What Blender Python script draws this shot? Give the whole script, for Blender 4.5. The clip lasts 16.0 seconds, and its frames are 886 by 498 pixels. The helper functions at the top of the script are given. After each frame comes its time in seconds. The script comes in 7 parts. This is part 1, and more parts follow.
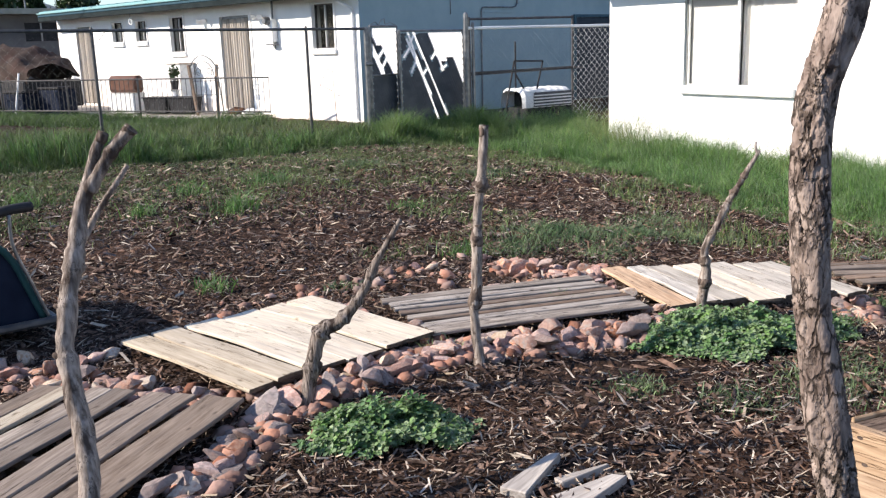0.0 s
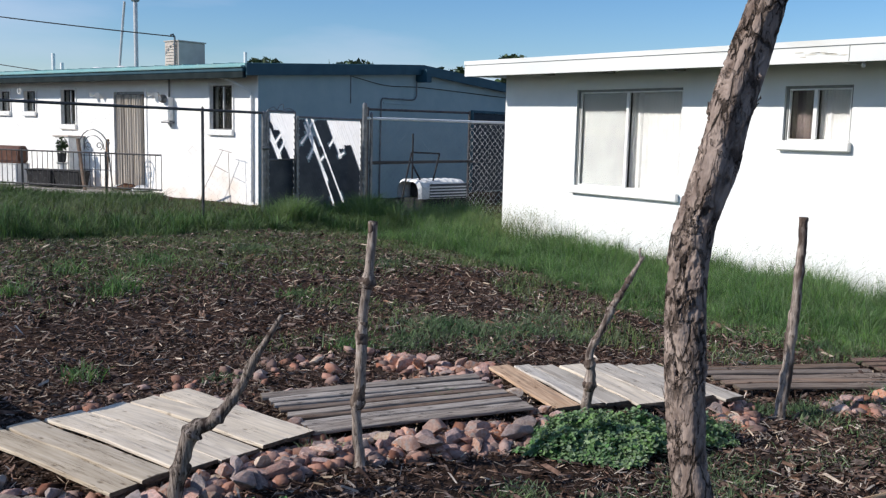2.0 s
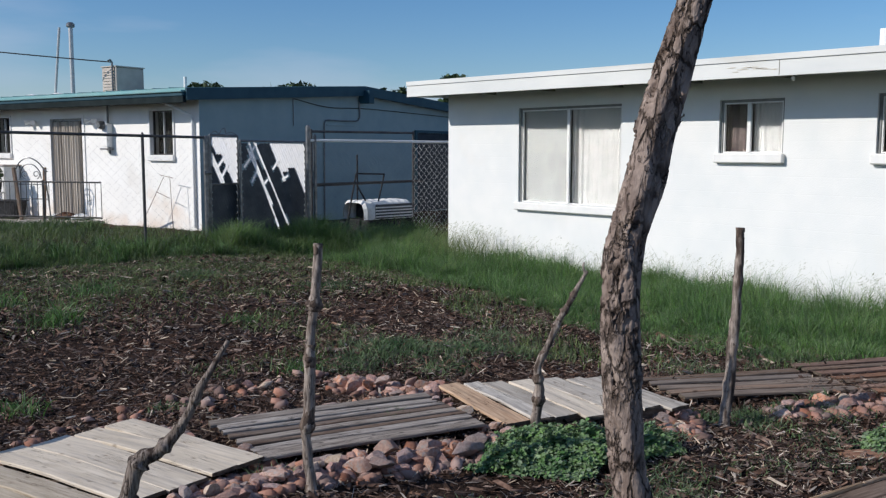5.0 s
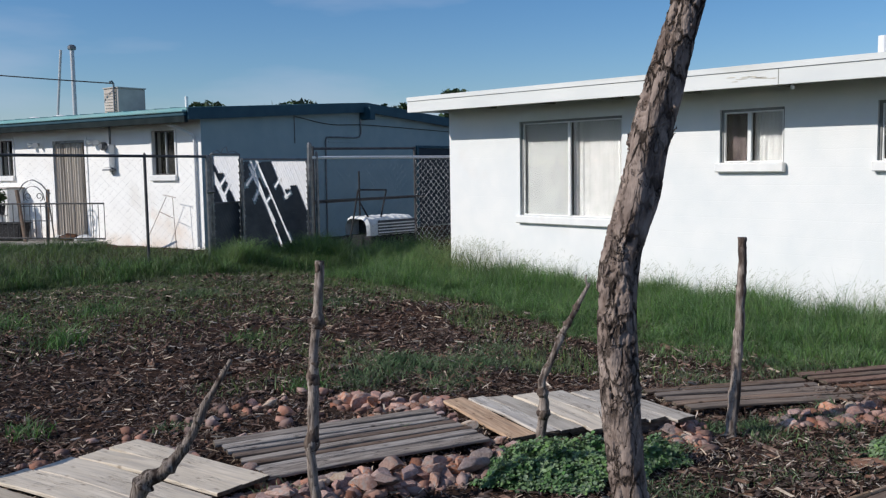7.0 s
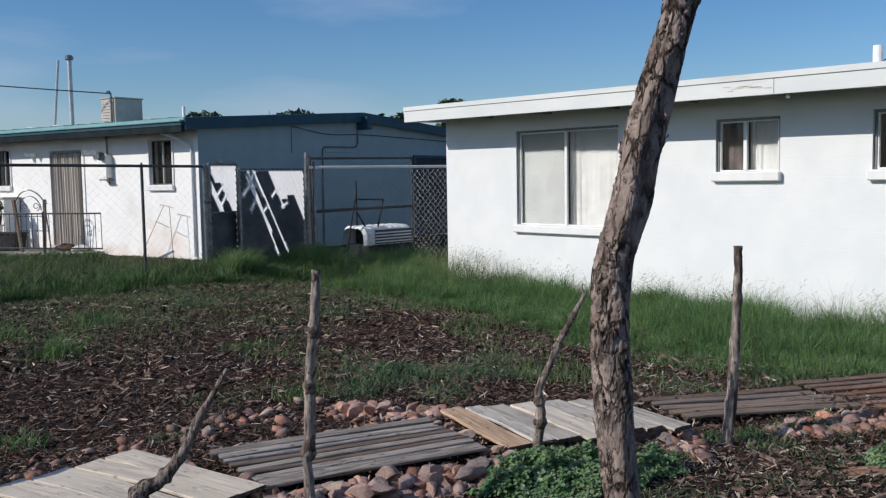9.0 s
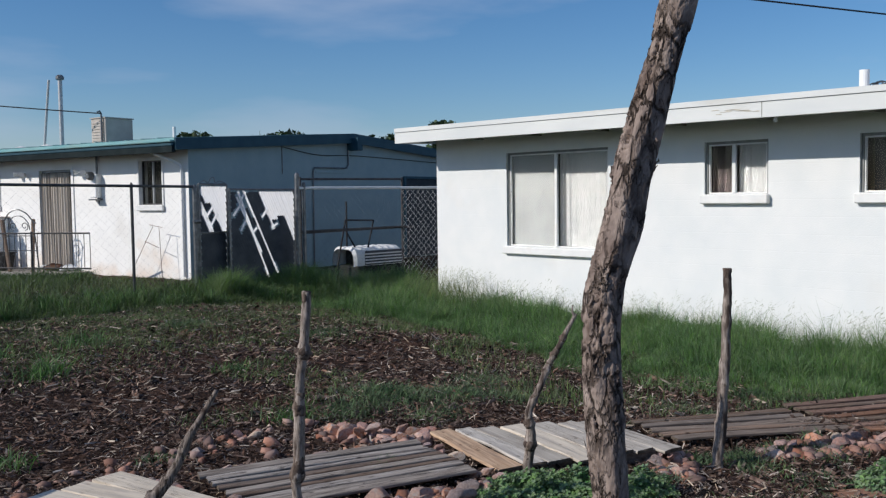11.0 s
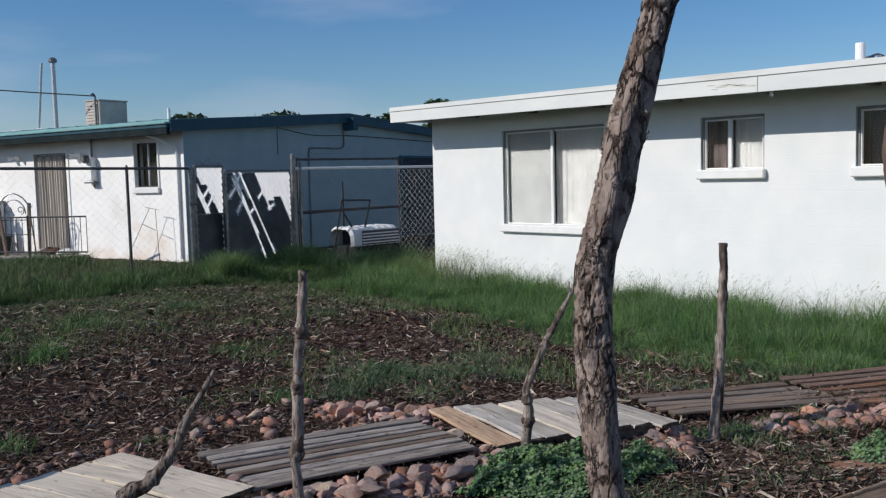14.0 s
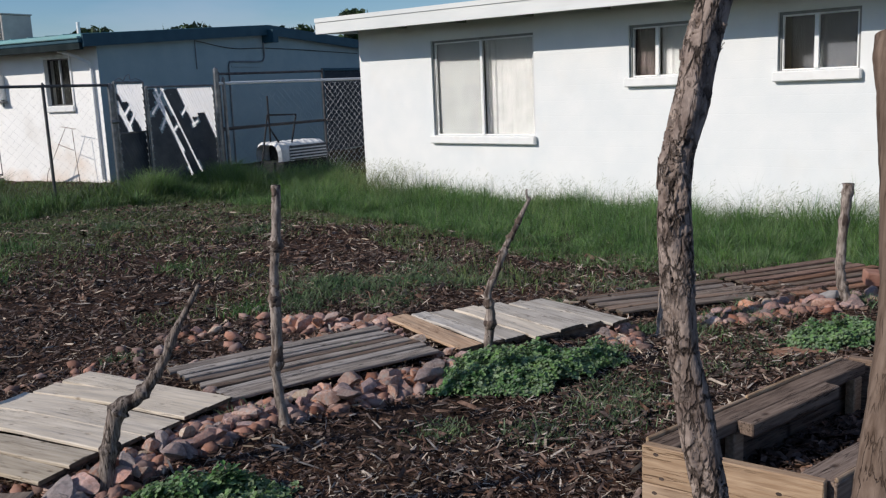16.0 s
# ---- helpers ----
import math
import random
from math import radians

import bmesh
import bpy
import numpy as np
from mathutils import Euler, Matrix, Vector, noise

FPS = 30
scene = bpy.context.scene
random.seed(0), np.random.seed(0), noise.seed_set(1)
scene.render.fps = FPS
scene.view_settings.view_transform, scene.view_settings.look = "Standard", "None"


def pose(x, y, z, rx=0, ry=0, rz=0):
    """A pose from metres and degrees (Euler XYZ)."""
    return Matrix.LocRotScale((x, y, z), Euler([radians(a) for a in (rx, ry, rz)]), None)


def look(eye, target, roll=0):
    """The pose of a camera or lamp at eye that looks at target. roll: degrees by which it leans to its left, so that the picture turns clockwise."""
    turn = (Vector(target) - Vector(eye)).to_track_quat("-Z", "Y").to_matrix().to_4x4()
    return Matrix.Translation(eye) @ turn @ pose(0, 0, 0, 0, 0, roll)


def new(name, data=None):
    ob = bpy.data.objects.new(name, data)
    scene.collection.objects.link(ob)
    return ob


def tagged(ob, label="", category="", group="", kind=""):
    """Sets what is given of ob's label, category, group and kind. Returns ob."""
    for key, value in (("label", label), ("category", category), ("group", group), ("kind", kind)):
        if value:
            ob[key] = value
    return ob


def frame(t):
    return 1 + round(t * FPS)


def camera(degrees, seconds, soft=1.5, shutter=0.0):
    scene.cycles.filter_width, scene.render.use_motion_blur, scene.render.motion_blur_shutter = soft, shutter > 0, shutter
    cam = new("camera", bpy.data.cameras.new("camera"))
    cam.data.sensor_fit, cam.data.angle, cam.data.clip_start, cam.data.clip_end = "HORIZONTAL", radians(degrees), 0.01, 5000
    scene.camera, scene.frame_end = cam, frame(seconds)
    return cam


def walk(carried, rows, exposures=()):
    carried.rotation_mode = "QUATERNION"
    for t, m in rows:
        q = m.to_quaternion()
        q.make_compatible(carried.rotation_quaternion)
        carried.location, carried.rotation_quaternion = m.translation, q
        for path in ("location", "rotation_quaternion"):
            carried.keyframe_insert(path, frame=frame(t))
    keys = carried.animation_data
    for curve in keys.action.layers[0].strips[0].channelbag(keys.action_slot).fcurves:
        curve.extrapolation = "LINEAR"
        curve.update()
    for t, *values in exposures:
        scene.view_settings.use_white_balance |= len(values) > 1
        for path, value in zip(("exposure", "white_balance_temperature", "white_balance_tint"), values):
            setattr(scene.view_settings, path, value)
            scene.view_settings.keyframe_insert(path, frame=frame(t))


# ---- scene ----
cam = camera(52.1, 16.0, soft=1.3)
PATH = [
    (0, look((-0.042, 0.080, 1.433), (0.966, 1.749, 0.990), -1.8)),
    (0.2, look((-0.030, 0.070, 1.420), (0.988, 1.740, 1.002), -3.18)),
    (0.5, look((-0.039, 0.037, 1.428), (0.920, 1.738, 0.997), -2.93)),
    (0.7, look((0.024, 0.081, 1.420), (1.010, 1.759, 0.960), -1.46)),
    (1, look((0.025, 0.079, 1.450), (1.111, 1.713, 1.062), -0.93)),
    (1.2, look((0.051, 0.116, 1.459), (1.175, 1.722, 1.063), -0.13)),
    (1.5, look((0.043, 0.121, 1.473), (1.241, 1.693, 1.164), 1.57)),
    (2, look((0.029, 0.127, 1.468), (1.248, 1.692, 1.211), 1.43)),
    (2.5, look((0.029, 0.122, 1.469), (1.283, 1.658, 1.209), 1.67)),
    (3, look((0.016, 0.117, 1.466), (1.298, 1.633, 1.225), 1.38)),
    (3.5, look((0.011, 0.108, 1.466), (1.315, 1.607, 1.239), 0.55)),
    (6, look((0.028, 0.104, 1.473), (1.338, 1.602, 1.273), -0.20)),
    (6.5, look((0.027, 0.102, 1.472), (1.333, 1.605, 1.283), -0.72)),
    (7, look((0.029, 0.099, 1.473), (1.336, 1.602, 1.292), -0.92)),
    (7.5, look((0.030, 0.100, 1.473), (1.337, 1.605, 1.305), -1.12)),
    (8, look((0.032, 0.102, 1.472), (1.331, 1.613, 1.305), -0.92)),
    (8.5, look((0.029, 0.098, 1.475), (1.333, 1.607, 1.330), -1.04)),
    (9, look((0.027, 0.091, 1.471), (1.340, 1.591, 1.311), -0.98)),
    (11.5, look((0.018, 0.089, 1.475), (1.352, 1.576, 1.366), -0.73)),
    (12, look((0.014, 0.088, 1.476), (1.327, 1.590, 1.344), -0.08)),
    (12.5, look((0.019, 0.089, 1.471), (1.330, 1.590, 1.304), -0.08)),
    (13, look((0.018, 0.088, 1.471), (1.334, 1.584, 1.295), -0.27)),
    (13.5, look((0.016, 0.087, 1.471), (1.333, 1.583, 1.300), -0.77)),
    (14, look((0.025, 0.083, 1.468), (1.359, 1.565, 1.308), -1.44)),
    (14.5, look((0.024, 0.077, 1.469), (1.365, 1.551, 1.303), -1.62)),
    (15, look((-0.015, 0.094, 1.474), (1.296, 1.591, 1.271), -0.89)),
    (15.2, look((-0.037, 0.116, 1.467), (1.275, 1.612, 1.267), -1.23)),
    (15.5, look((-0.117, 0.137, 1.484), (1.195, 1.628, 1.250), -2.42)),
    (15.8, look((-0.163, 0.162, 1.472), (1.265, 1.530, 1.173), -1.47)),
    (16, look((-0.213, 0.161, 1.475), (1.227, 1.503, 1.119), -2.50)),
]
EXPOSURES = [(0, 0.80, 6650, 15), (0.8, 0.72, 6550, 15), (1.5, 0.26, 6300, 14), (2.2, 0.0, 6150, 13), (3.0, -0.14, 6100, 13), (7, -0.29, 6100, 13), (12, -0.38, 6100, 13), (14.5, -0.39, 6100, 13), (15.5, -0.38, 6150, 13), (16, -0.35, 6250, 14)]
walk(cam, PATH, EXPOSURES)

# ---- light ----
SUN_TO = Vector((-0.87, 0.35, 0.56)).normalized()
world = bpy.data.worlds.new("sky")
scene.world = world
world.use_nodes = True
wn, wl = world.node_tree.nodes, world.node_tree.links
sky = wn.new("ShaderNodeTexSky")
sky.sky_type = "NISHITA"
sky.sun_disc = False
sky.sun_elevation = math.asin(SUN_TO.z)
sky.sun_rotation = math.atan2(SUN_TO.x, SUN_TO.y)
sky.air_density, sky.dust_density, sky.ozone_density = 1.0, 0.35, 4.5
wc = wn.new("ShaderNodeTexCoord")
wm = wn.new("ShaderNodeMapping")
wm.inputs["Scale"].default_value = (1.2, 2.0, 7.0)
wz = wn.new("ShaderNodeTexNoise")
wz.inputs["Scale"].default_value, wz.inputs["Detail"].default_value = 1.6, 6.0
wr = wn.new("ShaderNodeMapRange")
wr.inputs["From Min"].default_value, wr.inputs["From Max"].default_value = 0.44, 0.74
wr.inputs["To Max"].default_value = 0.68
wx = wn.new("ShaderNodeMix")
wx.data_type = "RGBA"
wx.inputs["B"].default_value = (5.2, 5.8, 6.9, 1)
wl.new(wc.outputs["Generated"], wm.inputs["Vector"])
wl.new(wm.outputs["Vector"], wz.inputs["Vector"])
wl.new(wz.outputs["Fac"], wr.inputs["Value"])
wl.new(wr.outputs["Result"], wx.inputs["Factor"])
wh = wn.new("ShaderNodeHueSaturation")
wh.inputs["Saturation"].default_value = 1.18
wl.new(sky.outputs["Color"], wh.inputs["Color"])
wl.new(wh.outputs["Color"], wx.inputs["A"])
wl.new(wx.outputs["Result"], wn["Background"].inputs["Color"])
wn["Background"].inputs["Strength"].default_value = 0.118
sun_data = bpy.data.lights.new("sun", "SUN")
sun_data.energy, sun_data.angle, sun_data.color = 5.0, radians(0.5), (1.0, 0.92, 0.79)
sun = new("sun", sun_data)
sun.rotation_mode = "QUATERNION"
sun.rotation_quaternion = SUN_TO.to_track_quat("Z", "Y")


# ---- materials ----
def surface(name, a, b, scale=8.0, rough=0.8, bump=0.3, grain=60.0, stretch=(1, 1, 1), stain=None, stain_scale=1.5,
            stain_low=0.5, stain_high=0.75, per="", spread=0.25, metal=0.0, leaf=0.0, depth=0.01, brick=None):
    """A procedural surface: two colours by noise, a large stain, per-object or per-island variation, fine relief."""
    m = bpy.data.materials.new(name)
    m.use_nodes = True
    n, l = m.node_tree.nodes, m.node_tree.links
    p = n["Principled BSDF"]
    p.inputs["Roughness"].default_value, p.inputs["Metallic"].default_value = rough, metal
    p.inputs["Specular IOR Level"].default_value = 0.12 if rough >= 0.8 else 0.25 if rough >= 0.5 else 0.5
    co = n.new("ShaderNodeTexCoord")
    mp = n.new("ShaderNodeMapping")
    mp.inputs["Scale"].default_value = stretch
    l.new(co.outputs["Object"], mp.inputs["Vector"])
    vec = mp.outputs["Vector"]
    rnd = None
    if per:
        src = n.new("ShaderNodeObjectInfo" if per == "object" else "ShaderNodeNewGeometry")
        rnd = src.outputs["Random" if per == "object" else "Random Per Island"]
        if per == "object":
            shift = n.new("ShaderNodeVectorMath")
            shift.operation = "ADD"
            sc = n.new("ShaderNodeMath")
            sc.operation = "MULTIPLY"
            sc.inputs[1].default_value = 37.0
            l.new(rnd, sc.inputs[0])
            l.new(vec, shift.inputs[0])
            l.new(sc.outputs[0], shift.inputs[1])
            vec = shift.outputs[0]
    no = n.new("ShaderNodeTexNoise")
    no.inputs["Scale"].default_value, no.inputs["Detail"].default_value = scale, 6.0
    l.new(vec, no.inputs["Vector"])
    ra = n.new("ShaderNodeMapRange")
    ra.inputs["From Min"].default_value, ra.inputs["From Max"].default_value = 0.32, 0.68
    l.new(no.outputs["Fac"], ra.inputs["Value"])
    mx = n.new("ShaderNodeMix")
    mx.data_type = "RGBA"
    mx.inputs["A"].default_value, mx.inputs["B"].default_value = (*a, 1), (*b, 1)
    l.new(ra.outputs["Result"], mx.inputs["Factor"])
    col = mx.outputs["Result"]
    if stain:
        n2 = n.new("ShaderNodeTexNoise")
        n2.inputs["Scale"].default_value, n2.inputs["Detail"].default_value = stain_scale, 4.0
        l.new(vec, n2.inputs["Vector"])
        r2 = n.new("ShaderNodeMapRange")
        r2.inputs["From Min"].default_value, r2.inputs["From Max"].default_value = stain_low, stain_high
        l.new(n2.outputs["Fac"], r2.inputs["Value"])
        m2 = n.new("ShaderNodeMix")
        m2.data_type = "RGBA"
        m2.inputs["B"].default_value = (*stain, 1)
        l.new(r2.outputs["Result"], m2.inputs["Factor"])
        l.new(col, m2.inputs["A"])
        col = m2.outputs["Result"]
    if rnd:
        hs = n.new("ShaderNodeHueSaturation")
        r3 = n.new("ShaderNodeMapRange")
        r3.inputs["To Min"].default_value, r3.inputs["To Max"].default_value = 1 - spread, 1 + spread
        l.new(rnd, r3.inputs["Value"])
        l.new(r3.outputs["Result"], hs.inputs["Value"])
        r4 = n.new("ShaderNodeMath")
        r4.operation = "PINGPONG"
        r4.inputs[1].default_value = 0.17
        l.new(rnd, r4.inputs[0])
        r5 = n.new("ShaderNodeMapRange")
        r5.inputs["From Max"].default_value = 0.17
        r5.inputs["To Min"].default_value, r5.inputs["To Max"].default_value = 1 - min(1.2 * spread, 0.42), 1 + min(0.6 * spread, 0.15)
        l.new(r4.outputs[0], r5.inputs["Value"])
        l.new(r5.outputs["Result"], hs.inputs["Saturation"])
        l.new(col, hs.inputs["Color"])
        col = hs.outputs["Color"]
    l.new(col, p.inputs["Base Color"])
    gr = n.new("ShaderNodeTexNoise")
    gr.inputs["Scale"].default_value, gr.inputs["Detail"].default_value = grain, 5.0
    l.new(vec, gr.inputs["Vector"])
    rr = n.new("ShaderNodeMapRange")
    rr.inputs["To Min"].default_value, rr.inputs["To Max"].default_value = max(rough - 0.12, 0.02), min(rough + 0.12, 1)
    l.new(gr.outputs["Fac"], rr.inputs["Value"])
    l.new(rr.outputs["Result"], p.inputs["Roughness"])
    height = gr.outputs["Fac"]
    if brick:
        bt = n.new("ShaderNodeTexBrick")
        bt.inputs["Scale"].default_value = 1.0
        bt.inputs["Brick Width"].default_value, bt.inputs["Row Height"].default_value = 0.40, 0.20
        bt.inputs["Mortar Size"].default_value, bt.inputs["Mortar Smooth"].default_value = 0.006, 0.6
        sw = n.new("ShaderNodeSeparateXYZ")
        cw = n.new("ShaderNodeCombineXYZ")
        l.new(co.outputs["Object"], sw.inputs[0])
        l.new(sw.outputs[brick], cw.inputs["X"])
        l.new(sw.outputs["Z"], cw.inputs["Y"])
        l.new(cw.outputs[0], bt.inputs["Vector"])
        ad = n.new("ShaderNodeMath")
        ad.operation = "MULTIPLY_ADD"
        ad.inputs[1].default_value = -0.7
        l.new(bt.outputs["Fac"], ad.inputs[0])
        l.new(height, ad.inputs[2])
        height = ad.outputs[0]
    bu = n.new("ShaderNodeBump")
    bu.inputs["Strength"].default_value, bu.inputs["Distance"].default_value = bump, depth
    l.new(height, bu.inputs["Height"])
    l.new(bu.outputs["Normal"], p.inputs["Normal"])
    if leaf:
        tr = n.new("ShaderNodeBsdfTranslucent")
        l.new(col, tr.inputs["Color"])
        ms = n.new("ShaderNodeMixShader")
        ms.inputs["Fac"].default_value = leaf
        l.new(p.outputs[0], ms.inputs[1])
        l.new(tr.outputs[0], ms.inputs[2])
        l.new(ms.outputs[0], n["Material Output"].inputs["Surface"])
    return m


def glass_material(name, tint, ior=1.45):
    m = bpy.data.materials.new(name)
    m.use_nodes = True
    p = m.node_tree.nodes["Principled BSDF"]
    p.inputs["Base Color"].default_value = (*tint, 1)
    p.inputs["Roughness"].default_value = 0.03
    p.inputs["Transmission Weight"].default_value = 1.0
    p.inputs["IOR"].default_value = ior
    return m


M_SOIL = surface("mulch_soil", (0.012, 0.007, 0.005), (0.050, 0.030, 0.021), 14, 0.95, 0.9, 45, stain=(0.085, 0.045, 0.03), stain_scale=0.8, depth=0.03)
M_CHIP = surface("bark_chip", (0.038, 0.022, 0.016), (0.175, 0.112, 0.084), 30, 0.85, 0.5, 120, per="island", spread=0.85, depth=0.004)
M_STRAW = surface("dry_straw", (0.26, 0.20, 0.15), (0.46, 0.385, 0.30), 30, 0.8, 0.3, 120, per="island", spread=0.4, depth=0.003)
M_GRASS = surface("grass", (0.034, 0.105, 0.022), (0.145, 0.275, 0.075), 3, 0.55, 0.1, 60, per="island", spread=0.6, leaf=0.35, depth=0.002)
M_GRASS_PALE = surface("pale_grass", (0.125, 0.235, 0.06), (0.21, 0.31, 0.105), 3, 0.55, 0.1, 60, per="island", spread=0.4, leaf=0.4, depth=0.002)
M_GRASS_DULL = surface("low_weed", (0.06, 0.11, 0.03), (0.15, 0.195, 0.07), 3, 0.65, 0.1, 60, per="island", spread=0.5, leaf=0.25, depth=0.002)
M_CREEP = surface("creeping_weed", (0.055, 0.112, 0.045), (0.15, 0.21, 0.095), 3, 0.7, 0.1, 60, per="island", spread=0.5, leaf=0.25, depth=0.002)
M_DUSTY = surface("dusty_olive_weed", (0.085, 0.115, 0.05), (0.19, 0.215, 0.11), 3, 0.75, 0.1, 60, per="island", spread=0.5, leaf=0.25, depth=0.002)
M_SEED = surface("seed_stalk", (0.10, 0.14, 0.045), (0.20, 0.23, 0.09), 5, 0.7, 0.1, 60, per="island", spread=0.3, leaf=0.2, depth=0.002)
M_CLOVER = surface("clover_leaf", (0.072, 0.165, 0.056), (0.20, 0.305, 0.122), 9, 0.5, 0.2, 90, per="island", spread=0.4, leaf=0.25, depth=0.002)
M_STEM = surface("green_stem", (0.08, 0.12, 0.04), (0.13, 0.17, 0.06), 20, 0.6, 0.2, 90, depth=0.002)
M_ROCK = surface("red_rock", (0.33, 0.14, 0.085), (0.51, 0.305, 0.215), 9, 0.85, 0.6, 45, stain=(0.36, 0.32, 0.29), stain_scale=5, stain_low=0.5, stain_high=0.7, per="object", spread=0.34, depth=0.01)
M_ROCK_PINK = surface("dusty_pink_rock", (0.34, 0.185, 0.15), (0.50, 0.33, 0.28), 11, 0.88, 0.6, 45, stain=(0.27, 0.20, 0.19), stain_scale=6, stain_low=0.48, stain_high=0.66, per="object", spread=0.3, depth=0.01)
M_ROCK_TAN = surface("pale_tan_rock", (0.44, 0.33, 0.24), (0.62, 0.52, 0.42), 9, 0.85, 0.6, 45, stain=(0.45, 0.27, 0.18), stain_scale=5, stain_low=0.52, stain_high=0.7, per="object", spread=0.25, depth=0.01)
M_GRAVEL = surface("red_gravel", (0.22, 0.105, 0.075), (0.36, 0.215, 0.165), 9, 0.85, 0.6, 45, per="island", spread=0.4, depth=0.01)
M_ROCK_GREY = surface("grey_rock", (0.19, 0.15, 0.14), (0.34, 0.28, 0.26), 9, 0.85, 0.6, 45, stain=(0.34, 0.24, 0.21), stain_scale=5, per="object", spread=0.25, depth=0.01)
WOOD = dict(grain=26.0, stretch=(1.2, 14, 14), per="object", depth=0.004, bump=0.35)
M_PLANK_PALE = surface("weathered_pale_plank", (0.54, 0.465, 0.36), (0.66, 0.58, 0.47), 4, 0.85, stain=(0.38, 0.335, 0.285), stain_scale=2.2, spread=0.13, **WOOD)
# end grain, darker than the tops, with the shade of board ends painted in
M_ENDGRAIN = surface("shade_dark_end_grain", (0.06, 0.048, 0.038), (0.16, 0.13, 0.10), 40, 0.95, 0.6, 160, depth=0.003)
M_PLANK_SILVER = surface("silvered_plank", (0.40, 0.36, 0.305), (0.56, 0.51, 0.44), 4, 0.87, stain=(0.30, 0.265, 0.225), stain_scale=2.6, stain_low=0.48, spread=0.16, **WOOD)
M_PLANK_DUN = surface("yellow_dun_plank", (0.39, 0.325, 0.24), (0.52, 0.45, 0.35), 4, 0.86, stain=(0.32, 0.26, 0.19), stain_scale=2.2, spread=0.1, **WOOD)
M_PLANK_GREY = surface("weathered_grey_plank", (0.205, 0.172, 0.145), (0.42, 0.372, 0.325), 6, 0.88, stain=(0.16, 0.13, 0.11), stain_scale=2.2, spread=0.25, **WOOD)
M_PLANK_ASH = surface("ashen_split_wood", (0.25, 0.222, 0.20), (0.46, 0.42, 0.38), 6, 0.88, stain=(0.25, 0.22, 0.20), stain_scale=3, spread=0.15, **WOOD)
M_PLANK_TAN = surface("orange_tan_plank", (0.44, 0.27, 0.155), (0.62, 0.43, 0.27), 6, 0.85, stain=(0.30, 0.20, 0.13), stain_scale=2.2, spread=0.15, **WOOD)
M_PLANK_BROWN = surface("brown_plank", (0.145, 0.095, 0.068), (0.27, 0.195, 0.145), 6, 0.88, stain=(0.17, 0.15, 0.13), stain_scale=2.2, spread=0.25, **WOOD)
M_PLANK_RED = surface("red_brown_plank", (0.19, 0.095, 0.058), (0.33, 0.185, 0.12), 6, 0.88, stain=(0.16, 0.10, 0.075), stain_scale=2.2, spread=0.22, **WOOD)
M_PLANK_OLD = surface("weathered_taupe_plank", (0.155, 0.118, 0.093), (0.275, 0.222, 0.18), 6, 0.88, stain=(0.17, 0.137, 0.115), stain_scale=2.2, spread=0.15, **WOOD)
M_BARK = surface("rough_bark", (0.165, 0.124, 0.104), (0.38, 0.308, 0.265), 70, 0.92, 0.8, 420, stretch=(1, 1, 0.4), stain=(0.14, 0.105, 0.09), stain_scale=30, stain_low=0.52, stain_high=0.7, depth=0.002)


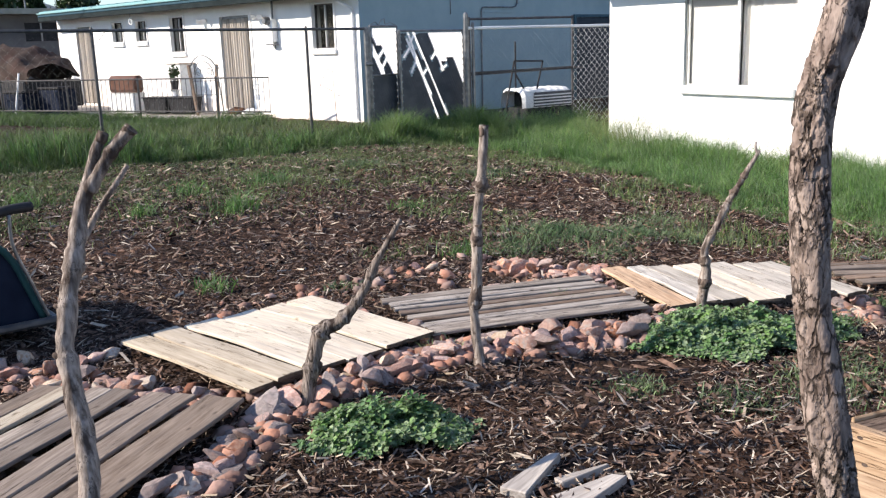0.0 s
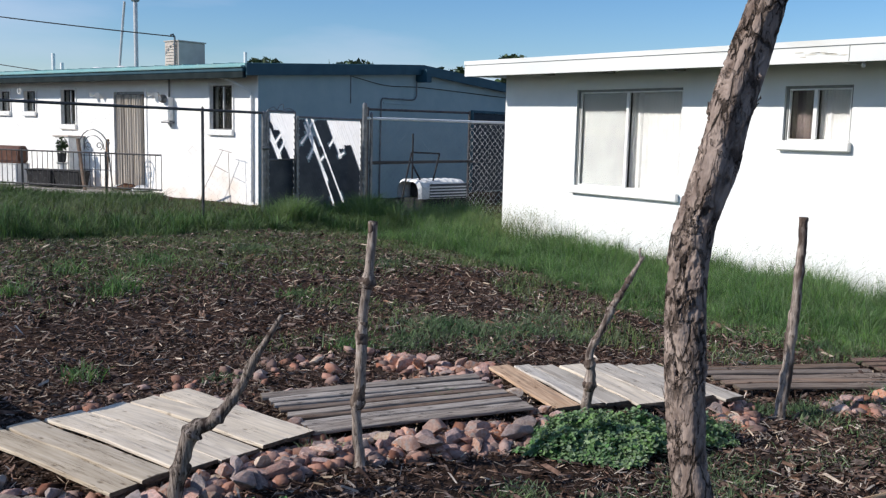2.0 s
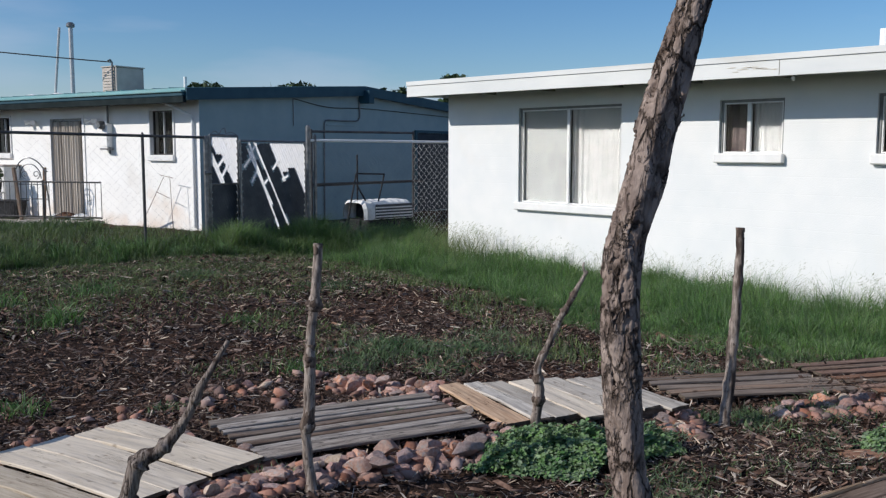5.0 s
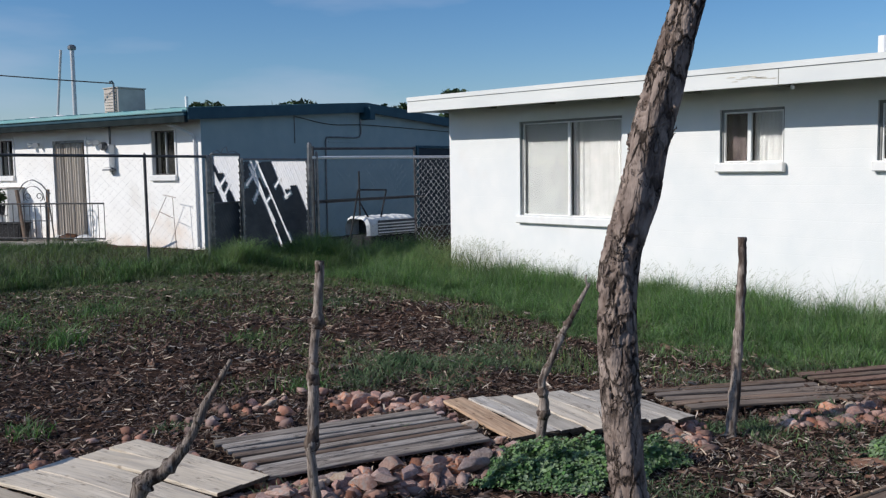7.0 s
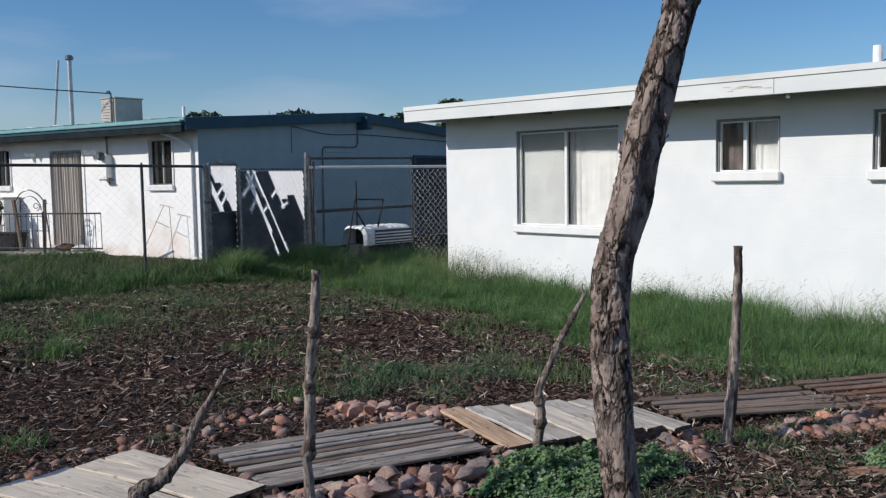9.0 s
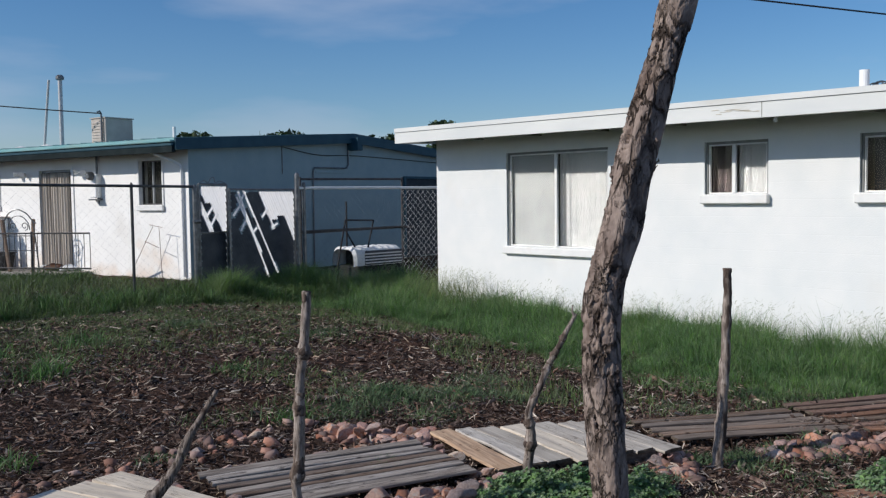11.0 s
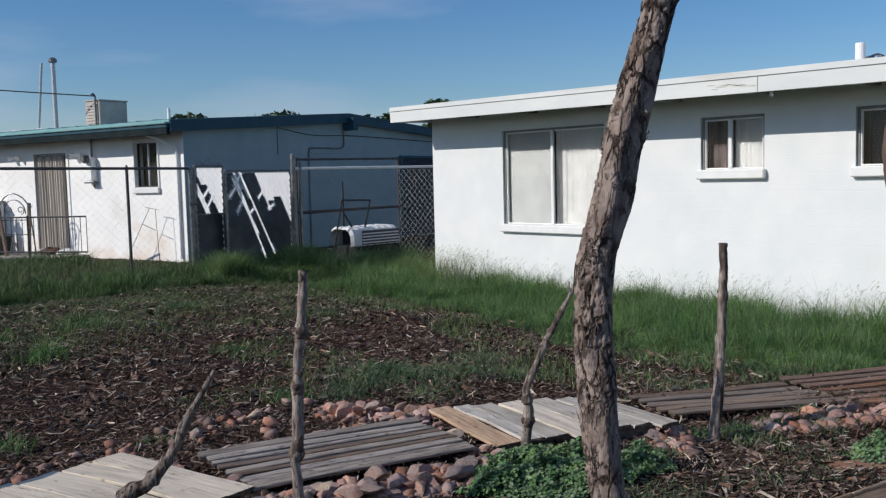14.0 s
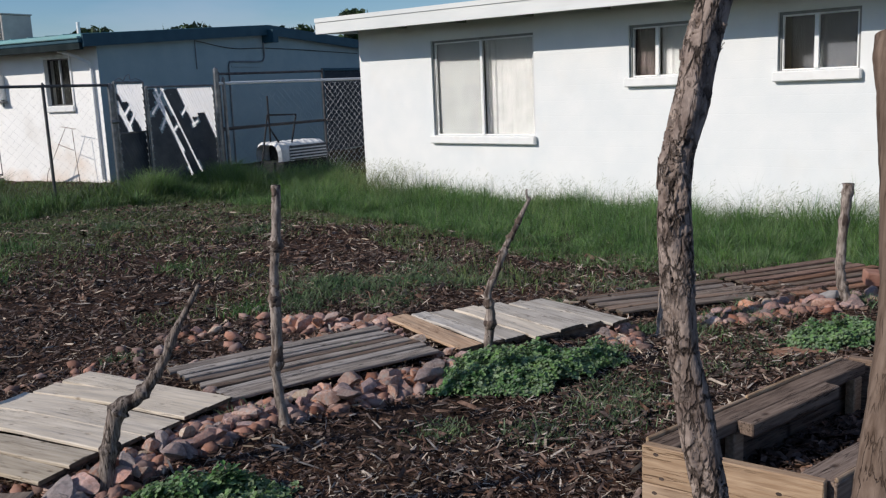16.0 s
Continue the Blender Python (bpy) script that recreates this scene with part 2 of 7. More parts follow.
def wood_cracks(m, scale, stretch, low, high, dark, depth=0.003, patch=0.0, knots=0.0, knot_stretch=(1, 1, 1), warp=0.0):
    """Adds dark sunk checks along the grain, in patches, and round knots to a wood or bark material."""
    n, l = m.node_tree.nodes, m.node_tree.links
    p = n["Principled BSDF"]
    src = [k for k in n if k.bl_idname == "ShaderNodeTexNoise"][0].inputs["Vector"].links[0].from_socket
    co = n.new("ShaderNodeTexCoord")
    base = co.outputs["Object"]
    shifts = [k for k in n if k.bl_idname == "ShaderNodeVectorMath"]
    if shifts:
        ad = n.new("ShaderNodeVectorMath")
        ad.operation = "ADD"
        l.new(base, ad.inputs[0])
        l.new(shifts[0].inputs[1].links[0].from_socket, ad.inputs[1])
        base = ad.outputs[0]
    mp = n.new("ShaderNodeMapping")
    mp.inputs["Scale"].default_value = stretch
    l.new(base, mp.inputs["Vector"])
    nz = n.new("ShaderNodeTexNoise")
    nz.inputs["Scale"].default_value, nz.inputs["Detail"].default_value, nz.inputs["Distortion"].default_value = scale, 3.0, warp
    l.new(mp.outputs["Vector"], nz.inputs["Vector"])
    # thin lines where the noise crosses its middle
    su = n.new("ShaderNodeMath")
    su.operation = "SUBTRACT"
    su.inputs[1].default_value = 0.5
    ab = n.new("ShaderNodeMath")
    ab.operation = "ABSOLUTE"
    l.new(nz.outputs["Fac"], su.inputs[0])
    l.new(su.outputs[0], ab.inputs[0])
    rg = n.new("ShaderNodeMapRange")
    rg.inputs["From Min"].default_value, rg.inputs["From Max"].default_value = low, high
    rg.inputs["To Min"].default_value, rg.inputs["To Max"].default_value = 1.0, 0.0
    l.new(ab.outputs[0], rg.inputs["Value"])
    fac = rg.outputs["Result"]
    if patch:
        n2 = n.new("ShaderNodeTexNoise")
        n2.inputs["Scale"].default_value = patch
        l.new(base, n2.inputs["Vector"])
        r2 = n.new("ShaderNodeMapRange")
        r2.inputs["From Min"].default_value, r2.inputs["From Max"].default_value = 0.42, 0.58
        l.new(n2.outputs["Fac"], r2.inputs["Value"])
        mu = n.new("ShaderNodeMath")
        mu.operation = "MULTIPLY"
        l.new(fac, mu.inputs[0])
        l.new(r2.outputs["Result"], mu.inputs[1])
        fac = mu.outputs[0]
    if knots:
        mk = n.new("ShaderNodeMapping")
        mk.inputs["Scale"].default_value = knot_stretch
        l.new(base, mk.inputs["Vector"])
        vo = n.new("ShaderNodeTexVoronoi")
        vo.voronoi_dimensions = "2D"
        vo.inputs["Scale"].default_value = knots
        l.new(mk.outputs["Vector"], vo.inputs["Vector"])
        r3 = n.new("ShaderNodeMapRange")
        r3.inputs["From Min"].default_value, r3.inputs["From Max"].default_value = 0.02, 0.075
        r3.inputs["To Min"].default_value, r3.inputs["To Max"].default_value = 0.85, 0.0
        l.new(vo.outputs["Distance"], r3.inputs["Value"])
        mxm = n.new("ShaderNodeMath")
        mxm.operation = "MAXIMUM"
        l.new(fac, mxm.inputs[0])
        l.new(r3.outputs["Result"], mxm.inputs[1])
        fac = mxm.outputs[0]
    mx = n.new("ShaderNodeMix")
    mx.data_type = "RGBA"
    mx.inputs["B"].default_value = (*dark, 1)
    l.new(fac, mx.inputs["Factor"])
    l.new(p.inputs["Base Color"].links[0].from_socket, mx.inputs["A"])
    bu = n.new("ShaderNodeBump")
    bu.invert = True
    bu.inputs["Strength"].default_value, bu.inputs["Distance"].default_value = 1.0, depth
    l.new(fac, bu.inputs["Height"])
    l.new(p.inputs["Normal"].links[0].from_socket, bu.inputs["Normal"])
    l.new(mx.outputs["Result"], p.inputs["Base Color"])
    l.new(bu.outputs["Normal"], p.inputs["Normal"])


def bark_plates(m, scale, width, dark):
    """Sunk dark furrows round jagged plates of bark."""
    n, l = m.node_tree.nodes, m.node_tree.links
    p = n["Principled BSDF"]
    co = n.new("ShaderNodeTexCoord")
    mp = n.new("ShaderNodeMapping")
    mp.inputs["Scale"].default_value = scale
    l.new(co.outputs["Object"], mp.inputs["Vector"])
    wn_ = n.new("ShaderNodeTexNoise")
    wn_.inputs["Scale"].default_value, wn_.inputs["Detail"].default_value = 1.7, 4.0
    l.new(mp.outputs["Vector"], wn_.inputs["Vector"])
    sc = n.new("ShaderNodeVectorMath")
    sc.operation = "MULTIPLY_ADD"
    sc.inputs[1].default_value = (0.9, 0.9, 0.9)
    l.new(wn_.outputs["Color"], sc.inputs[0])
    l.new(mp.outputs["Vector"], sc.inputs[2])
    vo = n.new("ShaderNodeTexVoronoi")
    vo.feature = "DISTANCE_TO_EDGE"
    vo.inputs["Scale"].default_value = 1.0
    l.new(sc.outputs[0], vo.inputs["Vector"])
    rg = n.new("ShaderNodeMapRange")
    rg.inputs["From Min"].default_value, rg.inputs["From Max"].default_value = 0.3 * width, 1.6 * width
    rg.inputs["To Min"].default_value, rg.inputs["To Max"].default_value = 0.9, 0.0
    l.new(vo.outputs["Distance"], rg.inputs["Value"])
    pn = n.new("ShaderNodeTexNoise")
    pn.inputs["Scale"].default_value = 16.0
    l.new(co.outputs["Object"], pn.inputs["Vector"])
    pr = n.new("ShaderNodeMapRange")
    pr.inputs["From Min"].default_value, pr.inputs["From Max"].default_value = 0.36, 0.56
    l.new(pn.outputs["Fac"], pr.inputs["Value"])
    mu = n.new("ShaderNodeMath")
    mu.operation = "MULTIPLY"
    l.new(rg.outputs["Result"], mu.inputs[0])
    l.new(pr.outputs["Result"], mu.inputs[1])
    mx = n.new("ShaderNodeMix")
    mx.data_type = "RGBA"
    mx.inputs["B"].default_value = (*dark, 1)
    l.new(mu.outputs[0], mx.inputs["Factor"])
    l.new(p.inputs["Base Color"].links[0].from_socket, mx.inputs["A"])
    bu = n.new("ShaderNodeBump")
    bu.invert = True
    bu.inputs["Strength"].default_value, bu.inputs["Distance"].default_value = 1.0, 0.004
    l.new(mu.outputs[0], bu.inputs["Height"])
    l.new(p.inputs["Normal"].links[0].from_socket, bu.inputs["Normal"])
    l.new(mx.outputs["Result"], p.inputs["Base Color"])
    l.new(bu.outputs["Normal"], p.inputs["Normal"])


wood_cracks(M_BARK, 90.0, (1, 1, 0.35), 0.002, 0.02, (0.065, 0.048, 0.04), 0.002, patch=30.0, warp=0.5)
bark_plates(M_BARK, (62, 62, 27), 0.072, (0.018, 0.013, 0.010))
for m_, d_ in ((M_PLANK_PALE, (0.31, 0.255, 0.195)), (M_PLANK_SILVER, (0.16, 0.135, 0.11)), (M_PLANK_DUN, (0.17, 0.125, 0.08)), (M_PLANK_GREY, (0.05, 0.042, 0.038)), (M_PLANK_TAN, (0.15, 0.08, 0.045)), (M_PLANK_OLD, (0.10, 0.076, 0.062)), (M_PLANK_BROWN, (0.05, 0.032, 0.025)), (M_PLANK_RED, (0.06, 0.03, 0.02))):
    wood_cracks(m_, 3.0, (0.7, 22, 22), 0.002, 0.013, d_, 0.002, patch=3.5, knots=3.4, knot_stretch=(1, 2.2, 0.2))
M_STICK = surface("dry_branch", (0.16, 0.127, 0.105), (0.42, 0.36, 0.315), 90, 0.9, 0.9, 380, stretch=(1, 1, 0.2), stain=(0.075, 0.056, 0.047), stain_scale=24, stain_low=0.50, stain_high=0.62, depth=0.003)
M_STICK_DARK = surface("dark_dry_branch", (0.10, 0.077, 0.064), (0.36, 0.305, 0.265), 110, 0.92, 1.0, 380, stretch=(1, 1, 0.12), stain=(0.05, 0.036, 0.03), stain_scale=40, stain_low=0.52, stain_high=0.64, depth=0.004)
M_OLDBARK = surface("leftover_bark", (0.045, 0.032, 0.026), (0.20, 0.155, 0.125), 70, 0.95, 1.0, 260, stretch=(1, 1, 0.3), depth=0.003)
M_KNOT = surface("branch_knot", (0.035, 0.026, 0.022), (0.12, 0.09, 0.075), 50, 0.95, 1.0, 160, depth=0.003)
wood_cracks(M_STICK, 120.0, (1, 1, 0.12), 0.003, 0.022, (0.07, 0.053, 0.045), 0.003, patch=26.0)
wood_cracks(M_STICK_DARK, 100.0, (1, 1, 0.10), 0.006, 0.05, (0.03, 0.022, 0.018), 0.004, patch=22.0)
M_WALL = surface("white_painted_block", (0.72, 0.745, 0.745), (0.78, 0.79, 0.78), 2.5, 0.8, 0.15, 70, stain=(0.72, 0.70, 0.66), stain_scale=0.9, stain_low=0.6, stain_high=0.9, brick="Y", depth=0.012)
# gable stucco: its blue-grey shade is painted into the base colour
M_GABLE = surface("shaded_gable_stucco", (0.27, 0.36, 0.375), (0.325, 0.41, 0.415), 2.5, 0.85, 0.3, 35, stain=(0.25, 0.32, 0.33), stain_scale=0.8, stain_low=0.6, stain_high=0.85, depth=0.012)
M_WALL_T = surface("white_painted_stucco", (0.86, 0.855, 0.83), (0.91, 0.905, 0.88), 2.5, 0.85, 0.3, 35, stain=(0.72, 0.69, 0.64), stain_scale=0.8, stain_low=0.62, stain_high=0.85, depth=0.012)


def rust_wash(m, top, colour):
    """Ragged rusty splash marks on a wall's foot, by its own height."""
    n, l = m.node_tree.nodes, m.node_tree.links
    p = n["Principled BSDF"]
    co = n.new("ShaderNodeTexCoord")
    se = n.new("ShaderNodeSeparateXYZ")
    l.new(co.outputs["Object"], se.inputs[0])
    nz = n.new("ShaderNodeTexNoise")
    nz.inputs["Scale"].default_value, nz.inputs["Detail"].default_value = 1.1, 5.0
    l.new(co.outputs["Object"], nz.inputs["Vector"])
    ad = n.new("ShaderNodeMath")
    ad.operation = "MULTIPLY_ADD"
    ad.inputs[1].default_value = -2.6
    l.new(nz.outputs["Fac"], ad.inputs[0])
    l.new(se.outputs["Z"], ad.inputs[2])
    rg = n.new("ShaderNodeMapRange")
    rg.inputs["From Min"].default_value, rg.inputs["From Max"].default_value = top - 1.55, top - 1.1
    rg.inputs["To Min"].default_value, rg.inputs["To Max"].default_value = 0.6, 0.0
    l.new(ad.outputs[0], rg.inputs["Value"])
    mx = n.new("ShaderNodeMix")
    mx.data_type = "RGBA"
    mx.inputs["B"].default_value = (*colour, 1)
    l.new(rg.outputs["Result"], mx.inputs["Factor"])
    l.new(p.inputs["Base Color"].links[0].from_socket, mx.inputs["A"])
    l.new(mx.outputs["Result"], p.inputs["Base Color"])


rust_wash(M_WALL_T, 0.12, (0.74, 0.60, 0.48))
M_WHITE = surface("white_paint", (0.74, 0.75, 0.74), (0.82, 0.82, 0.80), 5, 0.55, 0.15, 50, stain=(0.66, 0.63, 0.57), stain_scale=2, stain_low=0.62, stain_high=0.85, depth=0.004)
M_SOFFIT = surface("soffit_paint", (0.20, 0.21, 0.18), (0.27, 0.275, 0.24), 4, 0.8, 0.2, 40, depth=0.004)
M_FASCIA = surface("chalky_white_fascia", (0.63, 0.655, 0.645), (0.71, 0.725, 0.70), 4, 0.75, 0.2, 50, stretch=(1, 0.25, 1), stain=(0.55, 0.54, 0.48), stain_scale=2.5, stain_low=0.6, stain_high=0.8, depth=0.004)
M_PEEL = surface("bare_weathered_fascia", (0.46, 0.43, 0.36), (0.60, 0.57, 0.49), 12, 0.85, 0.3, 80, stretch=(1, 0.3, 1), depth=0.003)
M_ROOF = surface("white_roof_coating", (0.66, 0.67, 0.68), (0.76, 0.76, 0.75), 3, 0.75, 0.3, 40, depth=0.006)
M_TEAL = surface("teal_metal_roof", (0.16, 0.34, 0.35), (0.22, 0.41, 0.41), 3, 0.4, 0.12, 30, stain=(0.22, 0.34, 0.33), stain_scale=1.5, depth=0.004)
M_TEAL_D = surface("dark_teal_paint", (0.016, 0.058, 0.085), (0.028, 0.08, 0.108), 4, 0.55, 0.15, 40, depth=0.004)
M_GALV = surface("galvanised_steel", (0.13, 0.135, 0.14), (0.24, 0.245, 0.25), 14, 0.42, 0.15, 80, metal=0.75, depth=0.002)
M_WIRE = surface("galvanised_wire", (0.42, 0.43, 0.44), (0.54, 0.55, 0.56), 14, 0.45, 0.1, 80, metal=0.35, depth=0.001)
# fence wire as sunlit: the brightness is put into the colour
M_WIRE_SUNLIT = surface("sunlit_wire", (0.62, 0.63, 0.63), (0.74, 0.75, 0.75), 14, 0.4, 0.1, 80, depth=0.001)
M_FRAME = surface("dull_grey_aluminium", (0.17, 0.175, 0.17), (0.26, 0.265, 0.26), 10, 0.5, 0.15, 60, depth=0.002)
# dim copy of the same wire for runs without bright sun
M_WIRE_DIM = surface("dim_wire", (0.16, 0.165, 0.17), (0.24, 0.245, 0.25), 14, 0.6, 0.1, 80, metal=0.3, depth=0.001)
# brown tarpaulin taken darker, so its colour carries the shade of trees
M_TARP = surface("shade_dark_tarp", (0.028, 0.02, 0.017), (0.075, 0.056, 0.048), 5, 0.88, 0.4, 40, stain=(0.055, 0.03, 0.026), stain_scale=2.5, depth=0.01)
# deeper weed green with the dense growth's own shade put into it
M_WEED_DARK = surface("self_shaded_weed", (0.038, 0.088, 0.02), (0.105, 0.175, 0.045), 3, 0.6, 0.1, 60, per="island", spread=0.6, leaf=0.2, depth=0.002)
# dark eave colour, taken near black to paint in the shadow under the roof
M_EAVE = surface("eave_shade_tone", (0.010, 0.017, 0.019), (0.022, 0.032, 0.034), 4, 0.88, 0.15, 40, depth=0.004)
M_DARKSTEEL = surface("dark_weathered_steel", (0.06, 0.06, 0.065), (0.12, 0.115, 0.11), 14, 0.55, 0.2, 80, metal=0.5, depth=0.002)
M_RUST = surface("rusty_steel", (0.13, 0.06, 0.035), (0.22, 0.12, 0.075), 10, 0.85, 0.4, 60, stain=(0.09, 0.075, 0.07), stain_scale=4, depth=0.003)
# near-black tone that paints the shade of the side passage
M_DOORWAY = surface("passage_shade_tone", (0.02, 0.03, 0.04), (0.035, 0.045, 0.055), 4, 0.7, 0.15, 40, depth=0.004)
M_SLAT = surface("white_plastic_slat", (0.88, 0.89, 0.90), (0.92, 0.92, 0.92), 5, 0.4, 0.05, 40, leaf=0.97, depth=0.002)
M_SCREEN = surface("grey_screen_cloth", (0.075, 0.08, 0.088), (0.11, 0.115, 0.125), 6, 0.9, 0.3, 150, depth=0.002)
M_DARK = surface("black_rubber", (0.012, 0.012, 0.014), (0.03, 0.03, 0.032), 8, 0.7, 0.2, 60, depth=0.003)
M_NAVY = surface("navy_fabric", (0.007, 0.011, 0.024), (0.013, 0.020, 0.038), 10, 0.82, 0.3, 200, depth=0.002)
M_GREENF = surface("dark_green_fabric", (0.012, 0.05, 0.05), (0.02, 0.07, 0.068), 10, 0.75, 0.3, 200, depth=0.002)
M_GREYF = surface("grey_mesh_fabric", (0.055, 0.062, 0.075), (0.085, 0.092, 0.105), 10, 0.6, 0.2, 200, depth=0.002)
M_CURTAIN = surface("white_curtain", (0.42, 0.43, 0.43), (0.52, 0.53, 0.525), 6, 0.9, 0.2, 200, leaf=0.15, depth=0.003)
M_SHADE = surface("grey_roller_blind", (0.275, 0.29, 0.29), (0.33, 0.345, 0.345), 4, 0.9, 0.2, 200, depth=0.003)
M_CURTAIN_D = surface("brown_curtain", (0.035, 0.029, 0.029), (0.10, 0.082, 0.080), 6, 0.9, 0.2, 200, depth=0.003)
M_DRAPE = surface("striped_drape", (0.26, 0.235, 0.21), (0.74, 0.68, 0.60), 6, 0.9, 0.2, 120, stretch=(1, 3.5, 0.06), depth=0.003)
M_GLASS = glass_material("window_glass", (0.95, 0.96, 0.96), 1.22)
# tint and low IOR hold down the reflections in the neighbour's panes
M_GLASS_MUTED = glass_material("muted_glass", (0.55, 0.58, 0.58), 1.12)
M_BEIGE = surface("beige_painted_metal", (0.42, 0.37, 0.33), (0.52, 0.47, 0.42), 4, 0.6, 0.2, 40, stain=(0.36, 0.29, 0.24), stain_scale=2, depth=0.004)
M_CONC = surface("concrete", (0.36, 0.33, 0.30), (0.48, 0.45, 0.41), 5, 0.9, 0.4, 50, stain=(0.30, 0.25, 0.21), stain_scale=1.5, depth=0.006)
M_SOFA = surface("brown_leather", (0.085, 0.036, 0.022), (0.15, 0.07, 0.045), 6, 0.5, 0.3, 60, depth=0.004)
M_LEAF = surface("tree_leaf", (0.022, 0.05, 0.018), (0.05, 0.085, 0.03), 4, 0.6, 0.2, 60, per="island", spread=0.4, leaf=0.15, depth=0.003)
M_CUT = surface("cut_lumber", (0.33, 0.215, 0.13), (0.50, 0.36, 0.235), 7, 0.8, stain=(0.28, 0.185, 0.115), stain_scale=3, spread=0.1, **WOOD)
M_CUT_OLD = surface("old_lumber", (0.14, 0.093, 0.066), (0.27, 0.195, 0.145), 7, 0.85, stain=(0.12, 0.082, 0.06), stain_scale=3, spread=0.15, **WOOD)
M_POST = surface("brown_post_wood", (0.10, 0.068, 0.05), (0.21, 0.155, 0.12), 10, 0.85, 0.6, 70, stretch=(6, 6, 0.8), depth=0.004)
for m_, d_ in ((M_CUT, (0.16, 0.095, 0.055)), (M_CUT_OLD, (0.05, 0.032, 0.024))):
    wood_cracks(m_, 3.0, (1.0, 22, 22), 0.004, 0.02, d_, 0.003, patch=5.0, knots=3.2, knot_stretch=(1, 1.6, 1.6))
wood_cracks(M_POST, 60.0, (1, 1, 0.06), 0.004, 0.03, (0.05, 0.033, 0.025), 0.003, patch=9.0)
# distance haze is mixed into the hill's base colour
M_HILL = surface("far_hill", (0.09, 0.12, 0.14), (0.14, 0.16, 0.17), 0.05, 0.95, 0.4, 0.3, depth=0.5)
# wall grey lowered to carry the shade in the far corner
M_FARWALL = surface("grey_block_wall", (0.09, 0.088, 0.09), (0.14, 0.135, 0.132), 2, 0.85, 0.3, 30, depth=0.01)


# ---- building helpers ----
def link(name, bm, mat, parent=None, label="", smooth=False):
    me = bpy.data.meshes.new(name)
    bm.to_mesh(me)
    bm.free()
    if smooth:
        me.polygons.foreach_set("use_smooth", [True] * len(me.polygons))
    me.materials.append(mat)
    ob = new(name, me)
    ob.parent = parent
    if label:
        ob["label"] = label
    return ob


part = link


def thing(name, label, category, at=None, group="", kind=""):
    ob = new(name)
    ob.empty_display_size = 0.1
    if at is not None:
        ob.matrix_basis = at
    return tagged(ob, label, category, group, kind)


def bx(bm, x0, x1, y0, y1, z0, z1, bevel=0.0, m=None):
    """A box between the given bounds, with bevelled edges, moved by m."""
    r = bmesh.ops.create_cube(bm, size=1.0)["verts"]
    bmesh.ops.scale(bm, vec=(x1 - x0, y1 - y0, z1 - z0), verts=r)
    bmesh.ops.translate(bm, vec=((x0 + x1) / 2, (y0 + y1) / 2, (z0 + z1) / 2), verts=r)
    if bevel:
        es = list({e for v in r for e in v.link_edges})
        r = list({v for f in bmesh.ops.bevel(bm, geom=es, offset=bevel, segments=1, affect="EDGES")["faces"] for v in f.verts} | {v for v in r if v.is_valid})
    if m is not None:
        bmesh.ops.transform(bm, matrix=m, verts=r)
    return r


def box_bm(*a, **k):
    bm = bmesh.new()
    bx(bm, *a, **k)
    return bm


def tube(bm, pts, radii, n=8, cap=True, wobble=0.0, seed=0):
    """A swept round bar through pts with a radius at each."""
    pts = [Vector(p) for p in pts]
    if isinstance(radii, (int, float)):
        radii = [radii] * len(pts)
    rings = []
    up = Vector((0.31, 0.87, 0.2))
    for k, p in enumerate(pts):
        d = (pts[min(k + 1, len(pts) - 1)] - pts[max(k - 1, 0)]).normalized()
        a = d.cross(up)
        if a.length < 0.05:
            a = d.cross(Vector((1, 0, 0)))
        a.normalize()
        b = d.cross(a)
        ring = []
        for j in range(n):
            t = 2 * math.pi * j / n
            r = radii[k]
            q = p + (a * math.cos(t) + b * math.sin(t)) * r
            if wobble:
                q = p + (q - p) * (1 + wobble * noise.noise(q * 25 + Vector((seed, 0, 0))) + 0.6 * wobble * noise.noise(q * 70 + Vector((0, seed, 0))))
            ring.append(bm.verts.new(q))
        rings.append(ring)
    for r0, r1 in zip(rings, rings[1:]):
        for j in range(n):
            bm.faces.new((r0[j], r0[(j + 1) % n], r1[(j + 1) % n], r1[j]))
    if cap:
        bm.faces.new(rings[0][::-1])
        bm.faces.new(rings[-1])
    return rings


def tube_bm(pts, radii, n=8, **k):
    bm = bmesh.new()
    tube(bm, pts, radii, n, **k)
    return bm


def spline(pts, steps):
    """Catmull-Rom through pts (any dimension), with steps points a span."""
    p = np.array(pts, float)
    p = np.vstack([2 * p[0] - p[1], p, 2 * p[-1] - p[-2]])
    out = []
    for k in range(1, len(p) - 2):
        for s in np.linspace(0, 1, steps, endpoint=False):
            a, b, c, d = p[k - 1 : k + 3]
            out.append(0.5 * (2 * b + (c - a) * s + (2 * a - 5 * b + 4 * c - d) * s**2 + (3 * b - a - 3 * c + d) * s**3))
    out.append(p[-2])
    return np.array(out)


def raw_mesh(name, verts, loops, sizes, mat, parent=None):
    """A mesh from arrays: vertices, the loops' vertex numbers, and each face's corner count."""
    me = bpy.data.meshes.new(name)
    me.vertices.add(len(verts))
    me.vertices.foreach_set("co", np.asarray(verts, np.float32).ravel())
    me.loops.add(len(loops))
    me.loops.foreach_set("vertex_index", np.asarray(loops, np.int32))
    me.polygons.add(len(sizes))
    sizes = np.asarray(sizes, np.int32)
    me.polygons.foreach_set("loop_start", np.concatenate([[0], np.cumsum(sizes)[:-1]]).astype(np.int32))
    me.update(calc_edges=True)
    me.materials.append(mat)
    ob = new(name, me)
    ob.parent = parent
    return ob


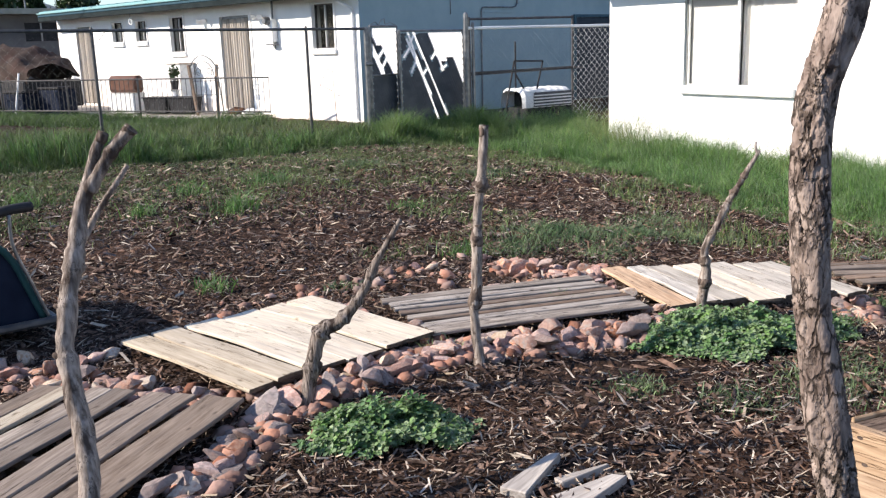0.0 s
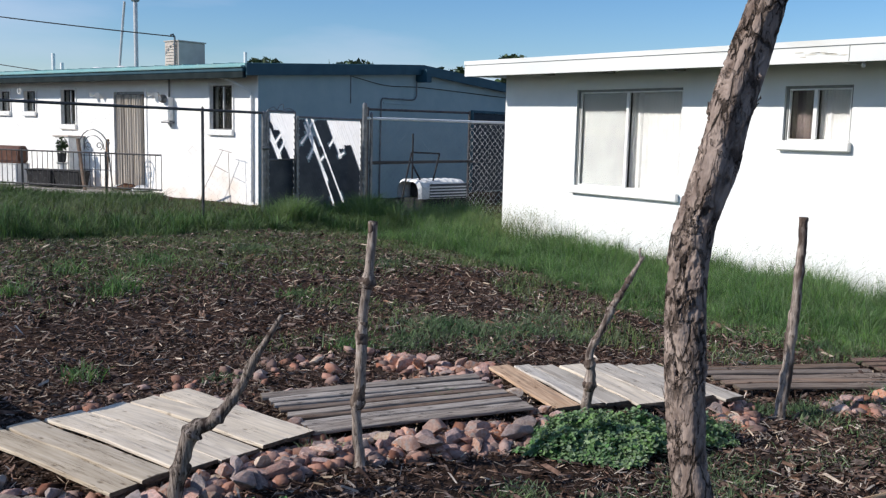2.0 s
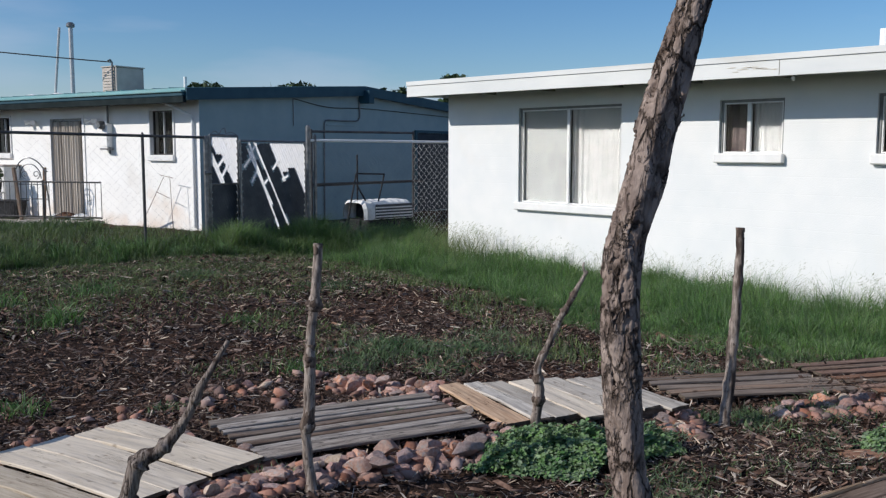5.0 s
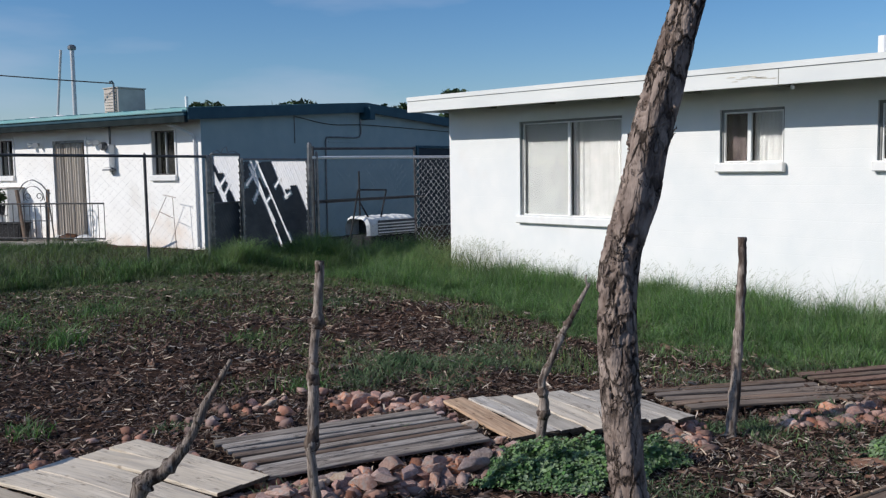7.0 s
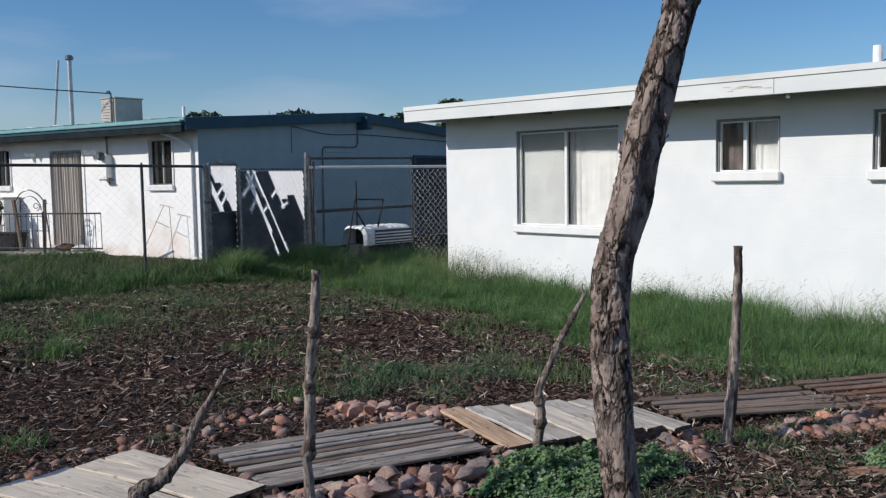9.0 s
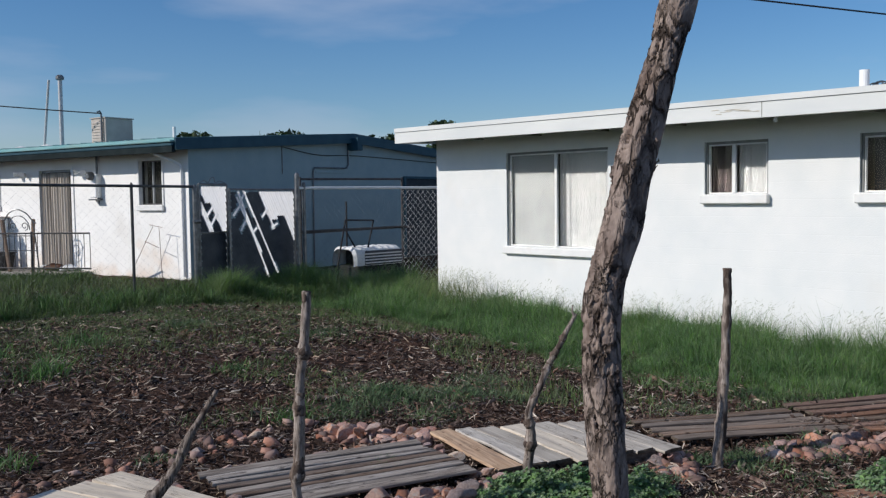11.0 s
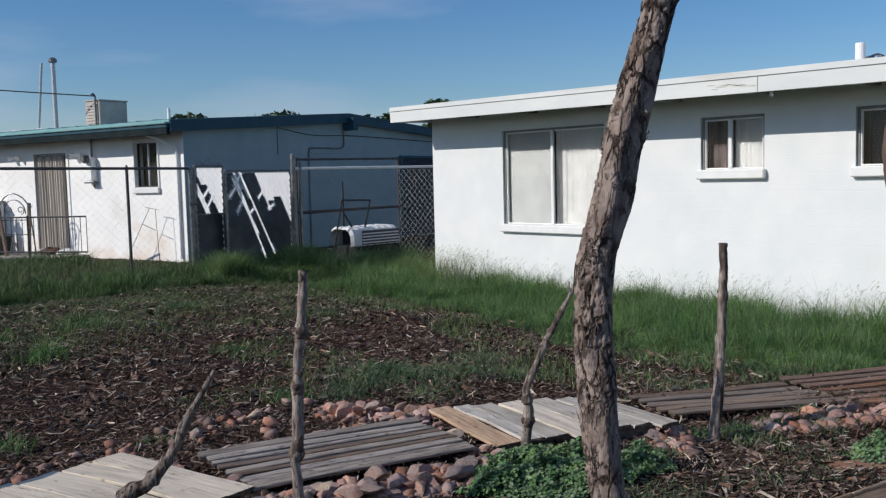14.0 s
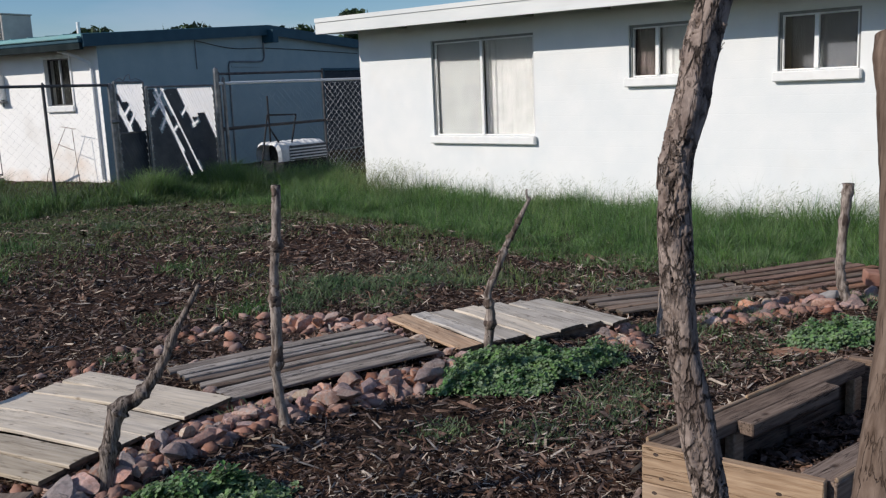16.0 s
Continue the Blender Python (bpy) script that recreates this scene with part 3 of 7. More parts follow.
def wall_bm(us, zs, holes, thick, along):
    """A wall of the given thickness on a grid of lines us by zs with rectangular holes (u0, u1, z0, z1); along maps (u, z, depth) to a place."""
    us = sorted({*us, *[h[0] for h in holes], *[h[1] for h in holes]})
    zs = sorted({*zs, *[h[2] for h in holes], *[h[3] for h in holes]})
    bm = bmesh.new()
    vs = {}

    def v(i, j, k):
        if (i, j, k) not in vs:
            vs[i, j, k] = bm.verts.new(along(us[i], zs[j], k * thick))
        return vs[i, j, k]

    def solid(i, j):
        if not (0 <= i < len(us) - 1 and 0 <= j < len(zs) - 1):
            return False
        u, z = (us[i] + us[i + 1]) / 2, (zs[j] + zs[j + 1]) / 2
        return not any(h[0] < u < h[1] and h[2] < z < h[3] for h in holes)

    for i in range(len(us) - 1):
        for j in range(len(zs) - 1):
            if not solid(i, j):
                continue
            for k in (0, 1):
                bm.faces.new([v(i, j, k), v(i + 1, j, k), v(i + 1, j + 1, k), v(i, j + 1, k)])
            for di, dj, c in ((-1, 0, ((i, j), (i, j + 1))), (1, 0, ((i + 1, j), (i + 1, j + 1))), (0, -1, ((i, j), (i + 1, j))), (0, 1, ((i, j + 1), (i + 1, j + 1)))):
                if not solid(i + di, j + dj):
                    (a, b), (e, f) = c
                    bm.faces.new([v(a, b, 0), v(e, f, 0), v(e, f, 1), v(a, b, 1)])
    bmesh.ops.recalc_face_normals(bm, faces=bm.faces)
    return bm


def smooth01(x):
    x = np.clip(x, 0, 1)
    return x * x * (3 - 2 * x)


def ground_z(x, y):
    """The height of the yard: level by the path, falling to the white house, rising a little to the far corner."""
    x, y = np.asarray(x, float), np.asarray(y, float)
    return (-0.26 * smooth01((x - 5.6) / 3.6) * smooth01((12.9 - y) / 1.6)
            + 0.10 * smooth01((4.5 - x) / 4) * smooth01((y - 9) / 4)
            + 0.018 * np.sin(1.7 * x + 0.6) * np.sin(1.3 * y + 1.1) + 0.010 * np.sin(4.1 * x + 2.0 * y) + 0.008 * np.sin(5.3 * y - 2.2 * x))


# ---- ground ----
def build_ground():
    near = np.arange(-6, 16.01, 0.1)
    xs = np.concatenate([-np.geomspace(3000, 6.4, 22), near, np.geomspace(16.4, 3000, 22)])
    ys = np.concatenate([-np.geomspace(3000, 4.4, 22), np.arange(-4, 20.01, 0.1), np.geomspace(20.4, 3000, 22)])
    gx, gy = np.meshgrid(xs, ys)
    gz = ground_z(gx, gy)
    rng = np.random.default_rng(3)
    gz += np.where((np.abs(gx) < 17) & (np.abs(gy) < 21), rng.normal(0, 0.006, gx.shape), 0)
    nx, ny = len(xs), len(ys)
    idx = np.arange(nx * ny).reshape(ny, nx)
    quads = np.stack([idx[:-1, :-1], idx[:-1, 1:], idx[1:, 1:], idx[1:, :-1]], -1).reshape(-1, 4)
    ob = raw_mesh("ground", np.stack([gx, gy, gz], -1).reshape(-1, 3), quads.ravel(), [4] * len(quads), M_SOIL)
    tagged(ob, "dark brown earth yard covered with bark mulch", "ground", kind="structure")
    ob.data.polygons.foreach_set("use_smooth", [True] * len(quads))


build_ground()


# ---- white house ----
WX = 9.86          # outer face of its yard wall
WY = 11.20         # its corner


def window_unit(parent, u0, u1, z0, z1, mullion, sill_out, sill_ends, dress, place, frame_mat=None):
    """A sliding window: frame, mullion, two panes, sill and what hangs behind; place maps (depth outwards, u, z) ranges to a box."""
    w = new("window")
    w.parent = parent
    d = 0.06 if frame_mat else 0.035   # how far the frame stands back from the wall's face

    def slab(name, a0, a1, b0, b1, c0, c1, mat, bevel=0.004, label=""):
        return part(name, place(a0, a1, b0, b1, c0, c1, bevel), mat, w, label)

    f = 0.032 if u1 - u0 > 0.7 else 0.025
    hm = 0.025 if u1 - u0 > 0.7 else 0.014

    def border(name, g, low, wd, depth, mat, label, foot=True):
        a0, a1, c0, c1 = u0 + g, u1 - g, z0 + low, z1 - g
        bm = bmesh.new()
        for r in ((a0, a0 + wd, c0, c1), (a1 - wd, a1, c0, c1), (a0 + wd, a1 - wd, c1 - wd, c1), (a0 + wd, a1 - wd, c0, c0 + wd))[:4 if foot else 3]:
            t = place(-d - 0.045, -d - depth, *r, 0.003)
            me = bpy.data.meshes.new("t")
            t.to_mesh(me)
            t.free()
            bm.from_mesh(me)
            bpy.data.meshes.remove(me)
        part(name, bm, mat, w, label)

    if frame_mat:
        border("frame", 0.0, 0.0, f, 0.0, frame_mat, "")
        foot = z0 + f
    else:
        border("frame", 0.0, 0.0, f, 0.0, M_FRAME, "dull grey aluminium frame", False)
        border("sash", f, 0.002, 0.018, 0.012, M_WHITE, "white aluminium sash")
        f += 0.018
        foot = z0 + 0.02
    slab("mullion", -d - 0.03, -d + 0.012, mullion - hm, mullion + hm, foot, z1 - f, M_WIRE if frame_mat else M_WHITE)
    for a, b, k in ((u0 + f, mullion - hm, 0.022), (mullion + hm, u1 - f, 0.012)):
        g = slab("pane", -d - k - 0.004, -d - k, a, b, foot, z1 - f, M_GLASS_MUTED if frame_mat else M_GLASS, 0, "dark glass tinted to mute reflections" if frame_mat else "clear glass")
        g.visible_shadow = False
    if sill_out:
        slab("sill", 0.002, sill_out, sill_ends[0], sill_ends[1], z0 - 0.115, z0 - 0.003, M_WHITE, 0.012, "white painted sill")
    for name, a, b, mat, folds, gap in dress:
        bm = bmesh.new()
        nu = 110
        rows = []
        for k in range(nu + 1):
            u = a + (b - a) * k / nu
            wv = folds * (0.10 + 1.5 * math.exp(-((b - u) / 0.13) ** 2) + 0.5 * math.exp(-((u - a) / 0.08) ** 2)) * (math.sin(52 * u + 2 * math.sin(5 * u)) + 0.5 * math.sin(117 * u))
            col = []
            for z in (z0 - 0.02, (z0 + z1) / 2, z1 + 0.02):
                tb = place(-d - gap - 0.004 + wv, -d - gap + wv, u, u + 0.001, z, z + 0.001, 0)
                tb.verts.ensure_lookup_table()
                col.append(bm.verts.new(tb.verts[0].co))
                tb.free()
            rows.append(col)
        for r0, r1 in zip(rows, rows[1:]):
            for j in range(2):
                bm.faces.new((r0[j], r1[j], r1[j + 1], r0[j + 1]))
        part(name, bm, mat, w, smooth=True)
    return w


def white_house():
    h = thing("white_house", "low white painted block house with a flat roof", "house")
    zb, zt = -0.5, 2.42
    wins = [(7.72, 9.62, 0.73, 2.12, 8.67), (5.41, 6.245, 1.465, 2.10, 5.865), (3.48, 4.36, 1.465, 2.10, 3.945), (0.9, 1.75, 1.465, 2.10, 1.32)]
    holes = [w[:4] for w in wins]
    front = wall_bm([-6.0, WY], [zb, zt], holes, 0.2, lambda u, z, k: (WX + k, u, z))
    part("wall", front, M_WALL, h)
    part("end_wall", wall_bm([WX + 0.2, 18.5], [zb, zt], [], 0.2, lambda u, z, k: (u, WY - k, z)), M_WALL, h)
    part("end_wall", wall_bm([WX + 0.2, 18.5], [zb, zt], [], 0.2, lambda u, z, k: (u, -5.8 - k, z)), M_WALL, h)
    part("back_wall", wall_bm([-6.0, WY], [zb, zt], [], 0.2, lambda u, z, k: (18.7 - k, u, z)), M_WALL, h)
    part("floor_slab", box_bm(WX + 0.2, 18.5, -5.8, WY - 0.2, -0.1, 0.0), M_CONC, h)
    # unseen ceiling, added to block sky light entering below the roof
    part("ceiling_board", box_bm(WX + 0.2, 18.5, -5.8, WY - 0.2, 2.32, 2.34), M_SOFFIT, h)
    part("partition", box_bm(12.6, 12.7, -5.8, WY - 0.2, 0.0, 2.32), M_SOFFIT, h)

    def place(a0, a1, u0, u1, z0, z1, bevel):
        return box_bm(WX - a1, WX - a0, u0, u1, z0, z1, bevel=bevel)

    dress = {0: [("curtain", 7.74, 8.65, M_CURTAIN, 0.022, 0.10), ("blind", 8.69, 9.6, M_SHADE, 0.001, 0.07)],
             1: [("curtain", 5.43, 5.84, M_CURTAIN, 0.012, 0.08), ("curtain", 5.89, 6.235, M_CURTAIN_D, 0.012, 0.1)],
             2: [("blind", 3.5, 3.935, M_GREYF, 0.002, 0.12), ("blind", 3.955, 4.34, M_SCREEN, 0.002, 0.3)],
             3: [("blind", 0.92, 1.73, M_SHADE, 0.002, 0.25)]}
    for k, w in enumerate(wins):
        window_unit(h, *w[:4], w[4], 0.075, (w[0] - 0.03, w[1] + 0.03), dress[k], place)
    # roof: soffit boards, deck, white fascia with a drip edge, a slight fall along the eave
    def roofz(y):
        return 2.335 + 0.0075 * (y - WY)

    def sheet(x0, x1, y0, y1, b0, b1, slope=0.0):
        bm = bmesh.new()
        r = bx(bm, x0, x1, y0, y1, 0, 1)
        for v in r:
            v.co.z = roofz(v.co.y) + (b1 if v.co.z > 0.5 else b0) + slope * (v.co.x - x0)
        return bm

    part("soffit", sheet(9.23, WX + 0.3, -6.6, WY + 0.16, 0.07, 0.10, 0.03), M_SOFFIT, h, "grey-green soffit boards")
    part("fascia", sheet(9.17, 9.228, -6.6, WY + 0.22, 0.0, 0.17), M_FASCIA, h, "white painted fascia board with peeling paint")
    part("drip_edge", sheet(9.155, 9.24, -6.6, WY + 0.22, 0.172, 0.235), M_FASCIA, h, "white metal drip edge")
    part("gable_fascia", sheet(9.23, 18.9, WY + 0.163, WY + 0.215, 0.0, 0.17, 0.02), M_FASCIA, h)
    part("roof", sheet(9.245, 18.9, -6.6, WY + 0.215, 0.175, 0.235, 0.02), M_ROOF, h)
    rng = random.Random(31)
    for k in range(9):
        y, z, w = 5.2 + 0.06 * k + rng.uniform(-0.02, 0.02), 2.385 + rng.uniform(-0.03, 0.03), rng.uniform(0.03, 0.09)
        bm = bmesh.new()
        ring = [bm.verts.new((9.1685, y + w * math.cos(t) * rng.uniform(0.7, 1.2), z + 0.006 * math.sin(t) * rng.uniform(0.4, 1.4))) for t in np.linspace(0, 6.28, 11)[:-1]]
        bm.faces.new(ring)
        r = bmesh.ops.extrude_face_region(bm, geom=list(bm.faces))["geom"]
        bmesh.ops.translate(bm, vec=(-0.002, 0, 0), verts=[v for v in r if isinstance(v, bmesh.types.BMVert)])
        bmesh.ops.recalc_face_normals(bm, faces=bm.faces)
        part("peeled_patch", bm, M_PEEL, h, "bare wood where the paint peeled")
    part("fascia_joint", box_bm(9.1675, 9.1695, 5.113, 5.120, 2.295, 2.455), M_SOFFIT, h)
    for y in np.arange(-5.5, WY, 1.2):
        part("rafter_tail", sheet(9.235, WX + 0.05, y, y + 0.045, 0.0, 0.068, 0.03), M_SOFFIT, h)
    return h


def roof_vent(x, y, z, r, top, hood=False):
    v = thing("vent_pipe", "white painted metal roof vent pipe", "vent pipe", pose(x, y, z))
    part("pipe", tube_bm([(0, 0, 0), (0, 0, top)], r, 14), M_WHITE, v, )
    part("flashing", tube_bm([(0, 0, 0), (0, 0, 0.03), (0, 0, 0.06)], [r * 2.2, r * 2.0, r * 1.05], 14), M_WHITE, v)
    if hood:
        part("cap", tube_bm([(0, 0, top), (0, 0, top + 0.02), (0, 0, top + 0.09), (0, 0, top + 0.11)], [r * 1.1, r * 1.9, r * 1.9, r * 0.9], 14), M_GALV, v)
    return v


white_house()
roof_vent(11.2, 4.9, 2.56, 0.058, 0.38)
roof_vent(11.4, 4.63, 2.56, 0.032, 1.6)
roof_vent(11.4, 2.2, 2.56, 0.055, 0.40)


def wire_coil():
    w = thing("wire_coil", "tangle of grey wire beside the roof vents", "wire", pose(11.4, 4.80, 2.60))
    rng = random.Random(6)
    for k in range(6):
        r, tilt = rng.uniform(0.07, 0.13), rng.uniform(-0.5, 0.5)
        c = Vector((rng.uniform(-0.05, 0.05), rng.uniform(-0.08, 0.08), 0.12))
        part("loop", tube_bm([c + Vector((r * math.cos(a) * 0.6, r * math.cos(a), r * 0.75 * math.sin(a) + tilt * 0.1 * math.cos(a))) for a in np.linspace(0, 5.6, 21)], 0.008, 6), M_GALV if k % 2 else M_DARKSTEEL, w)
    part("box", box_bm(-0.05, 0.05, -0.2, -0.08, 0.0, 0.12, bevel=0.01), M_WHITE, w)


wire_coil()


# ---- teal-roofed house, in its own axes: x along the gable, y along the yard wall ----
TEAL = pose(7.7, 15.65, 0, 0, 0, 15)


def teal_house():
    h = thing("neighbour_house", "long white stucco house with a low teal metal roof", "house", TEAL)
    L, W = 12.7, 9.4
    holes = [(0.72, 1.37, 1.40, 2.24), (3.5, 4.62, 0.10, 2.14), (6.1, 6.68, 1.42, 2.2), (7.8, 8.3, 1.70, 2.18), (8.98, 9.5, 1.70, 2.18), (10.7, 11.6, 0.12, 2.14)]
    part("wall", wall_bm([0.0, L], [-0.3, 2.50], holes, 0.2, lambda u, z, k: (k, u, z)), M_WALL_T, h)
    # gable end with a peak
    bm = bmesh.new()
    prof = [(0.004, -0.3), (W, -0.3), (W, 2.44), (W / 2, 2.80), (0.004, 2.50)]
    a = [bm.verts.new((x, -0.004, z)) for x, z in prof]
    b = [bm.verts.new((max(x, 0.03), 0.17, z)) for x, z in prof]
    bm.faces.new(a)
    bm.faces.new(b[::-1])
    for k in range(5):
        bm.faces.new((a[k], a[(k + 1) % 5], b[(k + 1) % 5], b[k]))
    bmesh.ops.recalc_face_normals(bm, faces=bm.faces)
    part("gable_wall", bm, M_GABLE, h, "stucco gable wall with its blue-grey shade painted in")
    part("back_wall", wall_bm([0.2, L], [-0.3, 2.44], [], 0.2, lambda u, z, k: (W - k, u, z)), M_WALL_T, h)
    part("far_wall", wall_bm([0.2, W - 0.2], [-0.3, 2.44], [], 0.2, lambda u, z, k: (u, L - k, z)), M_WALL_T, h)
    part("floor_slab", box_bm(0.2, W - 0.2, 0.2, L - 0.2, 0.0, 0.08), M_CONC, h)
    # added ceiling, out of view, that keeps these rooms dark
    part("ceiling_board", box_bm(0.2, W - 0.2, 0.2, L - 0.2, 2.34, 2.36), M_SOFFIT, h)

    # roof planes with standing seams
    def plane(x0, z0, x1, z1, y0, y1, t):
        bm = bmesh.new()
        q = [bm.verts.new(p) for p in ((x0, y0, z0), (x1, y0, z1), (x1, y1, z1), (x0, y1, z0), (x0, y0, z0 + t), (x1, y0, z1 + t), (x1, y1, z1 + t), (x0, y1, z0 + t))]
        for f in ((3, 2, 1, 0), (4, 5, 6, 7), (0, 1, 5, 4), (1, 2, 6, 5), (2, 3, 7, 6), (3, 0, 4, 7)):
            bm.faces.new([q[i] for i in f])
        return bm

    yr0, yr1, mid = -0.12, L + 0.1, W / 2
    part("roof", plane(-0.41, 2.553, mid, 2.885, yr0, yr1, 0.05), M_TEAL, h)
    part("roof", plane(mid + 0.002, 2.885, W + 0.7, 2.53, yr0, yr1, 0.05), M_TEAL, h)
    for k in range(1, 30):
        y = yr0 + k * 0.45
        if y < yr1:
            part("seam", plane(-0.40, 2.607, mid, 2.938, y, y + 0.03, 0.014), M_TEAL, h)
    part("soffit", plane(-0.376, 2.44, -0.002, 2.45, yr0 + 0.05, yr1, 0.02), M_EAVE, h, "eave boards darkened with painted shade")
    part("fascia", box_bm(-0.465, -0.378, yr0 + 0.002, yr1, 2.34, 2.448, bevel=0.004), M_EAVE, h, "dark fascia board deepened with painted eave shade")
    part("gutter", box_bm(-0.47, -0.378, yr0, yr1, 2.45, 2.518, bevel=0.014), M_TEAL_D, h, "dark teal metal gutter")
    part("gutter_lip", box_bm(-0.50, -0.378, yr0, yr1, 2.52, 2.562, bevel=0.012), M_TEAL, h, "teal metal gutter lip")
    part("rake_board", plane(-0.41, 2.383, mid, 2.715, yr0 - 0.045, yr0 - 0.002, 0.215), M_TEAL_D, h, "dark teal rake board")
    part("rake_board", plane(mid + 0.002, 2.715, W + 0.7, 2.36, yr0 - 0.045, yr0 - 0.002, 0.215), M_TEAL_D, h, "dark teal rake board")
    part("ridge_beam", box_bm(mid - 0.09, mid + 0.09, yr0 - 0.2, -0.002, 2.55, 2.83, bevel=0.008), M_TEAL_D, h, "dark teal beam end")
    part("gable_soffit", plane(-0.376, 2.52, mid, 2.85, yr0 + 0.0, -0.002, 0.02), M_TEAL_D, h)

    def place(a0, a1, u0, u1, z0, z1, bevel):
        return box_bm(-a1, -a0, u0, u1, z0, z1, bevel=bevel)

    for k, (u0, u1, z0, z1) in enumerate(holes):
        if k in (1, 5):
            d = new("sliding_door")
            d.parent = h
            for b in ((u0, u0 + 0.05, z0, z1), (u1 - 0.05, u1, z0, z1), ((u0 + u1) / 2 - 0.025, (u0 + u1) / 2 + 0.025, z0, z1)):
                part("door_frame", place(-0.12, -0.07, b[0], b[1], b[2], b[3], 0.004), M_GALV, d)
            part("track", place(-0.12, -0.06, u0 + 0.05, u1 - 0.05, z1 - 0.05, z1, 0.003), M_GALV, d)
            bm = bmesh.new()
            cols = []
            for i in range(71):
                u = u0 + 0.15 + (u1 - u0 - 0.21) * i / 70
                x = 0.06 + 0.045 * math.sin(i * 0.95 + math.sin(i * 0.3))
                cols.append((bm.verts.new((x, u, z0 + 0.02)), bm.verts.new((x * 0.8, u, z1 - 0.06))))
            for c0, c1 in zip(cols, cols[1:]):
                bm.faces.new((c0[0], c1[0], c1[1], c0[1]))
            part("drape", bm, M_DRAPE, d, "beige and brown striped drape drawn over the doorway", smooth=True)
            # black sheet stands in for the unlit room behind the drape
            part("unlit_room_sheet", place(-0.32, -0.30, u0 - 0.1, u1 + 0.1, z0, z1 + 0.1, 0), M_DARK, d)
        else:
            # each pane gets a black sheet in place of the room's darkness
            window_unit(h, u0, u1, z0, z1, (u0 + u1) / 2, 0.06, (u0 - 0.05, u1 + 0.05), [("blind", u0 + 0.02, u1 - 0.02, M_DARK, 0.002, 0.12)], place, M_DARKSTEEL)
            for b in ((u0 - 0.045, u0 - 0.002, z0 - 0.002, z1 + 0.045), (u1 + 0.002, u1 + 0.045, z0 - 0.002, z1 + 0.045), (u0 - 0.002, u1 + 0.002, z1 + 0.002, z1 + 0.045)):
                part("casing", place(0.001, 0.022, *b, 0.004), M_WHITE, h, "white painted casing board")
    # wall trims
    part("door_shadow_board", box_bm(-0.02, -0.002, 3.42, 3.5, 0.1, 2.2, bevel=0.003), M_WALL_T, h)
    part("downspout", tube_bm([(-0.43, 0.66, 2.50), (-0.40, 0.58, 2.38), (-0.20, 0.34, 2.25), (-0.06, 0.16, 2.13), (-0.035, 0.14, 2.03), (-0.035, 0.14, 0.06)], 0.028, 8), M_WHITE, h, "white metal downspout")
    part("meter_box", box_bm(-0.14, -0.003, 2.52, 2.72, 1.55, 2.02, bevel=0.012), M_WALL_T, h, "painted electric meter box")
    part("meter", tube_bm([(-0.14, 2.64, 1.98), (-0.20, 2.64, 1.98), (-0.25, 2.64, 1.98)], [0.085, 0.085, 0.06], 16), M_GALV, h, "round glass electric meter")
    part("conduit", tube_bm([(-0.05, 2.60, 2.02), (-0.05, 2.60, 2.46)], 0.022, 8), M_GALV, h)
    part("conduit", tube_bm([(-0.05, 2.56, 1.55), (-0.05, 2.56, 1.42)], 0.016, 8), M_GALV, h)
    part("meter_shelf", box_bm(-0.16, -0.003, 2.50, 2.74, 1.50, 1.53, bevel=0.004), M_GALV, h)
    # gable fittings
    part("conduit", tube_bm([(4.62, -0.03, 2.58), (4.62, -0.03, 2.24), (4.56, -0.03, 2.17), (4.46, -0.03, 2.15), (3.55, -0.03, 2.15), (3.46, -0.03, 2.14), (3.42, -0.03, 2.07), (3.40, -0.03, 0.0)], 0.017, 8), M_GALV, h, "grey conduit bent down the gable wall")
    part("vent_panel", box_bm(3.52, 4.46, -0.02, -0.003, 2.03, 2.07, bevel=0.003), M_GABLE, h)
    part("cable", tube_bm([(2.48, -0.015, 2.62), (2.48, -0.015, 2.0)], 0.010, 6), M_GALV, h)
    part("cable", tube_bm(spline([(2.5, -0.02, 2.55), (3.6, -0.02, 2.42), (5.0, -0.02, 2.44), (8.4, -0.02, 2.36)], 8), 0.008, 5), M_DARK, h)
    # dark panel on the wall stands in for the shadowed passage
    part("passage_panel", box_bm(6.85, 8.9, -0.03, -0.003, 0.0, 1.93, bevel=0.006), M_DOORWAY, h, "wide dark panel painted as the shaded passage")
    part("door_frame", box_bm(6.76, 6.846, -0.05, -0.003, 0.0, 2.0, bevel=0.006), M_TEAL_D, h)
    part("door_frame", box_bm(6.85, 8.9, -0.05, -0.003, 1.934, 2.0, bevel=0.006), M_TEAL_D, h)
    return h


teal_house()


def on_teal(x, y, z, rz=0):
    return TEAL @ pose(x, y, z, 0, 0, rz)


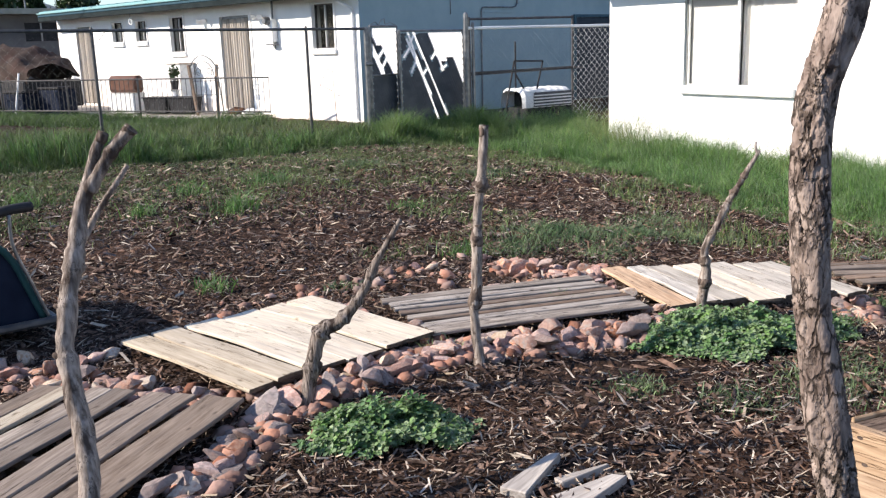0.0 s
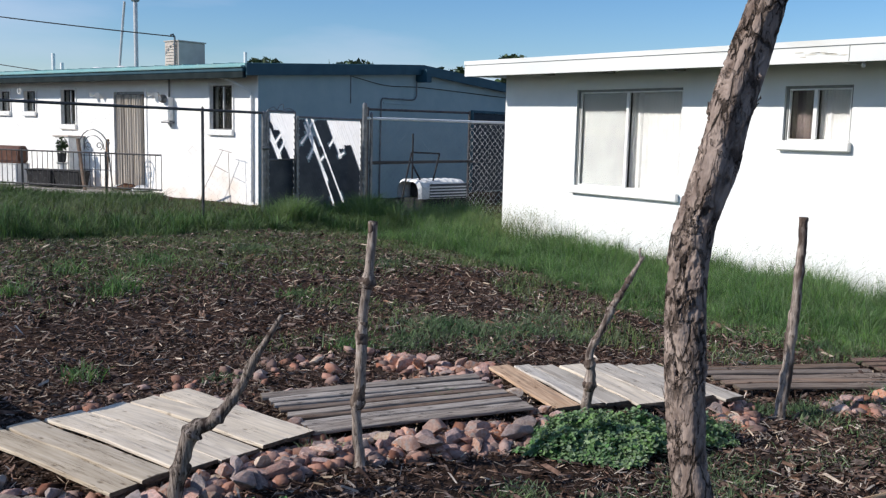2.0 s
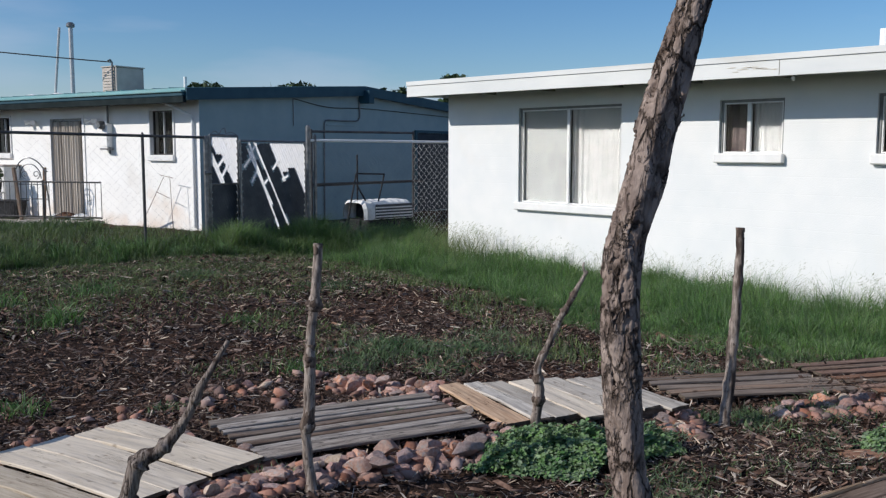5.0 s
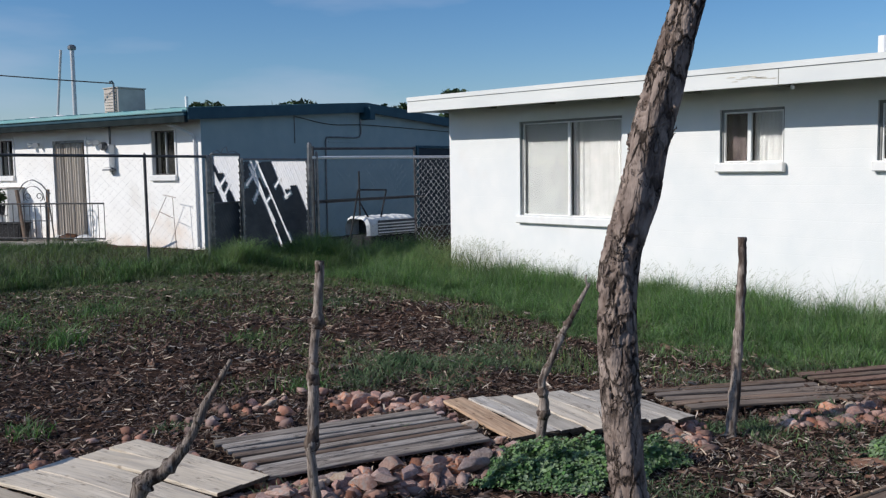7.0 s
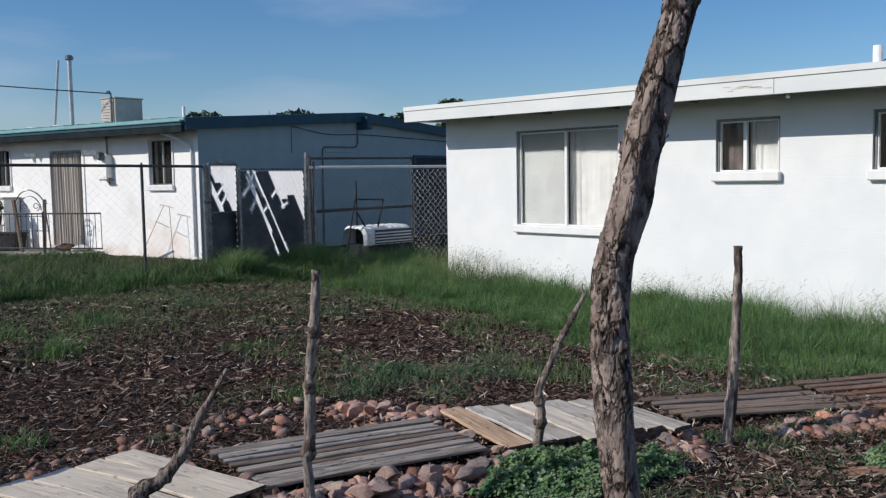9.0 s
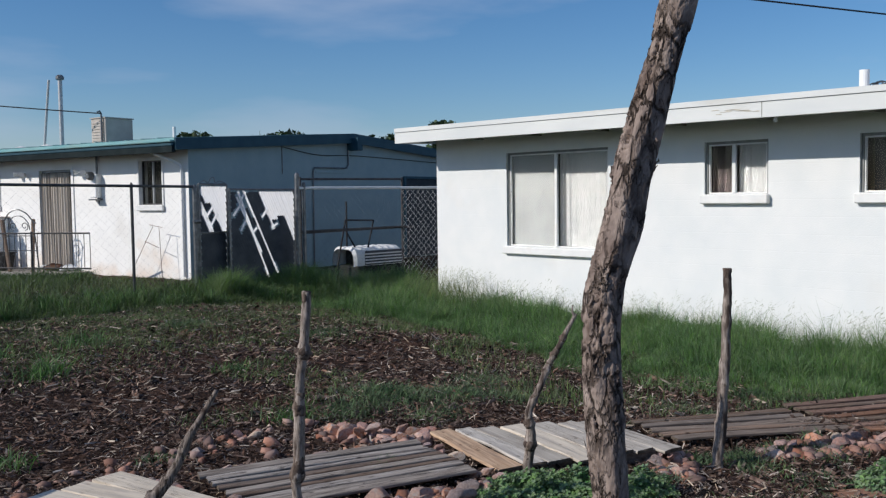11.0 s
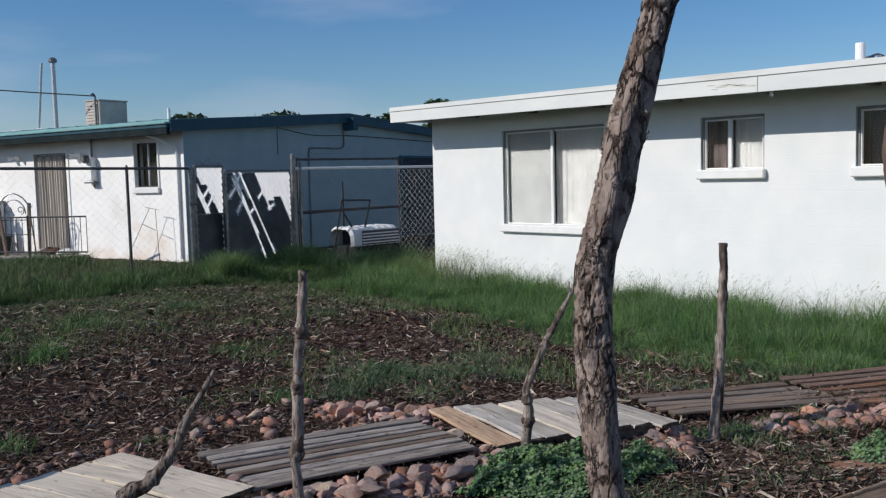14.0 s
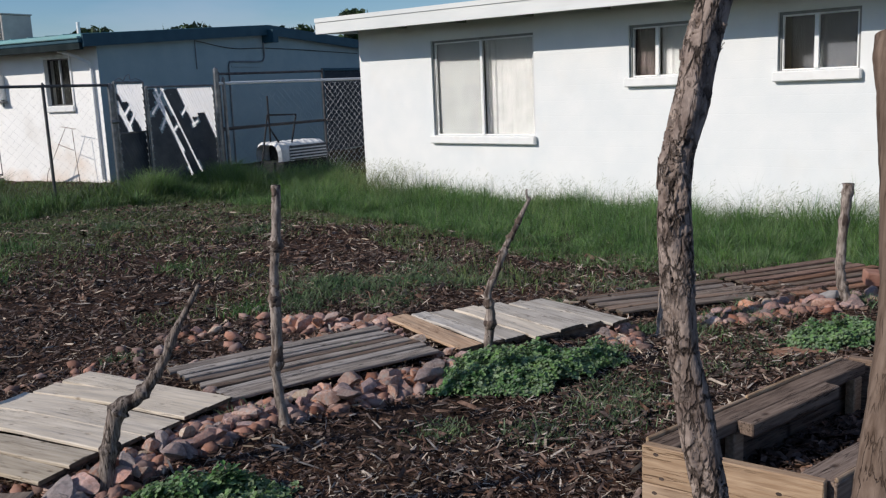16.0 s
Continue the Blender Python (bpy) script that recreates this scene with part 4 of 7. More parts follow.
def roof_things():
    c = thing("evaporative_cooler", "beige sheet-metal evaporative cooler box on the roof", "cooler", on_teal(1.9, 4.63, 2.68, -2))
    part("cabinet", box_bm(-0.36, 0.36, -0.24, 0.30, 0.09, 0.66, bevel=0.012), M_BEIGE, c)
    part("lid", box_bm(-0.38, 0.38, -0.26, 0.32, 0.662, 0.69, bevel=0.006), M_BEIGE, c)
    for k in range(7):
        part("louvre", box_bm(-0.375, -0.362, -0.19, 0.25, 0.16 + k * 0.065, 0.19 + k * 0.065, bevel=0.003), M_BEIGE, c)
    for sx in (-0.31, 0.31):
        for sy in (-0.19, 0.25):
            part("leg", box_bm(sx - 0.025, sx + 0.025, sy - 0.025, sy + 0.025, -0.06, 0.09, bevel=0.003), M_GALV, c)
    part("service_head", tube_bm([(-0.40, -0.15, 0.1), (-0.40, -0.15, 0.76), (-0.44, -0.15, 0.81), (-0.50, -0.15, 0.78)], 0.022, 8), M_GALV, c, "grey electric service head")
    v = thing("flue_pipe", "tall galvanised flue pipe with a cap on the roof", "flue pipe", on_teal(1.5, 5.97, 2.66))
    part("pipe", tube_bm([(0, 0, 0), (0.0, 0.0, 1.66)], 0.05, 14), M_WIRE, v)
    part("cap", tube_bm([(0, 0, 1.64), (0, 0, 1.66), (0, 0, 1.72), (0, 0, 1.76)], [0.06, 0.095, 0.095, 0.05], 14), M_GALV, v)
    p = thing("antenna_mast", "thin leaning galvanised mast on the roof", "mast", on_teal(1.5, 6.68, 2.66))
    part("mast", tube_bm([(0, 0, 0), (0, -0.28, 1.68)], 0.03, 10), M_WIRE, p)
    part("foot", box_bm(-0.08, 0.08, -0.08, 0.08, 0.0, 0.02, bevel=0.004), M_GALV, p)
    w = thing("vent_pipe", "short white plumbing vent pipe on the roof", "vent pipe", on_teal(1.5, 2.1, 2.68))
    part("pipe", tube_bm([(0, 0, 0), (0, 0, 0.34)], 0.035, 12), M_WHITE, w)
    for y, hh in ((9.6, 0.55), (9.2, 0.3)):
        w = thing("vent_pipe", "white plumbing vent pipe on the roof", "vent pipe", on_teal(1.5, y, 2.68))
        part("pipe", tube_bm([(0, 0, 0), (0, 0, hh)], 0.045, 12), M_WHITE, w)
    for y in (6.55, 7.6):
        d = thing("roof_dome", "low white dome vent on the roof", "dome vent", on_teal(1.5, y, 2.68))
        part("dome", tube_bm([(0, 0, 0), (0, 0, 0.08), (0, 0, 0.13), (0, 0, 0.16)], [0.22, 0.21, 0.14, 0.02], 16), M_WHITE, d, smooth=True)


roof_things()


# ---- chain-link fence and gate ----
FY = 12.9


def fence_z(x):
    return 1.66 + 0.012 * (8.3 - x)


def chain_link(name, parent, x0, x1, z0, z1, y=FY, r=0.0017, mat=M_WIRE):
    """Woven wire: zigzag wires side by side, each hooked into the next."""
    p = 0.062
    n = int((x1 - x0) / p)
    m = max(int((z1 - z0) / p), 2)
    verts, loops = [], []
    tri = [(math.cos(a), math.sin(a)) for a in (0.5, 2.6, 4.7)]
    for k in range(n):
        xc = x0 + (k + 0.5) * p
        base = len(verts)
        for j in range(m + 1):
            z = z0 + (z1 - z0) * j / m
            x = xc + (0.5 if (j + k) % 2 else -0.5) * p
            for a, b in tri:
                verts.append((x + r * a, y + 0.004 * (1 if j % 2 else -1) + r * b, z))
        for j in range(m):
            for q in range(3):
                a, b = base + 3 * j + q, base + 3 * j + (q + 1) % 3
                loops += [a, b, b + 3, a + 3]
    return raw_mesh(name, verts, loops, [4] * (len(loops) // 4), mat, parent)


def fence():
    f = thing("chain_link_fence", "galvanised chain-link fence along the yard", "fence", kind="")
    for x in (-3.6, -0.6, 2.42, 5.45):
        g = float(ground_z(x, FY))
        part("post", tube_bm([(x, FY, g - 0.2), (x, FY, fence_z(x) + 0.02), (x, FY, fence_z(x) + 0.05)], [0.022, 0.022, 0.010], 10), M_DARKSTEEL, f)
    for x, r, up in ((6.44, 0.04, 0.03), (8.27, 0.042, 0.25), (8.40, 0.03, 0.1)):
        g = float(ground_z(x, FY))
        part("terminal_post", tube_bm([(x, FY, g - 0.2), (x, FY, fence_z(x) + up - 0.03), (x, FY, fence_z(x) + up)], [r, r, r * 0.4], 12), M_GALV, f)
    part("top_rail", tube_bm([(-5.0, FY, fence_z(-5.0)), (6.44, FY, fence_z(6.44))], 0.021, 8), M_DARKSTEEL, f)
    part("top_rail", tube_bm([(8.27, FY, 1.655), (11.9, FY, 1.655)], 0.025, 10), M_WHITE, f, "white painted top rail")
    part("mid_rail", tube_bm([(8.27, FY + 0.02, 0.93), (10.6, FY + 0.02, 0.95)], 0.018, 8), M_DARKSTEEL, f)
    part("brace", tube_bm([(6.38, FY - 0.045, 1.15), (6.5, FY - 0.045, 1.15)], 0.03, 8), M_GALV, f)
    o = chain_link("chain_link_mesh", f, -5.0, 6.42, 0.04, 1.66, r=0.0009, mat=M_WIRE_DIM)
    o["kind"] = "stuff"
    o = chain_link("chain_link_mesh", f, 8.3, 10.52, -0.05, 1.64, r=0.0011, mat=M_WIRE_DIM)
    o["kind"] = "stuff"
    # last run paler and thicker, painted as mesh in sunlight
    o = chain_link("chain_link_mesh", f, 10.52, 11.9, -0.05, 1.64, r=0.0026, mat=M_WIRE_SUNLIT)
    o["kind"] = "stuff"
    # second run further back, between the houses
    b = thing("back_fence", "dark steel chain-link fence between the houses", "fence")
    yb = 13.9
    for x in (8.98, 11.33):
        part("post", tube_bm([(x, yb, -0.2), (x, yb, 1.87)], 0.024, 10), M_DARKSTEEL, b)
    part("top_rail", tube_bm([(8.98, yb, 1.83), (11.33, yb, 1.84)], 0.022, 8), M_DARKSTEEL, b)
    part("mid_rail", tube_bm([(8.98, yb, 0.86), (11.6, yb, 0.9)], 0.018, 8), M_DARKSTEEL, b)
    return f


def gate(x0, x1, z0, z1, mid, label):
    g = thing("gate", label, "gate", group="gates in the fence")
    r = 0.02
    y = FY
    for x in (x0, x1):
        part("stile", tube_bm([(x, y, z0), (x, y, z1)], r, 10), M_GALV, g)
    for z in (z0, z1) + ((mid,) if mid else ()):
        part("rail", tube_bm([(x0, y, z), (x1, y, z)], r * 0.9, 10), M_GALV, g)
    o = chain_link("chain_link_mesh", g, x0 + 0.02, x1 - 0.02, z0, z1)
    o["kind"] = "stuff"
    for z in (z0 + 0.3, z1 - 0.3):
        part("hinge", tube_bm([(x0 - 0.02, y - 0.01, z - 0.03), (x0 - 0.02, y - 0.01, z + 0.03)], 0.03, 8), M_GALV, g)
    return g


TWIST = -4   # the strips stand a little open, like louvres


def strip_bm(half, length, m):
    """A thin plastic strip with a shallow fold along its middle."""
    bm = bmesh.new()
    rows = [[bm.verts.new(m @ Vector((x, y, z))) for x, y in ((-half, 0.0), (0.0, -0.003), (half, 0.0))] for z in (0.0, length)]
    for q in (0, 1):
        bm.faces.new((rows[0][q], rows[0][q + 1], rows[1][q + 1], rows[1][q]))
    return bm


def off_segment(px, pz, seg):
    """How far a place on the gate's plane lies from a strip's middle line."""
    ax, az, bx_, bz = seg
    dx, dz = bx_ - ax, bz - az
    t = min(max(((px - ax) * dx + (pz - az) * dz) / (dx * dx + dz * dz), 0), 1)
    return math.hypot(px - ax - t * dx, pz - az - t * dz)


def slats(parent, x0, x1, top, bottom, cut, strips):
    """Plastic strips pushed slantwise through the wire: white down to where each broke off, dark grey ones below,
    parted where a hanging strip runs.
    """
    lean, w = 0.42, 0.042
    x = x0 - lean * (top - bottom)
    rng = random.Random(5)
    while x < x1:
        first, last = max(0.0, (x0 - x) / lean), min(top - bottom, (x1 - x) / lean)
        split = min(max(cut(x), first), last)
        runs = [(first, split, "slat", M_SLAT, FY - 0.012, "")]
        t, open_at = split, None
        while t <= last + 0.02:
            clear = t <= last and all(off_segment(x + lean * t, top - t, g) > 0.034 for g in strips)
            if clear and open_at is None:
                open_at = t
            if not clear and open_at is not None:
                runs.append((open_at, t - 0.02, "grey_slat", M_SCREEN, FY - 0.004, "dark grey slat"))
                open_at = None
            t += 0.02
        for t0, t1, name, mat, y, lab in runs:
            if t1 - t0 < 0.03:
                continue
            a, b = Vector((x + lean * t0, y, top - t0)), Vector((x + lean * t1, y, top - t1))
            d = b - a
            m = Matrix.Translation(a) @ Matrix.Rotation(math.atan2(-d.x, -d.z) + math.pi, 4, "Y")
            part(name, strip_bm(w * 0.62, d.length, m @ Matrix.Rotation(radians(TWIST + rng.uniform(-5, 5)), 4, "Z")), mat, parent, lab)
        x += w * 1.02


fence()
g1 = gate(6.50, 6.97, 0.10, 1.72, 0.97, "narrow chain-link gate with white slats over dark grey slats")
g2 = gate(7.02, 8.20, 0.10, 1.64, 0, "wide chain-link gate with torn white slats over dark grey slats")


def cut_narrow(x):
    if x >= 6.55:
        return 0.72
    if x >= 6.50:
        return 0.26
    return 0.72 if 6.36 <= x < 6.44 else 0.0


def cut_wide(x):
    if x < 7.53:
        return 0.0
    if x < 7.575:
        return 0.62
    if x < 7.70:
        return 0.46
    if x < 7.79:
        return 0.40
    return 1.2


# long strips hanging in the wide gate, and torn ends bent the other way
HANG_WIDE = [(7.135, 1.52, 7.555, 0.61), (7.16, 1.62, 7.68, 0.19), (7.25, 1.63, 7.855, 0.24), (7.22, 1.42, 7.075, 1.22), (7.29, 1.15, 7.20, 0.975),
             (7.29, 1.60, 7.17, 1.41), (7.48, 1.02, 7.40, 0.93), (7.69, 1.34, 7.575, 1.18), (7.865, 1.075, 7.75, 1.0)]
HANG_NARROW = [(6.80, 1.27, 6.69, 1.08), (6.72, 1.36, 6.60, 1.20)]
slats(g1, 6.52, 6.95, 1.69, 0.12, cut_narrow, HANG_NARROW)
slats(g2, 7.04, 8.18, 1.60, 0.12, cut_wide, HANG_WIDE)


def sunward_leaf(x, wide):
    """A leaf hung at x, turned 20 degrees from the yard so its slats catch sun, widened to fit the camera's view."""
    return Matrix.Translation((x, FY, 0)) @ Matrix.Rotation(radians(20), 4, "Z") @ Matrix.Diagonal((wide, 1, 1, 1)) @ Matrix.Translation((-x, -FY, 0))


part("tie_wire", tube_bm(spline([(6.52, FY, 1.74), (6.60, FY, 1.78), (6.66, FY, 1.74), (6.70, FY, 1.80), (6.76, FY, 1.83), (6.78, FY, 1.75), (6.86, FY, 1.77), (6.95, FY, 1.74)], 6), 0.006, 6), M_GALV, g1, "twisted wire along the top")
g1.matrix_basis = sunward_leaf(6.50, 1.327)
g2.matrix_basis = sunward_leaf(7.02, 1.39)


def loose_strip(a, b):
    s = thing("plastic_strip", "white plastic strip fallen against the gate", "plastic strip", sunward_leaf(7.02, 1.39) if a[0] > 7 else sunward_leaf(6.50, 1.327), "fallen strips")
    d = Vector(b) - Vector(a)
    m = Matrix.Translation(a) @ Matrix.Rotation(math.atan2(-d.x, -d.z) + math.pi, 4, "Y")
    part("strip", strip_bm(0.018, d.length, m @ Matrix.Rotation(radians(TWIST), 4, "Z")), M_SLAT, s)


for x0_, z0_, x1_, z1_ in HANG_WIDE + HANG_NARROW:
    loose_strip((x0_, FY - 0.006, z0_), (x1_, FY - 0.006, z1_))


# ---- path of pallets ----
def board(L, w, t, rng, w1):
    """A worn plank along x: slightly bowed, uneven ends and edges."""
    bm = bmesh.new()
    n = 8
    w_near = w
    rings = []
    bow, cup, ph = rng.uniform(-0.004, 0.006), rng.uniform(-0.003, 0.003), rng.uniform(0, 6)
    for k in range(n + 1):
        s = k / n
        x = L * s
        w = w_near + (w1 - w_near) * s
        z = bow * 4 * s * (1 - s) + 0.003 * math.sin(ph + 5 * s)
        e = 0.004 * math.sin(ph + 9 * s) + rng.uniform(-0.002, 0.002)
        x0 = x + (rng.uniform(-0.011, 0.011) if k in (0, n) else 0)
        x1 = x + (rng.uniform(-0.011, 0.011) if k in (0, n) else 0)
        c = 0.004
        rings.append([bm.verts.new(p) for p in ((x0, e, z + c - t), (x0, e, z - c), (x0, e + c, z), (x, w / 2, z + cup), (x1, w - c + e, z), (x1, w + e, z - c), (x1, w + e, z + c - t), (x1, w - c + e, z - t), (x0, e + c, z - t))])
    for r0, r1 in zip(rings, rings[1:]):
        m = len(r0)
        for j in range(m):
            bm.faces.new((r0[j], r0[(j + 1) % m], r1[(j + 1) % m], r1[j]))
    bm.faces.new(rings[0][::-1])
    bm.faces.new(rings[-1])
    bmesh.ops.recalc_face_normals(bm, faces=bm.faces)
    return bm


def pallet(a, b, c, d, widths, gap, mats, label, seed, top=0.10, skew=0.0, broken=()):
    """A pallet with corners a-b along the boards and a-d across them; c is opposite a."""
    rng = random.Random(seed)
    a, b, c, d = [Vector((*p, top)) for p in (a, b, c, d)]
    P = thing("pallet", label, "pallet", group="pallets of the path")
    gaps = gap if isinstance(gap, tuple) else (gap,) * len(widths)
    across = sum(widths) + sum(gaps[: len(widths) - 1])
    pos = 0.0
    for k, w in enumerate(widths):
        s0, s1 = pos / across, (pos + w) / across
        p0, p1 = a.lerp(d, s0), b.lerp(c, s0)
        q0 = a.lerp(d, s1)
        ux = (p1 - p0)
        L = ux.length * (broken[k] if k < len(broken) else 1) + rng.uniform(-0.009, 0.009)
        ux.normalize()
        uz = Vector((rng.uniform(-0.005, 0.005), rng.uniform(-0.005, 0.005), 1)).normalized()
        uy = uz.cross(ux).normalized()
        flip = uy.dot(q0 - p0) < 0
        width = (q0 - p0).dot(uy)
        ux2 = uy.cross(uz)
        m = Matrix((ux2, uy, uz)).transposed().to_4x4()
        m.translation = p0 + Vector((0, 0, rng.uniform(-0.003, 0.003)))
        bm = board(L, abs(width), 0.018, rng, abs((b.lerp(c, s1) - p1).dot(uy)))
        if flip:
            bmesh.ops.scale(bm, vec=(1, -1, 1), verts=bm.verts)
            bmesh.ops.reverse_faces(bm, faces=bm.faces)
        ob = part("deck_board", bm, mats[k % len(mats)], P)
        ob.matrix_basis = m
        ob.data.materials.append(M_ENDGRAIN)
        for f in ob.data.polygons:
            f.material_index = int(abs(f.normal.x) > 0.8)
        pos += w + (gaps[k] if k < len(gaps) else 0)
    for s in (0.12, 0.5, 0.88):
        p0, p1 = a.lerp(b, s), d.lerp(c, s)
        dv = p1 - p0
        m = Matrix.Translation(p0 + Vector((0, 0, -0.02))) @ Matrix.Rotation(math.atan2(dv.y, dv.x), 4, "Z")
        part("stringer", box_bm(0.10, dv.length - 0.10, -0.019, 0.019, -0.088, -0.001, bevel=0.003, m=m), M_PLANK_BROWN, P)
    return P


pallet((1.014, 3.408), (0.101, 2.586), (-0.558, 3.347), (0.355, 4.077), [0.165, 0.095, 0.10, 0.10, 0.095, 0.085, 0.10], (0.03, 0.006, 0.06, 0.006, 0.04, 0.012), [M_PLANK_OLD, M_PLANK_OLD, M_PLANK_OLD, M_PLANK_OLD, M_PLANK_GREY, M_PLANK_DUN, M_PLANK_OLD], "weathered grey wooden pallet with wide gaps lying on stones", 1, top=0.080)
pallet((0.776, 4.465), (1.062, 3.483), (2.074, 3.657), (1.849, 4.608), [0.14, 0.15, 0.19, 0.21, 0.15, 0.17], (0.012, 0.024, 0.010, 0.015, 0.013), [M_PLANK_DUN, M_PLANK_DUN, M_PLANK_PALE, M_PLANK_PALE, M_PLANK_PALE, M_PLANK_PALE], "pale weathered pallet with closely set planks", 2, top=0.085)
pallet((2.064, 3.677), (3.218, 3.411), (3.341, 4.065), (2.135, 4.402), [0.13, 0.08, 0.05, 0.07, 0.065, 0.05, 0.08, 0.095], (0.012, 0.034, 0.020, 0.034, 0.022, 0.036, 0.024), [M_PLANK_GREY, M_PLANK_GREY, M_PLANK_BROWN, M_PLANK_GREY, M_PLANK_BROWN, M_PLANK_GREY, M_PLANK_GREY], "dark grey weathered pallet with narrow slats", 3, top=0.070)
pallet((3.543, 4.171), (3.295, 3.344), (4.328, 2.890), (4.462, 3.603), [0.15, 0.11, 0.14, 0.16, 0.18, 0.12, 0.14], 0.011, [M_PLANK_TAN, M_PLANK_SILVER, M_PLANK_SILVER, M_PLANK_PALE, M_PLANK_SILVER, M_PLANK_SILVER, M_PLANK_SILVER], "pale weathered pallet with one orange-tan end plank", 4, top=0.070, broken=(1, 1, 0.97, 1.02, 1.0, 0.95, 1.0))
pallet((4.503, 3.075), (5.480, 2.482), (5.668, 3.033), (4.679, 3.553), [0.09, 0.075, 0.08, 0.075, 0.09], 0.042, [M_PLANK_OLD, M_PLANK_BROWN, M_PLANK_OLD], "brown-grey weathered pallet with narrow slats", 5, top=0.045)
pallet((5.512, 2.388), (6.448, 1.899), (6.781, 2.617), (5.772, 3.096), [0.07, 0.06, 0.065, 0.06, 0.065, 0.055, 0.07], 0.040, [M_PLANK_RED, M_PLANK_RED, M_PLANK_BROWN], "red-brown pallet with narrow slats in the grass", 6, top=0.045)


# ---- border stones ----
def rock_mesh(seed):
    """A broken, worn stone: a lump cut by a few flat faces, its edges rubbed."""
    bm = bmesh.new()
    bmesh.ops.create_icosphere(bm, subdivisions=3, radius=0.5)
    off = Vector((seed * 3.1, seed * 1.7, seed * 5.3))
    rng = random.Random(seed)
    planes = [(Vector((rng.uniform(-1, 1), rng.uniform(-1, 1), rng.uniform(-1, 1))).normalized(), rng.uniform(0.20, 0.36)) for _ in range(11)]
    planes += [(Vector((rng.uniform(-0.2, 0.2), rng.uniform(-0.2, 0.2), 1)).normalized(), rng.uniform(0.24, 0.33))]
    for v in bm.verts:
        for pl, far in planes:
            over = v.co.dot(pl) - far
            if over > 0:
                v.co -= pl * over * 0.99
        v.co *= 1.15 + 0.12 * noise.noise(v.co * 2.2 + off) + 0.05 * noise.noise(v.co * 7 + off) + 0.035 * noise.noise(v.co * 17 + off)
    bmesh.ops.scale(bm, vec=(1.25, 0.88, 0.66), verts=bm.verts)
    me = bpy.data.meshes.new("stone")
    bm.to_mesh(me)
    bm.free()
    me.polygons.foreach_set("use_smooth", [True] * len(me.polygons))
    me.set_sharp_from_angle(angle=radians(28))
    return me


def stones():
    rng = random.Random(11)
    kinds = []   # material, word for the label, share
    for mat, word, base, how_many in ((M_ROCK, "orange-red", 0, 5), (M_ROCK_PINK, "dusty pink", 10, 5), (M_ROCK_TAN, "pale tan", 30, 3), (M_ROCK_GREY, "purplish grey", 20, 4)):
        meshes = [rock_mesh(base + k) for k in range(how_many)]
        for me in meshes:
            me.materials.append(mat)
        kinds.append((meshes, word))
    runs = [  # start, end, half width, count, size, share of grey, how high they heap
        ((0.10, 4.62), (0.72, 4.42), 0.14, 12, 0.10, 0.2, 0.3), ((0.42, 4.22), (1.02, 3.52), 0.13, 28, 0.085, 0.2, 0.5),
        ((1.06, 3.30), (0.50, 2.74), 0.09, 22, 0.088, 0.8, 0.4), ((1.08, 3.34), (1.34, 3.36), 0.07, 8, 0.12, 0.5, 0.6),
        ((1.30, 3.38), (2.02, 3.44), 0.09, 34, 0.085, 0.2, 0.9), ((1.95, 3.47), (2.2, 3.40), 0.06, 10, 0.085, 0.0, 0.9),
        ((2.10, 3.44), (3.10, 3.20), 0.10, 56, 0.088, 0.12, 1.0), ((3.28, 4.72), (3.50, 4.15), 0.12, 28, 0.085, 0.15, 0.9),
        ((2.3, 4.45), (3.2, 4.25), 0.08, 11, 0.07, 0.2, 0.3), ((1.95, 4.50), (2.06, 3.66), 0.05, 14, 0.06, 0.2, 0.8),
        ((3.20, 3.20), (3.36, 4.02), 0.04, 14, 0.06, 0.1, 0.9), ((4.08, 2.76), (4.36, 3.02), 0.10, 16, 0.08, 0.15, 0.8),
        ((4.75, 2.64), (5.28, 2.30), 0.09, 20, 0.08, 0.1, 0.5), ((5.32, 2.22), (5.95, 1.86), 0.09, 18, 0.085, 0.2, 0.4),
        ((1.4, 4.75), (2.6, 4.75), 0.2, 5, 0.055, 0.3, 0.1), ((2.6, 4.9), (3.4, 5.0), 0.25, 5, 0.06, 0.3, 0.1)]
    for a, b, wd, count, size, gshare, heap in runs:
        a, b = Vector(a), Vector(b)
        nrm = Vector((-(b - a).y, (b - a).x)).normalized()
        count = int(count * 0.97)
        for k in range(count):
            p = a.lerp(b, (k + rng.random()) / count) + nrm * rng.uniform(-wd, wd)
            s = size * rng.choice((0.6, 0.75, 0.9, 1.0, 1.1, 1.25, 1.45))
            kind = 3 if rng.random() < gshare else rng.choice((0, 0, 1, 1, 1, 2))
            ob = new("stone", rng.choice(kinds[kind][0]))
            z = float(ground_z(p.x, p.y)) + s * rng.uniform(0.12, 0.32) + heap * rng.choice((0.0, 0.02, 0.045))
            ob.matrix_basis = Matrix.Translation((p.x, p.y, z)) @ Euler((rng.uniform(-0.45, 0.45), rng.uniform(-0.45, 0.45), rng.uniform(0, 6.28))).to_matrix().to_4x4() @ Matrix.Diagonal((s * rng.uniform(0.9, 1.3), s * rng.uniform(0.8, 1.15), s * rng.uniform(0.9, 1.3), 1))
            tagged(ob, kinds[kind][1] + " worn border stone beside the wooden pallets", "stone", "border stones")


stones()


